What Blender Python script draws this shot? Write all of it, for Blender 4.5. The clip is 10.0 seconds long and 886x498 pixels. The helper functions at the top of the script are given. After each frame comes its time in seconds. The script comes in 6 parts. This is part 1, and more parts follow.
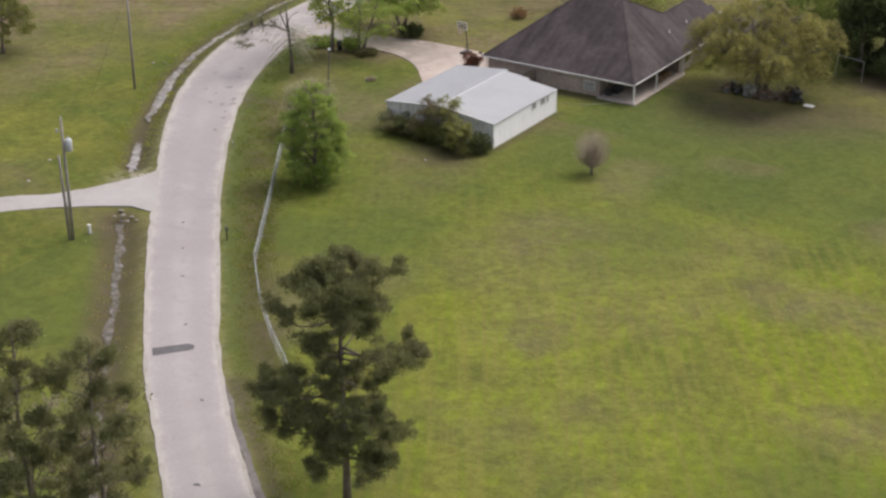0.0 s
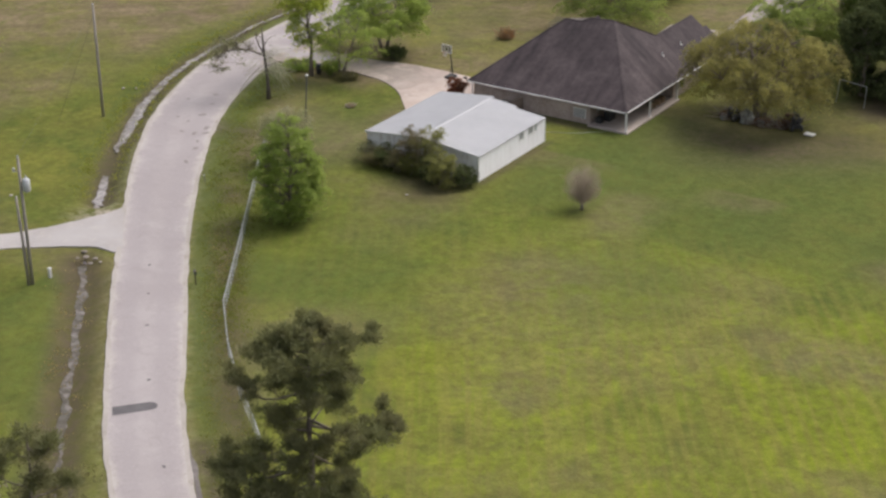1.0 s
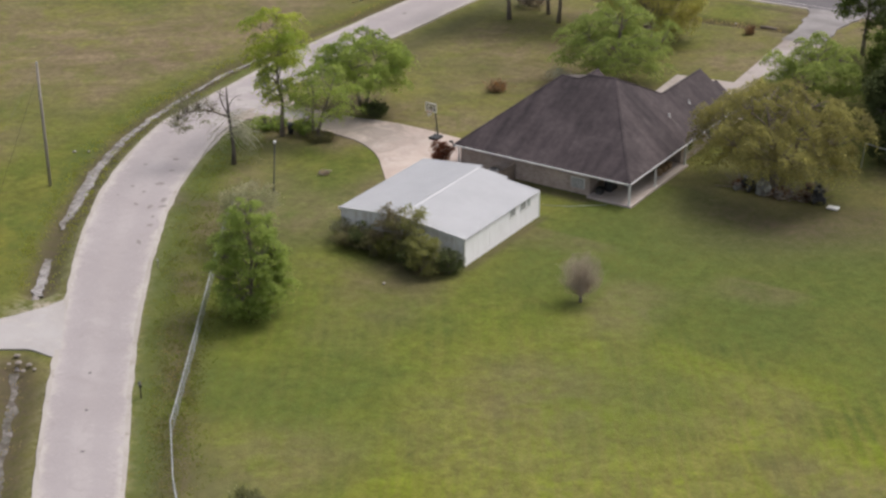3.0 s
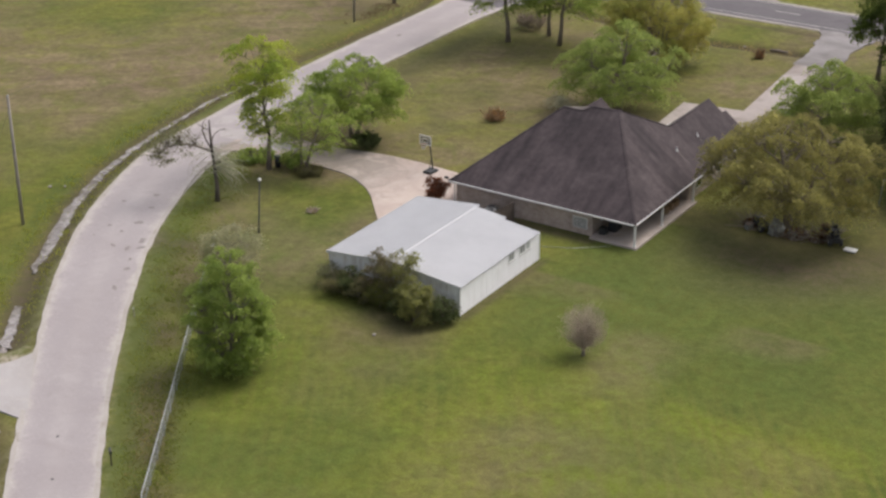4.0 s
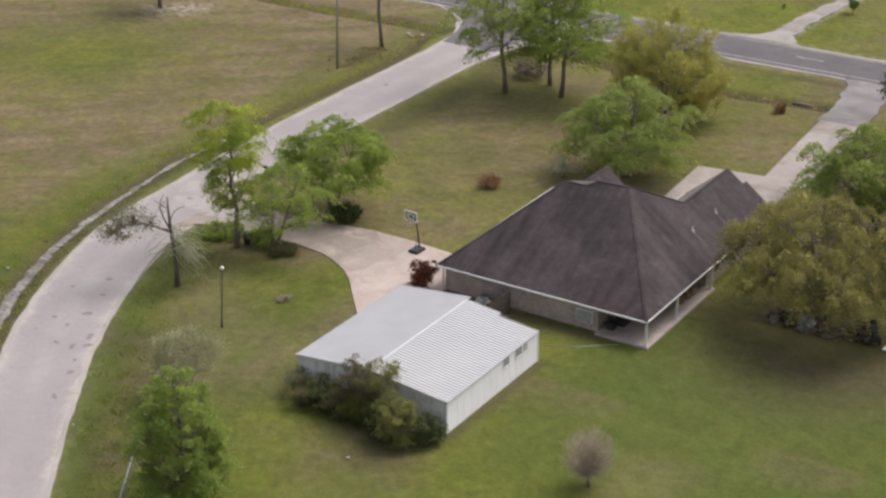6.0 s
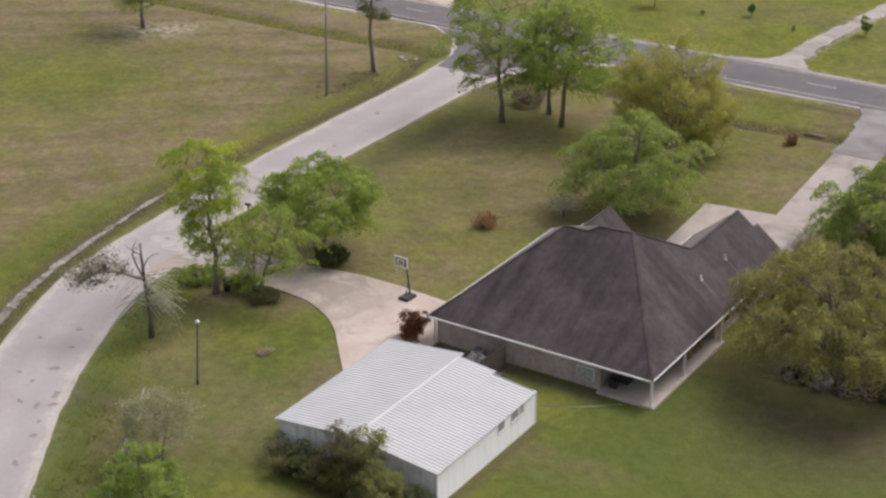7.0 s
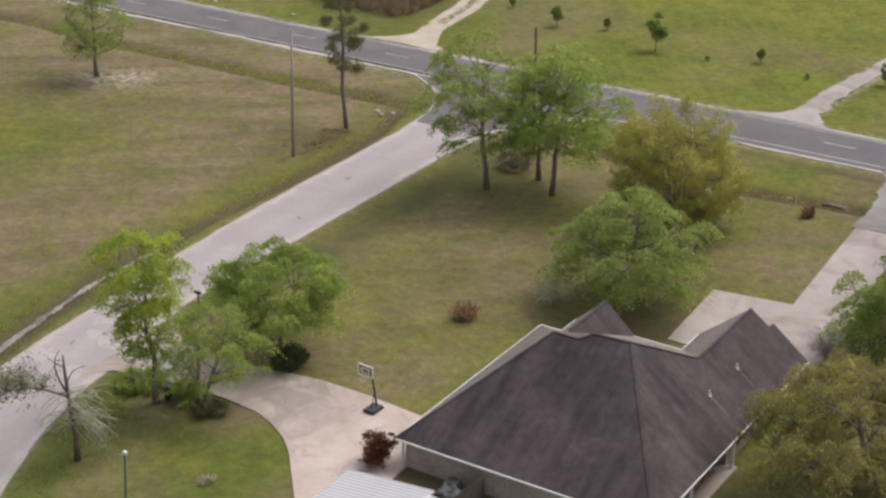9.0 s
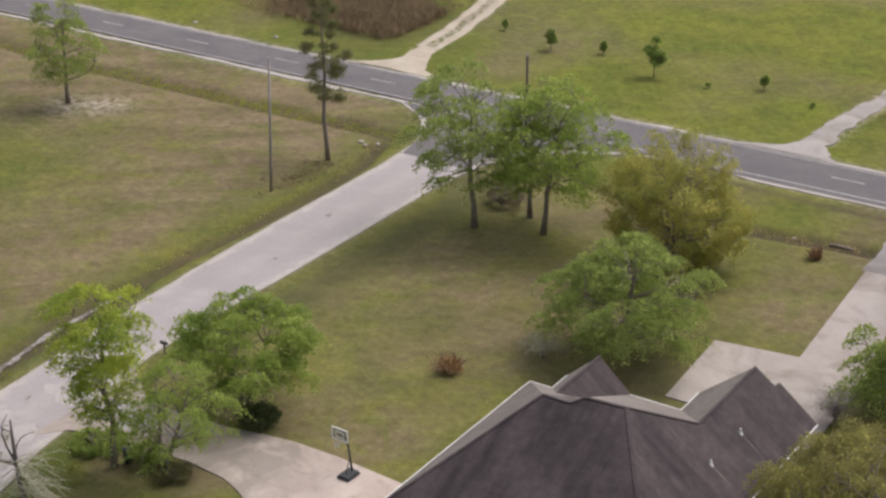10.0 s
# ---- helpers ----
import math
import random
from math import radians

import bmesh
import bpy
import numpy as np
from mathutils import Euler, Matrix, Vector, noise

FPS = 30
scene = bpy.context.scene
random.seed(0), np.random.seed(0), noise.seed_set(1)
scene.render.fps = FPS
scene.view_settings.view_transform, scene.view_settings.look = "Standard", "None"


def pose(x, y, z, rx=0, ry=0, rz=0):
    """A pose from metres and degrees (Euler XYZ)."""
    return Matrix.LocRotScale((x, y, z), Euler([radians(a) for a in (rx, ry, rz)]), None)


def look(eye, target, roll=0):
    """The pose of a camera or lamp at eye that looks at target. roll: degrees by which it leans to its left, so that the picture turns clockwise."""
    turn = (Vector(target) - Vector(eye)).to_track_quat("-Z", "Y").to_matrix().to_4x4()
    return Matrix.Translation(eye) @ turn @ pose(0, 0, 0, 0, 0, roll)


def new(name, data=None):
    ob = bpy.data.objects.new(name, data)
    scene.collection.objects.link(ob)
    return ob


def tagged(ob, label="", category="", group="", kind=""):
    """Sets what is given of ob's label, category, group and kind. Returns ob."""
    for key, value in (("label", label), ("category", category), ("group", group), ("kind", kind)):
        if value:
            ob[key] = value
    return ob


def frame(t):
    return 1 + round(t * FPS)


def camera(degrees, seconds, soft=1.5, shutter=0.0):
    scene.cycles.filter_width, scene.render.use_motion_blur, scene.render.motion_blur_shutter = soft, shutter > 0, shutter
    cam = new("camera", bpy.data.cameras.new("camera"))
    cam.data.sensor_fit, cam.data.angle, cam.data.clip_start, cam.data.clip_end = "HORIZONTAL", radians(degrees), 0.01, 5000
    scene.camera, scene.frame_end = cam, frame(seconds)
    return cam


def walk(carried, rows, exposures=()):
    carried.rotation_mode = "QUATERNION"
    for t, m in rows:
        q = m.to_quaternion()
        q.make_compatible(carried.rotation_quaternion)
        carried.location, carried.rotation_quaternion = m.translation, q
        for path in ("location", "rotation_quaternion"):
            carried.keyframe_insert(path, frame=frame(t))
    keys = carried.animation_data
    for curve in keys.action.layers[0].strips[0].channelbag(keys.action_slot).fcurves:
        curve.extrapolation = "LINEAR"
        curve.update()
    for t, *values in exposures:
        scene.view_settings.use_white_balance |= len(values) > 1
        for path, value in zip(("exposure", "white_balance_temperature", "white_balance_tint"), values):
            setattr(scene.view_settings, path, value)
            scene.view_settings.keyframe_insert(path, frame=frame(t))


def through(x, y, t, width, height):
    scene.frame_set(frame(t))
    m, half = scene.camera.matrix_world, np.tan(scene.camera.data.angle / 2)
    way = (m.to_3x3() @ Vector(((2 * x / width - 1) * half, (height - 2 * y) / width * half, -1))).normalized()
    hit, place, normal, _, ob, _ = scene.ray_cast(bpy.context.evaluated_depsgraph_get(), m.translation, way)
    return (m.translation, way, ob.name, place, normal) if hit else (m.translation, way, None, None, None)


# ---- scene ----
cam = camera(29.39, 10.0, soft=2.6)
PATH = [  # seconds, eye, target, roll
    (0, (71.663, -141.784, 57.333), (21.331, -66.234, 15.394), -0.51),
    (0.5, (69.692, -138.018, 57.292), (19.435, -62.447, 15.302), -0.54),
    (1, (67.640, -134.176, 57.303), (17.714, -58.415, 15.260), -0.54),
    (1.5, (65.508, -130.348, 57.336), (15.712, -54.523, 15.252), -0.56),
    (2, (63.352, -126.518, 57.370), (13.599, -50.672, 15.276), -0.55),
    (2.5, (61.171, -122.644, 57.391), (11.438, -46.797, 15.274), -0.56),
    (4, (54.659, -111.238, 57.326), (4.898, -35.445, 15.144), -0.55),
    (4.5, (52.518, -107.507, 57.263), (2.727, -31.738, 15.074), -0.58),
    (5, (50.326, -103.720, 57.186), (0.541, -27.955, 14.983), -0.53),
    (5.5, (48.287, -99.938, 57.101), (-1.560, -24.202, 14.919), -0.56),
    (7, (41.892, -88.489, 56.829), (-7.971, -12.763, 14.647), -0.48),
    (7.5, (39.884, -84.584, 56.731), (-10.018, -8.886, 14.546), -0.50),
    (8, (37.796, -80.757, 56.615), (-12.055, -5.034, 14.414), -0.45),
    (8.5, (35.863, -76.890, 56.465), (-13.985, -1.139, 14.310), -0.47),
    (9, (34.003, -73.063, 56.258), (-15.848, 2.730, 14.183), -0.46),
    (9.5, (32.133, -69.308, 55.959), (-17.687, 6.555, 13.974), -0.39),
    (10, (30.291, -65.432, 55.525), (-19.577, 10.533, 13.782), -0.31),
]
walk(cam, [(t, look(eye, target, roll)) for t, eye, target, roll in PATH])

# ---- light ----
SUN_FROM = Vector((0.32, 0.72, 1.22)).normalized()
sky_world = bpy.data.worlds.new("sky")
scene.world = sky_world
sky_world.use_nodes = True
wn = sky_world.node_tree.nodes
sky = wn.new("ShaderNodeTexSky")
sky.sky_type, sky.sun_disc = "NISHITA", False
sky.sun_elevation = math.asin(SUN_FROM.z)
sky.sun_rotation = math.atan2(SUN_FROM.x, SUN_FROM.y)
sky.air_density, sky.dust_density, sky.ozone_density = 1.0, 6.0, 1.0
haze = wn.new("ShaderNodeHueSaturation")
haze.inputs["Saturation"].default_value = 0.45
sky_world.node_tree.links.new(sky.outputs[0], haze.inputs["Color"])
sky_world.node_tree.links.new(haze.outputs[0], wn["Background"].inputs[0])
wn["Background"].inputs[1].default_value = 0.216
sun = new("sun", bpy.data.lights.new("sun", "SUN"))
sun.data.energy, sun.data.angle, sun.data.color = 0.83, radians(24), (1.0, 0.935, 0.87)
sun.matrix_world = look(SUN_FROM * 100, (0, 0, 0))
scene.view_settings.exposure = 0.0


# ---- materials ----
def rgb(c):
    return (*c, 1.0)


class Nodes:
    """A small helper to wire a node material."""

    def __init__(self, name):
        self.m = bpy.data.materials.new(name)
        self.m.use_nodes = True
        self.t = self.m.node_tree
        self.t.nodes.clear()
        self.out = self.t.nodes.new("ShaderNodeOutputMaterial")
        self.co = self.t.nodes.new("ShaderNodeTexCoord").outputs["Object"]

    def link(self, a, b):
        self.t.links.new(a, b)

    def noise(self, scale, detail=4.0, rough=0.55, stretch=None, turn=0.0, co=None, warp=0.0):
        n = self.t.nodes.new("ShaderNodeTexNoise")
        n.inputs["Scale"].default_value, n.inputs["Detail"].default_value, n.inputs["Roughness"].default_value = scale, detail, rough
        n.inputs["Distortion"].default_value = warp
        src = co or self.co
        if stretch:
            mp = self.t.nodes.new("ShaderNodeMapping")
            mp.inputs["Rotation"].default_value = (0, 0, radians(turn))
            second = self.t.nodes.new("ShaderNodeMapping")
            second.inputs["Scale"].default_value = stretch
            self.link(src, mp.inputs[0]), self.link(mp.outputs[0], second.inputs[0])
            src = second.outputs[0]
        self.link(src, n.inputs["Vector"])
        return n.outputs["Fac"]

    def ramp(self, value, lo, hi, to_lo=0.0, to_hi=1.0):
        n = self.t.nodes.new("ShaderNodeMapRange")
        n.inputs[1].default_value, n.inputs[2].default_value, n.inputs[3].default_value, n.inputs[4].default_value = lo, hi, to_lo, to_hi
        self.link(value, n.inputs[0])
        return n.outputs[0]

    def mix(self, fac, a, b, blend="MIX"):
        n = self.t.nodes.new("ShaderNodeMix")
        n.data_type, n.blend_type = "RGBA", blend
        for value, socket in ((fac, n.inputs[0]), (a, n.inputs[6]), (b, n.inputs[7])):
            if isinstance(value, (int, float)):
                socket.default_value = value
            elif isinstance(value, tuple):
                socket.default_value = rgb(value)
            else:
                self.link(value, socket)
        return n.outputs[2]

    def math(self, op, a, b):
        n = self.t.nodes.new("ShaderNodeMath")
        n.operation = op
        for value, socket in ((a, n.inputs[0]), (b, n.inputs[1])):
            if isinstance(value, (int, float)):
                socket.default_value = value
            else:
                self.link(value, socket)
        return n.outputs[0]

    def attr(self, name):
        n = self.t.nodes.new("ShaderNodeAttribute")
        n.attribute_name = name
        return n.outputs["Fac"]

    def grey(self, value):
        n = self.t.nodes.new("ShaderNodeCombineColor")
        for k in range(3):
            self.link(value, n.inputs[k])
        return n.outputs[0]

    def finish(self, colour, rough=0.8, metal=0.0, bump=None, depth=0.02, strength=0.5, spec=0.4):
        p = self.t.nodes.new("ShaderNodeBsdfPrincipled")
        if isinstance(colour, tuple):
            p.inputs["Base Color"].default_value = rgb(colour)
        else:
            self.link(colour, p.inputs["Base Color"])
        if isinstance(rough, (int, float)):
            p.inputs["Roughness"].default_value = rough
        else:
            self.link(rough, p.inputs["Roughness"])
        p.inputs["Metallic"].default_value, p.inputs["Specular IOR Level"].default_value = metal, spec
        if bump is not None:
            b = self.t.nodes.new("ShaderNodeBump")
            b.inputs["Strength"].default_value, b.inputs["Distance"].default_value = strength, depth
            self.link(bump, b.inputs["Height"]), self.link(b.outputs[0], p.inputs["Normal"])
        self.link(p.outputs[0], self.out.inputs[0])
        return self.m


def plain(name, a, b, scale=2.0, rough=0.7, metal=0.0, fine=25.0, depth=0.01, spec=0.4):
    """A surface of two tones that drift into each other, with a fine grain over them."""
    n = Nodes(name)
    big, small = n.noise(scale), n.noise(fine, 3)
    tone = n.mix(n.ramp(big, 0.35, 0.65), a, b)
    tone = n.mix(0.35, tone, n.grey(n.ramp(small, 0.3, 0.7, 0.35, 1.0)), "MULTIPLY")
    return n.finish(tone, rough, metal, small, depth, spec=spec)


def leaf_material(name, a, b, c, through=0.68):
    n = Nodes(name)
    geo = n.t.nodes.new("ShaderNodeNewGeometry")
    rnd = geo.outputs["Random Per Island"]
    tone = n.mix(rnd, a, b)
    tone = n.mix(n.ramp(n.noise(0.55, 2), 0.42, 0.66), tone, c)
    d, tr, mx = (n.t.nodes.new("ShaderNodeBsdf" + k) for k in ("Diffuse", "Translucent", "Principled"))
    mixer = n.t.nodes.new("ShaderNodeMixShader")
    mixer.inputs[0].default_value = through
    lit = n.mix(1.0, tone, (1.30, 1.25, 1.0), "MULTIPLY")
    n.link(tone, d.inputs[0]), n.link(lit, tr.inputs[0])
    n.link(d.outputs[0], mixer.inputs[1]), n.link(tr.outputs[0], mixer.inputs[2])
    n.t.nodes.remove(mx)
    n.link(mixer.outputs[0], n.out.inputs[0])
    return n.m


def grass_material():
    n = Nodes("grass")
    lush, dry, mud_shade, gravel, mown = (n.attr(k) for k in ("lush", "dry", "mud_shade", "gravel", "mown"))
    broad, mid, small, fine = n.noise(0.06, 3, warp=0.6), n.noise(0.3, 6, 0.66, warp=0.8), n.noise(1.3, 6, 0.7, warp=0.5), n.noise(7.0, 4, 0.7)
    tone = n.mix(n.ramp(broad, 0.36, 0.64), (0.100, 0.114, 0.020), (0.152, 0.154, 0.026))
    tone = n.mix(n.ramp(n.noise(0.14, 5, 0.62, warp=1.0), 0.42, 0.66, 0.0, 0.8), tone, (0.070, 0.100, 0.014))
    tone = n.mix(n.math("MULTIPLY", mown, n.ramp(n.noise(0.13, 5, 0.62, warp=1.0, stretch=(1, 1, 1), turn=70), 0.34, 0.60, 0.0, 0.9)), tone, (0.168, 0.208, 0.010))
    tone = n.mix(n.ramp(mid, 0.46, 0.70, 0.0, 0.7), tone, (0.082, 0.100, 0.016))
    tone = n.mix(n.ramp(n.noise(0.62, 6, 0.72, warp=0.6), 0.50, 0.70, 0.0, 0.5), tone, (0.182, 0.168, 0.042))
    # mower passes: long faint stripes both ways
    rows = n.noise(1.0, 2, 0.5, (1.7, 0.05, 1.0), -33.0)
    cross = n.noise(1.0, 3, 0.6, (0.06, 0.95, 1.0), -33.0)
    tone = n.mix(n.math("MULTIPLY", mown, n.ramp(rows, 0.45, 0.60, 0.0, 0.55)), tone, (0.178, 0.166, 0.034))
    tone = n.mix(n.math("MULTIPLY", mown, n.ramp(cross, 0.50, 0.70, 0.0, 0.30)), tone, (0.082, 0.102, 0.016))
    tone = n.mix(n.math("MULTIPLY", lush, n.ramp(small, 0.3, 0.65, 0.45, 1.0)), tone, (0.068, 0.098, 0.020))
    tone = n.mix(n.math("MULTIPLY", dry, n.ramp(mid, 0.34, 0.56, 0.3, 1.0)), tone, (0.172, 0.132, 0.082))
    # one dark brown serves the ditch mud and the painted shade
    tone = n.mix(n.math("MULTIPLY", mud_shade, n.ramp(small, 0.3, 0.6, 0.5, 1.0)), tone, (0.080, 0.062, 0.043))
    tone = n.mix(n.math("MULTIPLY", gravel, n.ramp(small, 0.40, 0.56, 0.0, 1.0)), tone, (0.34, 0.295, 0.25))
    tone = n.mix(0.62, tone, n.grey(n.ramp(small, 0.30, 0.70, 0.55, 1.36)), "MULTIPLY")
    streak = n.noise(1.0, 5, 0.65, (0.055, 0.30, 1.0), -38.0, warp=0.5)
    tone = n.mix(n.math("MULTIPLY", dry, 0.75), tone, n.grey(n.ramp(streak, 0.32, 0.68, 0.70, 1.30)), "MULTIPLY")
    tone = n.mix(0.5, tone, n.grey(n.ramp(n.noise(0.42, 5, 0.7, warp=1.2), 0.3, 0.7, 0.70, 1.26)), "MULTIPLY")
    tone = n.mix(0.4, tone, n.grey(n.ramp(fine, 0.28, 0.72, 0.5, 1.45)), "MULTIPLY")
    tone = n.mix(0.10, tone, (0.120, 0.100, 0.070))
    tone = n.mix(1.0, tone, (0.965, 0.955, 0.945), "MULTIPLY")
    return n.finish(tone, 0.95, 0.0, n.math("ADD", small, fine), 0.08, 0.6, 0.1)


def road_material(name, a, b, patch, worn=1.0):
    n = Nodes(name)
    broad, mid, fine = n.noise(0.22, 5, 0.6, warp=0.6), n.noise(0.8, 6, 0.68, warp=0.8), n.noise(14.0, 3)
    stain = n.noise(0.2, 5, 0.6, warp=1.0)
    tone = n.mix(n.ramp(broad, 0.35, 0.65), a, b)
    tone = n.mix(n.ramp(mid, 0.54, 0.72, 0.0, 0.7 if worn <= 1.5 else 0.3), tone, patch)
    tone = n.mix(n.ramp(stain, 0.50, 0.68, 0.0, 0.8 * (worn - 1) if worn > 1 else 0.15), tone, patch)
    tone = n.mix(0.35, tone, n.grey(n.ramp(fine, 0.3, 0.7, 0.6, 1.1)), "MULTIPLY")
    return n.finish(tone, 0.93, 0.0, fine, 0.01, 0.4, 0.2)


def chip_seal_material():
    """Pale chip seal: greyer along the wheel tracks, bleached and gritty towards the edges."""
    n = Nodes("pale chip seal")
    ride = n.attr("ride")
    broad, mid, grit, fine = n.noise(0.16, 5, 0.6, warp=0.8), n.noise(0.8, 6, 0.7, warp=0.8), n.noise(3.2, 5, 0.72), n.noise(14.0, 3)
    wander = n.math("ADD", ride, n.ramp(n.noise(0.55, 4, 0.65), 0.3, 0.7, -0.14, 0.14))
    tone = n.mix(n.ramp(broad, 0.35, 0.65), (0.305, 0.270, 0.272), (0.360, 0.324, 0.326))
    track = n.math("SUBTRACT", n.ramp(wander, 0.12, 0.34), n.ramp(wander, 0.58, 0.80))
    tone = n.mix(n.math("MULTIPLY", track, 0.45), tone, (0.285, 0.254, 0.260))
    tone = n.mix(n.ramp(mid, 0.54, 0.70, 0.0, 0.5), tone, (0.262, 0.232, 0.228))
    tone = n.mix(n.ramp(wander, 0.80, 0.99, 0.0, 0.85), tone, (0.425, 0.385, 0.362))
    tone = n.mix(n.ramp(grit, 0.58, 0.72, 0.0, 0.45), tone, (0.44, 0.41, 0.40))
    tone = n.mix(n.math("MULTIPLY", n.ramp(wander, 0.5, 0.95, 0.1, 1.0), n.ramp(grit, 0.44, 0.32, 0.0, 0.6)), tone, (0.21, 0.182, 0.172))
    tone = n.mix(0.35, tone, n.grey(n.ramp(fine, 0.3, 0.7, 0.6, 1.1)), "MULTIPLY")
    return n.finish(tone, 0.93, 0.0, fine, 0.01, 0.4, 0.2)


def brick_material():
    n = Nodes("brick")
    mp = n.t.nodes.new("ShaderNodeMapping")
    sep, comb = n.t.nodes.new("ShaderNodeSeparateXYZ"), n.t.nodes.new("ShaderNodeCombineXYZ")
    n.link(n.co, sep.inputs[0])
    n.link(n.math("ADD", sep.outputs[0], sep.outputs[1]), comb.inputs[0]), n.link(sep.outputs[2], comb.inputs[1])
    b = n.t.nodes.new("ShaderNodeTexBrick")
    n.link(comb.outputs[0], b.inputs[0])
    n.t.nodes.remove(mp)
    b.inputs["Color1"].default_value, b.inputs["Color2"].default_value, b.inputs["Mortar"].default_value = rgb((0.19, 0.135, 0.115)), rgb((0.37, 0.285, 0.25)), rgb((0.35, 0.31, 0.285))
    b.inputs["Scale"].default_value, b.inputs["Mortar Size"].default_value = 1.0, 0.012
    b.inputs["Brick Width"].default_value, b.inputs["Row Height"].default_value = 0.21, 0.075
    tone = n.mix(n.ramp(n.noise(1.1, 6, 0.7), 0.44, 0.64, 0.0, 0.55), b.outputs["Color"], (0.46, 0.39, 0.35))
    return n.finish(tone, 0.9, 0.0, b.outputs["Fac"], -0.01)


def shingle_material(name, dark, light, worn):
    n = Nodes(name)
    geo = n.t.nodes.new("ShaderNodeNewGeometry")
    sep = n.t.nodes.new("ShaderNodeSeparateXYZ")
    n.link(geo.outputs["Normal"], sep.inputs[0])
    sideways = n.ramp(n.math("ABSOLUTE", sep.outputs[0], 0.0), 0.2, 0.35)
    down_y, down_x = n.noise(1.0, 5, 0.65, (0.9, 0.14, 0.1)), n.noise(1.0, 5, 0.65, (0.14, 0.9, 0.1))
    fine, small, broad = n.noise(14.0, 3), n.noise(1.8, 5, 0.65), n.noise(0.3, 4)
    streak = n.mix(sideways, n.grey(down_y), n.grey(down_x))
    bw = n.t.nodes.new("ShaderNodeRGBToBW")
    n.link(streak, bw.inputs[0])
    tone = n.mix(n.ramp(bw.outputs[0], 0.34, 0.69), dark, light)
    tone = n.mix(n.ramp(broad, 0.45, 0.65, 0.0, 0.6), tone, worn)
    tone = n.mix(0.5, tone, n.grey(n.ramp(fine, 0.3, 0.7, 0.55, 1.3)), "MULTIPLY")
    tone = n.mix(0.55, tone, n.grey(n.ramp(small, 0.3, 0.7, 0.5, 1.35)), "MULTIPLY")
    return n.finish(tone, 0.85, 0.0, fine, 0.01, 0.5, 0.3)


def worn_siding(name, white, amount):
    """White sheet metal with rust and dirt that runs down it."""
    n = Nodes(name)
    runs, blot, fine = n.noise(1.0, 5, 0.65, (2.2, 2.2, 0.35)), n.noise(0.7, 4, 0.6), n.noise(25.0, 3)
    tone = n.mix(n.ramp(runs, 0.46, 0.66, 0.0, 0.55 * amount), white, (0.42, 0.36, 0.31))
    tone = n.mix(n.ramp(blot, 0.5, 0.7, 0.0, 0.6 * amount), tone, (0.36, 0.33, 0.30))
    return n.finish(tone, 0.6, 0.0, fine, 0.004)


def drive_material():
    """Poured concrete with blotchy stains, darkest at the road end."""
    n = Nodes("stained driveway concrete")
    sep = n.t.nodes.new("ShaderNodeSeparateXYZ")
    n.link(n.co, sep.inputs[0])
    broad, mid, fine, pores = n.noise(0.24, 5, 0.62, warp=1.1), n.noise(0.7, 6, 0.7, warp=0.9), n.noise(2.4, 5, 0.7), n.noise(16.0, 3)
    tone = n.mix(n.ramp(broad, 0.36, 0.62), (0.49, 0.412, 0.372), (0.405, 0.328, 0.292))
    tone = n.mix(n.ramp(mid, 0.52, 0.68, 0.0, 0.65), tone, (0.29, 0.235, 0.21))
    road_end = n.math("MULTIPLY", n.ramp(sep.outputs[0], -21.5, -27.0), n.ramp(n.noise(0.32, 5, 0.65, warp=1.2), 0.34, 0.58, 0.15, 1.0))
    tone = n.mix(n.math("MULTIPLY", road_end, 0.78), tone, (0.205, 0.178, 0.162))
    tone = n.mix(n.ramp(fine, 0.56, 0.74, 0.0, 0.35), tone, (0.25, 0.21, 0.19))
    tone = n.mix(0.3, tone, n.grey(n.ramp(pores, 0.3, 0.7, 0.6, 1.1)), "MULTIPLY")
    return n.finish(tone, 0.92, 0.0, pores, 0.01, 0.4, 0.2)


def glass_material():
    n = Nodes("window glass")
    return n.finish((0.02, 0.025, 0.03), 0.08, 0.0, None, spec=0.8)


def water_material():
    n = Nodes("ditch water")
    p, silt = n.noise(1.1, 4), n.noise(0.55, 5, 0.68, warp=1.0)
    # pale tones stand in for the sky reflected in the water
    tone = n.mix(n.ramp(p, 0.42, 0.58), (0.15, 0.125, 0.108), (0.27, 0.240, 0.228))
    tone = n.mix(n.ramp(silt, 0.47, 0.60, 0.0, 0.95), tone, (0.072, 0.060, 0.044))
    return n.finish(tone, n.ramp(silt, 0.45, 0.6, 0.20, 0.85), 0.0, n.noise(6.0, 2), 0.004, 0.2, 0.9)


def mud_water_material():
    n = Nodes("muddy ditch water")
    p, silt = n.noise(1.6, 5, 0.65), n.noise(0.45, 5, 0.68, warp=1.2)
    # the paler tone carries the sky's reflection on the trickle
    tone = n.mix(n.ramp(p, 0.44, 0.62), (0.085, 0.070, 0.054), (0.185, 0.160, 0.148))
    tone = n.mix(n.ramp(silt, 0.44, 0.58, 0.0, 0.95), tone, (0.066, 0.056, 0.040))
    return n.finish(tone, n.ramp(p, 0.4, 0.6, 0.8, 0.35), 0.0, p, 0.02, 0.3, 0.5)


MUD_WATER = mud_water_material()


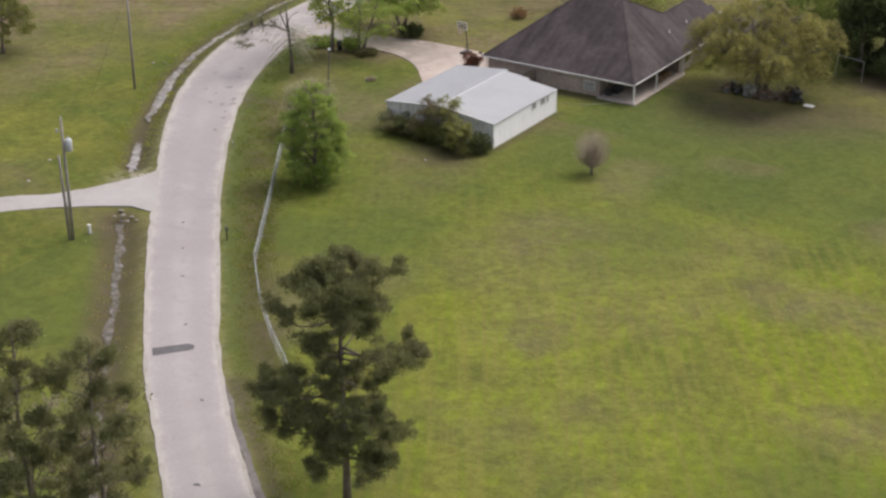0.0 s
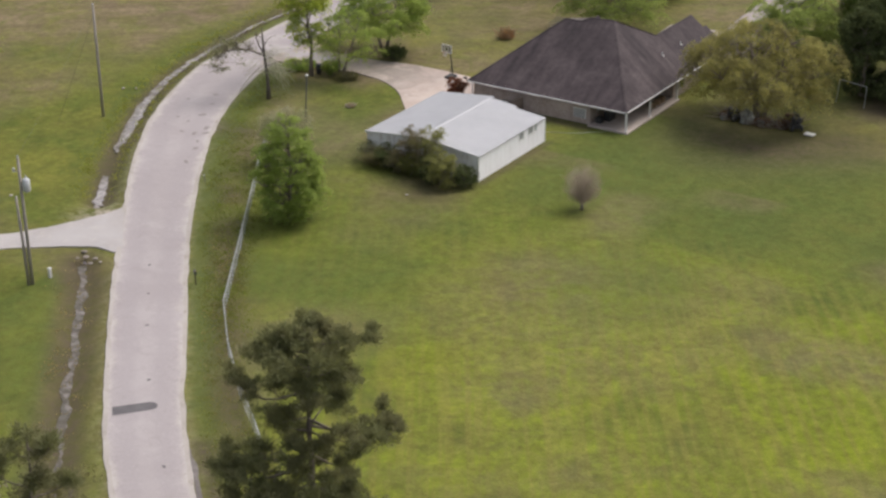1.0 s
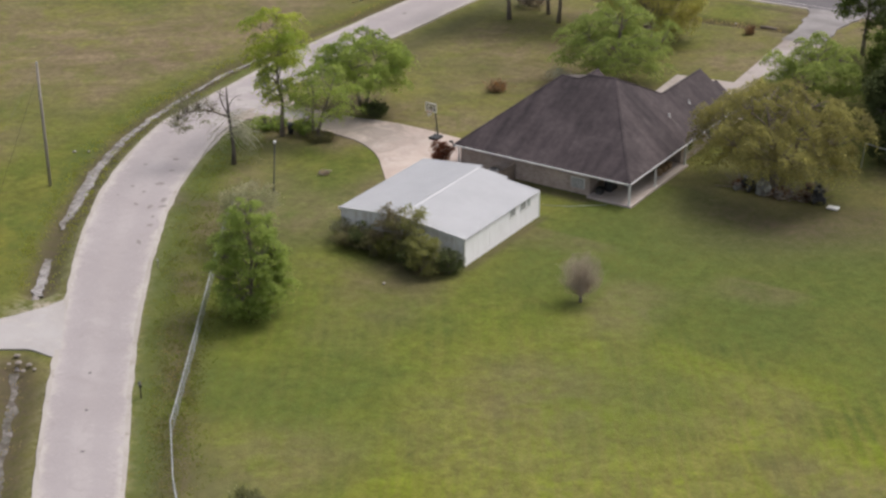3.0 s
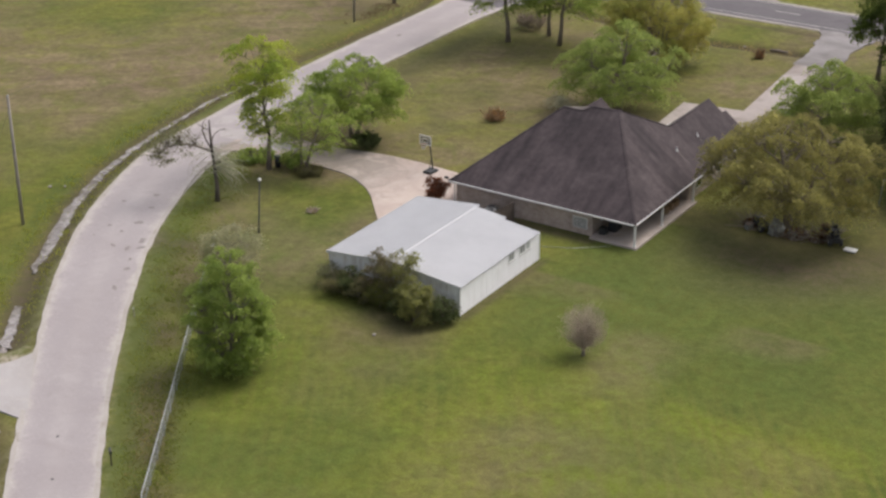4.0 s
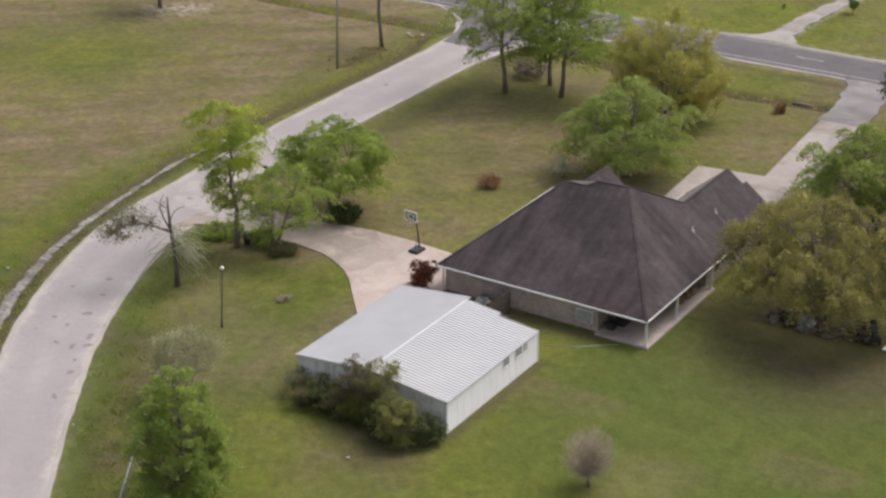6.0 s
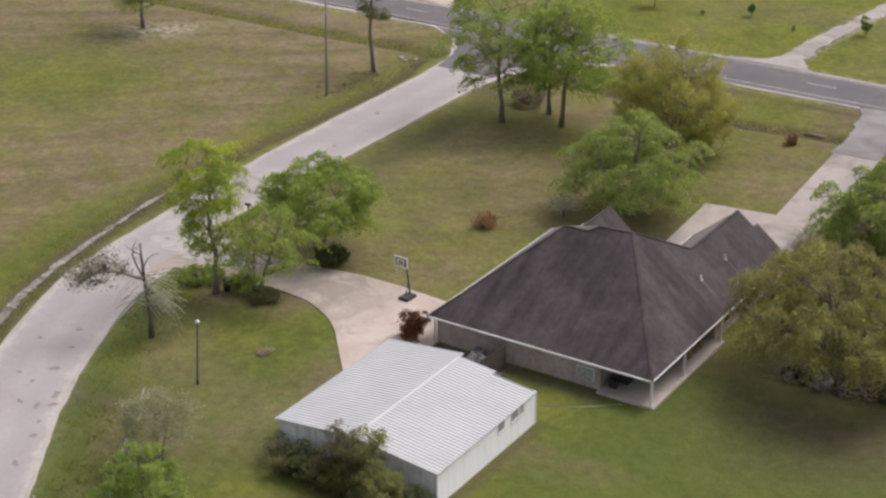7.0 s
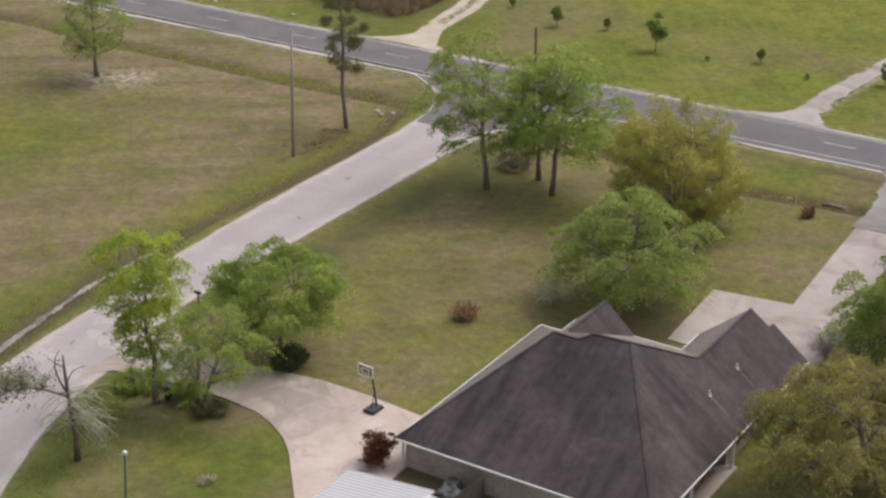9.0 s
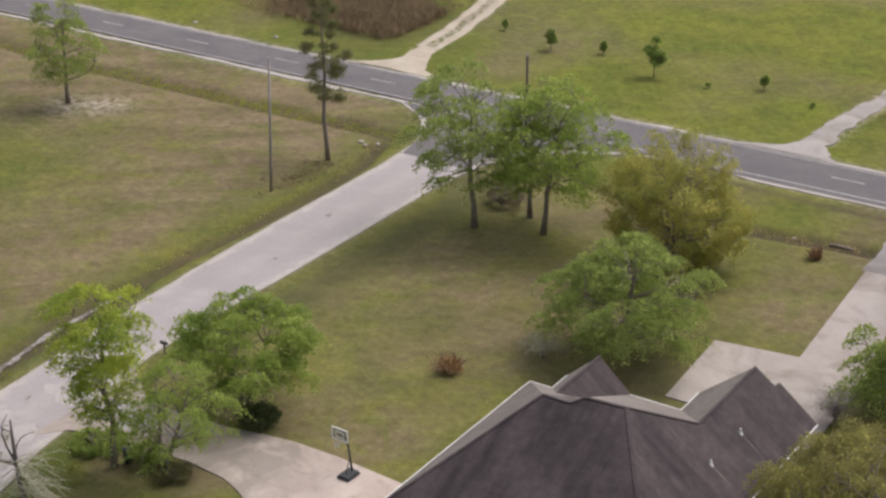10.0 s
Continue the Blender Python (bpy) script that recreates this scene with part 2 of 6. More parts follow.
GRASS, BRICK, SHINGLE, GLASS, WATER = grass_material(), brick_material(), shingle_material("dark streaked shingle", (0.027, 0.0200, 0.0230), (0.068, 0.0515, 0.0545), (0.082, 0.0640, 0.067)), glass_material(), water_material()
# paler copy for the far slopes: grazing sky sheen put into the colour
SHINGLE_SHEEN_STREAK = shingle_material("grey shingle for sky sheen and pale streaks", (0.150, 0.128, 0.118), (0.190, 0.165, 0.152), (0.205, 0.180, 0.165))
ROAD = chip_seal_material()
SIDE_GRAVEL = road_material("grey side gravel", (0.375, 0.350, 0.348), (0.325, 0.298, 0.290), (0.43, 0.39, 0.36), 1.2)
ASPHALT = road_material("weathered asphalt", (0.115, 0.104, 0.112), (0.145, 0.132, 0.138), (0.095, 0.086, 0.092))
GRAVEL = road_material("pale gravel", (0.396, 0.360, 0.338), (0.333, 0.302, 0.279), (0.216, 0.184, 0.149))
CONCRETE = road_material("concrete", (0.375, 0.315, 0.285), (0.430, 0.375, 0.345), (0.225, 0.182, 0.160), 2.0)
CONCRETE_DRIVE = drive_material()
CONCRETE_PAD = road_material("grey concrete", (0.315, 0.272, 0.255), (0.385, 0.340, 0.322), (0.200, 0.168, 0.152), 1.9)
TRACK_GREY = road_material("patchy grey gravel", (0.265, 0.240, 0.232), (0.345, 0.312, 0.300), (0.165, 0.135, 0.095), 1.8)
SAND = road_material("pale sandy gravel", (0.43, 0.375, 0.315), (0.35, 0.295, 0.235), (0.215, 0.185, 0.125), 1.6)
DIRT_DARK = road_material("dark dirty gravel", (0.17, 0.155, 0.155), (0.26, 0.24, 0.24), (0.13, 0.115, 0.10), 1.6)
WASHED_DIRT = plain("washed-out dirt", (0.13, 0.112, 0.108), (0.19, 0.168, 0.16), 1.4, 0.95)
PATCH = plain("dark patch", (0.10, 0.092, 0.098), (0.13, 0.12, 0.125), 1.5, 0.9)
PAINT_LINE = plain("worn road paint", (0.46, 0.44, 0.41), (0.30, 0.28, 0.27), 1.2, 0.8)
WHITE = plain("white paint", (0.72, 0.71, 0.70), (0.64, 0.63, 0.62), 1.0, 0.5)
TIN = plain("galvanised roof sheet", (0.53, 0.525, 0.54), (0.485, 0.48, 0.495), 0.35, 0.5, 0.0, 45.0, 0.001)
SIDING = worn_siding("white metal siding", (0.86, 0.845, 0.87), 0.16)
SIDING_WORN = worn_siding("dirty white siding", (0.72, 0.71, 0.70), 1.0)
STEEL = plain("galvanised steel", (0.50, 0.51, 0.53), (0.40, 0.41, 0.43), 3.0, 0.4, 0.6)
POLE_WOOD = plain("weathered pole wood", (0.27, 0.24, 0.215), (0.35, 0.315, 0.285), 1.0, 0.9)
BARK = plain("bark", (0.17, 0.138, 0.115), (0.24, 0.20, 0.168), 2.0, 0.95, 0.0, 12.0, 0.04)
SNAG_BARK = plain("dark bark", (0.095, 0.078, 0.068), (0.15, 0.125, 0.108), 2.0, 0.95, 0.0, 12.0, 0.04)
DEADWOOD = plain("dead wood", (0.20, 0.165, 0.135), (0.28, 0.24, 0.20), 2.0, 0.95, 0.0, 12.0, 0.03)
DARK = plain("dark metal", (0.025, 0.025, 0.028), (0.04, 0.04, 0.043), 3.0, 0.5)
FENCE_WOOD = plain("dark fence wood", (0.065, 0.05, 0.042), (0.10, 0.078, 0.064), 2.0, 0.9)
LEAF_OAK = leaf_material("oak leaves", (0.255, 0.312, 0.112), (0.335, 0.392, 0.145), (0.215, 0.275, 0.095))
LEAF_SPRING = leaf_material("spring leaves", (0.26, 0.33, 0.1), (0.345, 0.41, 0.13), (0.215, 0.29, 0.086))
LEAF_YELLOW = leaf_material("yellow green leaves", (0.32, 0.385, 0.085), (0.44, 0.475, 0.105), (0.24, 0.315, 0.08))
LEAF_OLIVE = leaf_material("olive leaves", (0.258, 0.248, 0.104), (0.36, 0.34, 0.138), (0.198, 0.184, 0.09))
LEAF_GOLD = leaf_material("golden buds", (0.335, 0.325, 0.11), (0.42, 0.39, 0.14), (0.285, 0.31, 0.11))
LEAF_DARK = leaf_material("dark leaves", (0.068, 0.086, 0.038), (0.112, 0.130, 0.055), (0.082, 0.096, 0.045), 0.3)
LEAF_GREY = leaf_material("grey buds", (0.175, 0.150, 0.095), (0.225, 0.195, 0.125), (0.155, 0.145, 0.085))
LEAF_RED = leaf_material("red leaves", (0.130, 0.050, 0.036), (0.185, 0.080, 0.052), (0.090, 0.044, 0.030))
LEAF_BROWN = leaf_material("dead brown leaves", (0.29, 0.165, 0.080), (0.42, 0.265, 0.13), (0.17, 0.095, 0.05))
NEEDLE = leaf_material("pine needles", (0.150, 0.160, 0.080), (0.225, 0.230, 0.115), (0.180, 0.175, 0.098), 0.35)

LEAF_WOOD = leaf_material("woodland leaves", (0.080, 0.120, 0.032), (0.136, 0.176, 0.048), (0.072, 0.096, 0.032))
LEAF_BUSH = leaf_material("bush leaves", (0.165, 0.18, 0.07), (0.235, 0.245, 0.092), (0.13, 0.142, 0.058))
LEAF_SHRUB = leaf_material("light bush leaves", (0.225, 0.235, 0.10), (0.30, 0.305, 0.13), (0.17, 0.175, 0.08))
LEAF_THICKET = leaf_material("thicket leaves", (0.19, 0.18, 0.1), (0.265, 0.25, 0.135), (0.15, 0.145, 0.085))
LEAF_TWIG = leaf_material("bare twigs", (0.27, 0.225, 0.19), (0.33, 0.28, 0.235), (0.25, 0.21, 0.17), 0.3)
LEAF_PALE = leaf_material("pale buds", (0.33, 0.32, 0.235), (0.42, 0.41, 0.31), (0.25, 0.27, 0.16))
LEAF_SAPLING = leaf_material("sapling leaves", (0.175, 0.245, 0.080), (0.240, 0.315, 0.10), (0.155, 0.215, 0.072))
LEAF_WITHER = leaf_material("withered leaves", (0.165, 0.175, 0.11), (0.23, 0.24, 0.155), (0.14, 0.145, 0.098))
LEAF_RUSTDARK = leaf_material("dark rust leaves", (0.130, 0.070, 0.044), (0.190, 0.100, 0.060), (0.090, 0.052, 0.036))
LEAF_PEAR = leaf_material("pear leaves", (0.262, 0.335, 0.108), (0.35, 0.42, 0.14), (0.225, 0.295, 0.095))
WEED_GREEN = leaf_material("weed green", (0.195, 0.225, 0.045), (0.285, 0.300, 0.068), (0.225, 0.232, 0.054))
WEED_RANK = leaf_material("rank weed", (0.140, 0.175, 0.042), (0.205, 0.240, 0.058), (0.16, 0.165, 0.052))
WEED_DRY = leaf_material("weed dry", (0.266, 0.210, 0.105), (0.364, 0.301, 0.154), (0.196, 0.175, 0.084))
WEED_BROWN = leaf_material("weed brown", (0.170, 0.130, 0.098), (0.235, 0.185, 0.140), (0.140, 0.105, 0.078))
RUST_STICK = plain("rust brown sticks", (0.42, 0.28, 0.16), (0.20, 0.115, 0.065), 3.0, 0.9)
BARE_TWIG = plain("bare grey-brown twigs", (0.37, 0.30, 0.235), (0.46, 0.38, 0.30), 2.0, 0.9)
PURPLE_TWIG = plain("bare purplish twigs", (0.30, 0.255, 0.24), (0.38, 0.33, 0.31), 2.0, 0.9)
PALE_TWIG = plain("pale twigs", (0.52, 0.50, 0.38), (0.42, 0.40, 0.29), 2.0, 0.9)
POTHOLE = plain("grey pothole", (0.20, 0.175, 0.17), (0.26, 0.23, 0.225), 2.0, 0.95)
AC_GREY = plain("grey enamel", (0.11, 0.108, 0.105), (0.15, 0.148, 0.145), 3.0, 0.5)
CARD = plain("brown cardboard", (0.24, 0.16, 0.095), (0.30, 0.205, 0.125), 3.0, 0.85)
RUST = plain("rusty metal", (0.11, 0.065, 0.045), (0.18, 0.11, 0.08), 4.0, 0.8)
TARP = plain("pale tarpaulin", (0.40, 0.43, 0.42), (0.30, 0.33, 0.33), 2.0, 0.6)
OLD_TARP = plain("dirty old tarpaulin", (0.30, 0.31, 0.29), (0.13, 0.115, 0.095), 2.6, 0.7)
RUBBLE = plain("grey rubble", (0.27, 0.235, 0.21), (0.15, 0.125, 0.11), 2.5, 0.9)
STONE = plain("pale stone", (0.38, 0.345, 0.31), (0.28, 0.25, 0.225), 2.0, 0.9)


# ---- building blocks ----
class Geo:
    """Vertices and faces that become one mesh."""

    def __init__(self):
        self.v, self.f = [], []

    def add(self, verts, faces):
        k = len(self.v)
        self.v += [tuple(p) for p in verts]
        self.f += [tuple(i + k for i in face) for face in faces]
        return self

    def box(self, x0, y0, z0, x1, y1, z1, m=None):
        pts = [Vector((x, y, z)) for z in (z0, z1) for x, y in ((x0, y0), (x1, y0), (x1, y1), (x0, y1))]
        if m is not None:
            pts = [m @ p for p in pts]
        return self.add(pts, [(3, 2, 1, 0), (4, 5, 6, 7), (0, 1, 5, 4), (1, 2, 6, 5), (2, 3, 7, 6), (3, 0, 4, 7)])

    def tube(self, pts, radii, sides=6):
        pts = [Vector(p) for p in pts]
        rings = []
        for i, p in enumerate(pts):
            way = (pts[min(i + 1, len(pts) - 1)] - pts[max(i - 1, 0)]).normalized()
            a = way.cross(Vector((0.31, 0.95, 0.05))).normalized()
            b = way.cross(a)
            rings += [p + (a * math.cos(2 * math.pi * k / sides) + b * math.sin(2 * math.pi * k / sides)) * radii[i] for k in range(sides)]
        faces = [(i * sides + k, i * sides + (k + 1) % sides, (i + 1) * sides + (k + 1) % sides, (i + 1) * sides + k) for i in range(len(pts) - 1) for k in range(sides)]
        faces += [tuple(range(sides))[::-1], tuple((len(pts) - 1) * sides + k for k in range(sides))]
        return self.add(rings, faces)

    def bar(self, a, b, r, sides=6):
        return self.tube([a, b], [r, r], sides)

    def mesh(self, name, material, smooth=False):
        me = bpy.data.meshes.new(name)
        me.from_pydata(self.v, [], self.f)
        me.materials.append(material)
        if smooth:
            me.polygons.foreach_set("use_smooth", [True] * len(me.polygons))
        me.update()
        return me


def part(name, geo, material, parent=None, label="", smooth=False):
    """Links a Geo, a bmesh or a mesh as one mesh object under a thing or a part."""
    if isinstance(geo, Geo):
        data = geo.mesh(name, material, smooth)
    elif isinstance(geo, bmesh.types.BMesh):
        data = bpy.data.meshes.new(name)
        geo.to_mesh(data)
        geo.free()
        data.materials.append(material)
    else:
        data = geo
    ob = new(name, data)
    ob.parent = parent
    return tagged(ob, label)


def thing(name, place, label, category, group="", turn=0.0, kind=""):
    ob = new(name)
    ob.empty_display_size = 0.2
    ob.matrix_basis = pose(*place, 0, 0, turn)
    return tagged(ob, label, category, group, kind)


def bevelled(x, y, z, bevel=0.02, at=(0, 0, 0)):
    """A block with softened edges, standing on z = at[2]."""
    bm = bmesh.new()
    bmesh.ops.create_cube(bm, size=1.0)
    for v in bm.verts:
        v.co = Vector((v.co.x * x + at[0], v.co.y * y + at[1], (v.co.z + 0.5) * z + at[2]))
    bmesh.ops.bevel(bm, geom=bm.edges[:], offset=bevel, segments=2, affect="EDGES")
    return bm


# ---- plan ----
ROAD_WEST = [(142, -211), (22, -91), (8.7, -78.2), (2, -71.9), (-3.3, -67), (-9.2, -60.5), (-14.5, -54.6), (-18.8, -49.6), (-21.9, -45.8), (-28.3, -38.1), (-34.6, -30.2), (-40.3, -21.8), (-42.8, -17.2), (-45.5, -11.2), (-47.4, -6.1), (-48.2, -1.2), (-48.8, 6), (-49.6, 15), (-50.1, 24), (-50.3, 33), (-50.3, 48), (-50.8, 54), (-53.5, 59), (-59, 62.6)]
ROAD_EAST = [(150, -210), (28, -88), (13.2, -75.3), (6.2, -69.2), (1.2, -64.2), (-2.6, -60.2), (-8.4, -53.1), (-14.05, -46.6), (-20.2, -39.15), (-26.8, -30.4), (-32.55, -22.1), (-36.65, -14.8), (-39.3, -8.5), (-40.7, -4.4), (-41.3, 0), (-42.6, 5), (-43.6, 10), (-43.7, 19.5), (-43.5, 29), (-43.5, 33.5), (-43.6, 45), (-42.9, 52), (-39, 58), (-33, 61.6)]
DITCH_WATER = [(-31.2, -38.4), (-35.3, -33.1), (-38.6, -28.4), (-41.5, -23.4), (-45.2, -17.3), (-48.4, -10), (-50.0, -4.5), (-51.4, 2.5), (-52.5, 10), (-52.4, 17)]
DITCH_NORTH = [(-52.4, 17), (-52.5, 24), (-52.0, 32), (-51.8, 40), (-52.2, 47), (-54, 53)]
DITCH_SOUTH = [(-23.7, -48.3), (-20.0, -51.7), (-13.9, -59.0), (-9.1, -64.7), (-5.8, -68.6), (6, -82), (90, -171)]
DITCH_HIGHWAY = [(-180, 54.6), (-105, 54.5), (-89, 53.9), (-68, 54.1), (-60, 54.4), (-53, 54.5)]
DITCH_EAST = [(-38, 55.5), (-33, 53.6), (-17.6, 52.1), (-12, 52.8), (-7.5, 53.2)]
FENCE_LINE = [(-28.6, -17.7), (-24.0, -25.0), (-16.0, -37.0), (-7.9, -49.3), (-3.4, -54.2), (1.4, -58.7), (4.6, -61.3), (6.8, -63.2)]
TRACK_WEST = [(-65.5, 77.5), (-66.1, 83), (-67.4, 90), (-69.2, 98), (-78, 127)]
TRACK_EAST = [(-19.9, 74.0), (-19.6, 82), (-18.5, 90), (-15.7, 110)]
HIGHWAY_SOUTH = 62.6


def reach(x, y, line):
    """Distance of the points from a line of straight pieces."""
    best = np.full(np.shape(x), 1e9)
    for (ax, ay), (bx, by) in zip(line, line[1:]):
        dx, dy = bx - ax, by - ay
        t = np.clip(((x - ax) * dx + (y - ay) * dy) / (dx * dx + dy * dy), 0, 1)
        best = np.minimum(best, np.hypot(x - ax - t * dx, y - ay - t * dy))
    return best


def drift(x, y, size, seed):
    """Smooth random values from 0 to 1 over the plan."""
    table = np.random.RandomState(seed).rand(256, 256)
    u, v = np.asarray(x) / size, np.asarray(y) / size
    i, j = np.floor(u).astype(int), np.floor(v).astype(int)
    a, b = u - i, v - j
    a, b = a * a * (3 - 2 * a), b * b * (3 - 2 * b)
    g = lambda p, q: table[p % 256, q % 256]
    return (g(i, j) * (1 - a) + g(i + 1, j) * a) * (1 - b) + (g(i, j + 1) * (1 - a) + g(i + 1, j + 1) * a) * b


def near(x, y, cx, cy, r):
    return np.exp(-(((x - cx) ** 2 + (y - cy) ** 2) / r**2))


def make_ground():
    def axis(lo, hi, step, far):
        out = [hi + step * 1.35**k for k in range(1, 30) if step * 1.35**k < far]
        return np.array([2 * lo - (v - hi + lo) for v in out][::-1] + list(np.arange(lo, hi + step, step)) + out)

    xs, ys = axis(-125, 48, 0.6, 3000), axis(-98, 112, 0.6, 3000)
    x, y = (a.ravel() for a in np.meshgrid(xs, ys))
    north = np.where(y > HIGHWAY_SOUTH - 1.5, 1.0, 0.0)
    roads = np.minimum(reach(x, y, ROAD_WEST), reach(x, y, ROAD_EAST))
    inside = reach(x, y, [((a + c) / 2, (b + d) / 2) for (a, b), (c, d) in zip(ROAD_WEST, ROAD_EAST)]) < 3.0
    away = np.where(inside, 0, np.clip((roads - 0.2) / 2.5, 0, 1)) * np.clip(np.abs(y - 65.9) / 3 - 1.2, 0, 1)
    wet, dn, ds = reach(x, y, DITCH_WATER), reach(x, y, DITCH_NORTH), reach(x, y, DITCH_SOUTH)
    dh, de = reach(x, y, DITCH_HIGHWAY), reach(x, y, DITCH_EAST)
    z = (drift(x, y, 9.0, 3) - 0.5) * 0.16 * away + (drift(x, y, 2.2, 4) - 0.5) * 0.07 * away - 0.06
    z -= 0.55 * np.exp(-((wet / 1.15) ** 4)) + 0.85 * np.exp(-((dn / 0.7) ** 2)) + 0.45 * np.exp(-((ds / 1.2) ** 2)) + 0.75 * np.exp(-((dh / 0.9) ** 2)) + 0.6 * np.exp(-((de / 0.8) ** 2))
    house = np.clip(1 - np.maximum(np.maximum(-19 - x, x - 2) / 2, np.maximum(-19 - y, y - 24) / 2), 0, 1)
    z = z * (1 - house) - 0.03 * house
    lush = np.clip(near(x, y, -38, -9, 4) + 0.8 * near(x, y, -20, -35, 3), 0, 1)
    verge = reach(x, y, ROAD_EAST[:13])
    lush = np.maximum(lush, np.where(~inside, np.exp(-(((verge - 1.6) / 1.5) ** 2)), 0) * (0.55 + 0.6 * drift(x, y, 5, 8)))
    lush = np.maximum(lush, np.exp(-(((wet - 1.9) / 1.0) ** 2)) * drift(x, y, 3.5, 9) * 1.2)
    lush = np.maximum(lush, 0.95 * np.exp(-((dh / 1.5) ** 2)))
    lush = np.maximum(lush, 0.6 * (y < 8) * np.clip((drift(x, y, 14, 12) - 0.45) * 2.5, 0, 1) * (x > -30))
    lush = np.maximum(lush, np.clip((drift(x, y, 26, 15) - 0.5) * 3, 0, 1) * (x < -56) * 0.35)
    lush = np.maximum(lush, 0.28 * np.clip((x + 6) / 4, 0, 1) * np.clip((y + 34) / 10, 0, 1) * np.clip((1 - y) / 4, 0, 1) * (0.55 + 0.6 * drift(x, y, 7, 13)))
    lush = np.maximum(lush, 0.75 * np.clip((8 - x) / 10, 0, 1) * (x > -24) * np.clip((-20 - y) / 8, 0, 1) * np.clip(1.4 * drift(x, y, 6, 18) + 0.15, 0.2, 1) * (roads > 4))
    lush = np.maximum(lush, 0.8 * np.clip(near(x, y, 2, -5, 7) + near(x, y, 11, -1, 5), 0, 1))
    rank = np.exp(-((np.maximum(reach(x, y, ROAD_EAST[5:15]) - 2.1, 0) / 1.0) ** 2)) * ~inside * (x > -42) * (0.75 + 0.25 * drift(x, y, 3, 50))
    lush = np.maximum(lush, rank)
    lush = np.maximum(lush, 0.9 * np.clip((x + 7) / 5, 0, 1) * np.clip((y + 27) / 12, 0, 1) * np.clip((9 - y) / 4, 0, 1) * (0.7 + 0.4 * drift(x, y, 6, 51)))
    west = np.clip((-52 - x) / 6, 0, 1) * (1 - north)
    dry = west * np.clip(1.05 + 1.2 * (drift(x, y, 17, 21) - 0.5) + 0.7 * (drift(0.8 * x + 0.6 * y, 0.25 * y - 0.3 * x, 4, 27) - 0.5), 0.05, 1.0) * np.clip(1 - 0.95 * near(x, y, -81, 27, 13) - near(x, y, -58, -12, 7) * 0.6, 0.1, 1)
    lush *= 1 - 0.75 * west * (1 - np.clip(1.6 * near(x, y, -80, 28, 14), 0, 1))
    dry = np.maximum(dry, 0.9 * np.clip(near(x, y, -33, 33, 13) + near(x, y, -28, 23, 8), 0, 1) * (0.45 + 0.55 * drift(x, y, 6, 22)))
    dry = np.maximum(dry, 0.5 * near(x, y, 24, -57, 9) * drift(x, y, 5, 23))
    dry = np.maximum(dry, (y < -8) * np.clip((drift(x, y, 8, 24) - 0.52) * 1.2, 0, 0.42) * (1 - west))
    dry = np.maximum(dry, (y > 6) * (y < 62) * (x > -42) * np.clip(1.5 * drift(x, y, 8, 28) - 0.42, 0, 0.8))
    dry = np.maximum(dry, 0.4 * np.exp(-((roads / 0.9) ** 2)))
    swale = np.exp(-(((reach(x, y, ROAD_EAST[15:21]) - 3.4) / 2.0) ** 2)) * (x > -43) * (y > 10)
    lush = np.maximum(lush, 0.6 * swale)
    dry = np.maximum(dry * (1 - 0.7 * swale), 0)
    dry = np.maximum(dry, (np.abs(x + 26) < 16) * (y > -24) * (y < 4) * 0.85 * np.clip(drift(x, y, 5, 29) * 1.5 - 0.25, 0, 1))
    dry = np.maximum(dry, 0.85 * np.clip(near(x, y, -31, -12.5, 3.6) + near(x, y, -26.5, -20, 4.2) + 0.8 * near(x, y, -22, -16, 5), 0, 1) * (0.5 + 0.6 * drift(x, y, 3, 19)))
    dry = np.maximum(dry, (x > 2) * np.clip((y - 3) / 5, 0, 1) * 0.5 * drift(x, y, 6, 30))
    dry = np.maximum(dry, north * np.clip((drift(x, y, 11, 31) - 0.45) * 1.4, 0, 0.6))
    dry *= 1 - 0.85 * rank
    mud_shade = np.clip(np.exp(-((wet / 1.2) ** 4)) + 1.0 * np.exp(-((dn / 0.75) ** 4)) + 1.0 * np.exp(-((ds / 2.0) ** 4)) + 1.0 * np.exp(-((dh / 0.4) ** 2)) + 1.0 * np.exp(-((de / 1.0) ** 4)), 0, 1)
    # darker brown ground below the big oak and south of it
    mud_shade = np.maximum(mud_shade, np.clip(1.1 * near(x, y, 10.5, 5.0, 7.6) + 0.6 * near(x, y, 20, 8, 6), 0, 1) * (0.5 + 0.5 * drift(x, y, 3, 33)))
    mud_shade = np.maximum(mud_shade, 0.75 * near(x, y, -14, 25, 5.0))
    mud_shade = np.maximum(mud_shade, 0.25 * near(x, y, -31, 36, 7) * drift(x, y, 3, 35))
    mud_shade = np.maximum(mud_shade, 0.85 * np.exp(-(((reach(x, y, ROAD_EAST[4:11]) - 3.3) / 1.6) ** 2)) * np.clip((drift(x, y, 2.2, 36) * 0.6 + drift(x, y, 5, 52) * 0.6 - 0.24) * 2.4, 0, 1) * ~inside)
    # muddy bank on the road side, with its shadow strip in the colour
    bank = reach(x, y, [(px + 1.15, py + 0.55) for px, py in DITCH_WATER])
    mud_shade = np.maximum(mud_shade, np.exp(-((bank / 0.45) ** 2)) * (0.55 + 0.45 * drift(x, y, 2.5, 44)))
    mud_shade = np.maximum(mud_shade, 0.9 * np.exp(-((reach(x, y, [(-30, 60.3), (-23, 60.2), (-8.6, 59.9)]) / 0.4) ** 2)))
    mud_shade = np.maximum(mud_shade, 0.85 * np.exp(-((reach(x, y, [(-17, -0.6), (-4, -0.6)]) / 0.8) ** 2)))
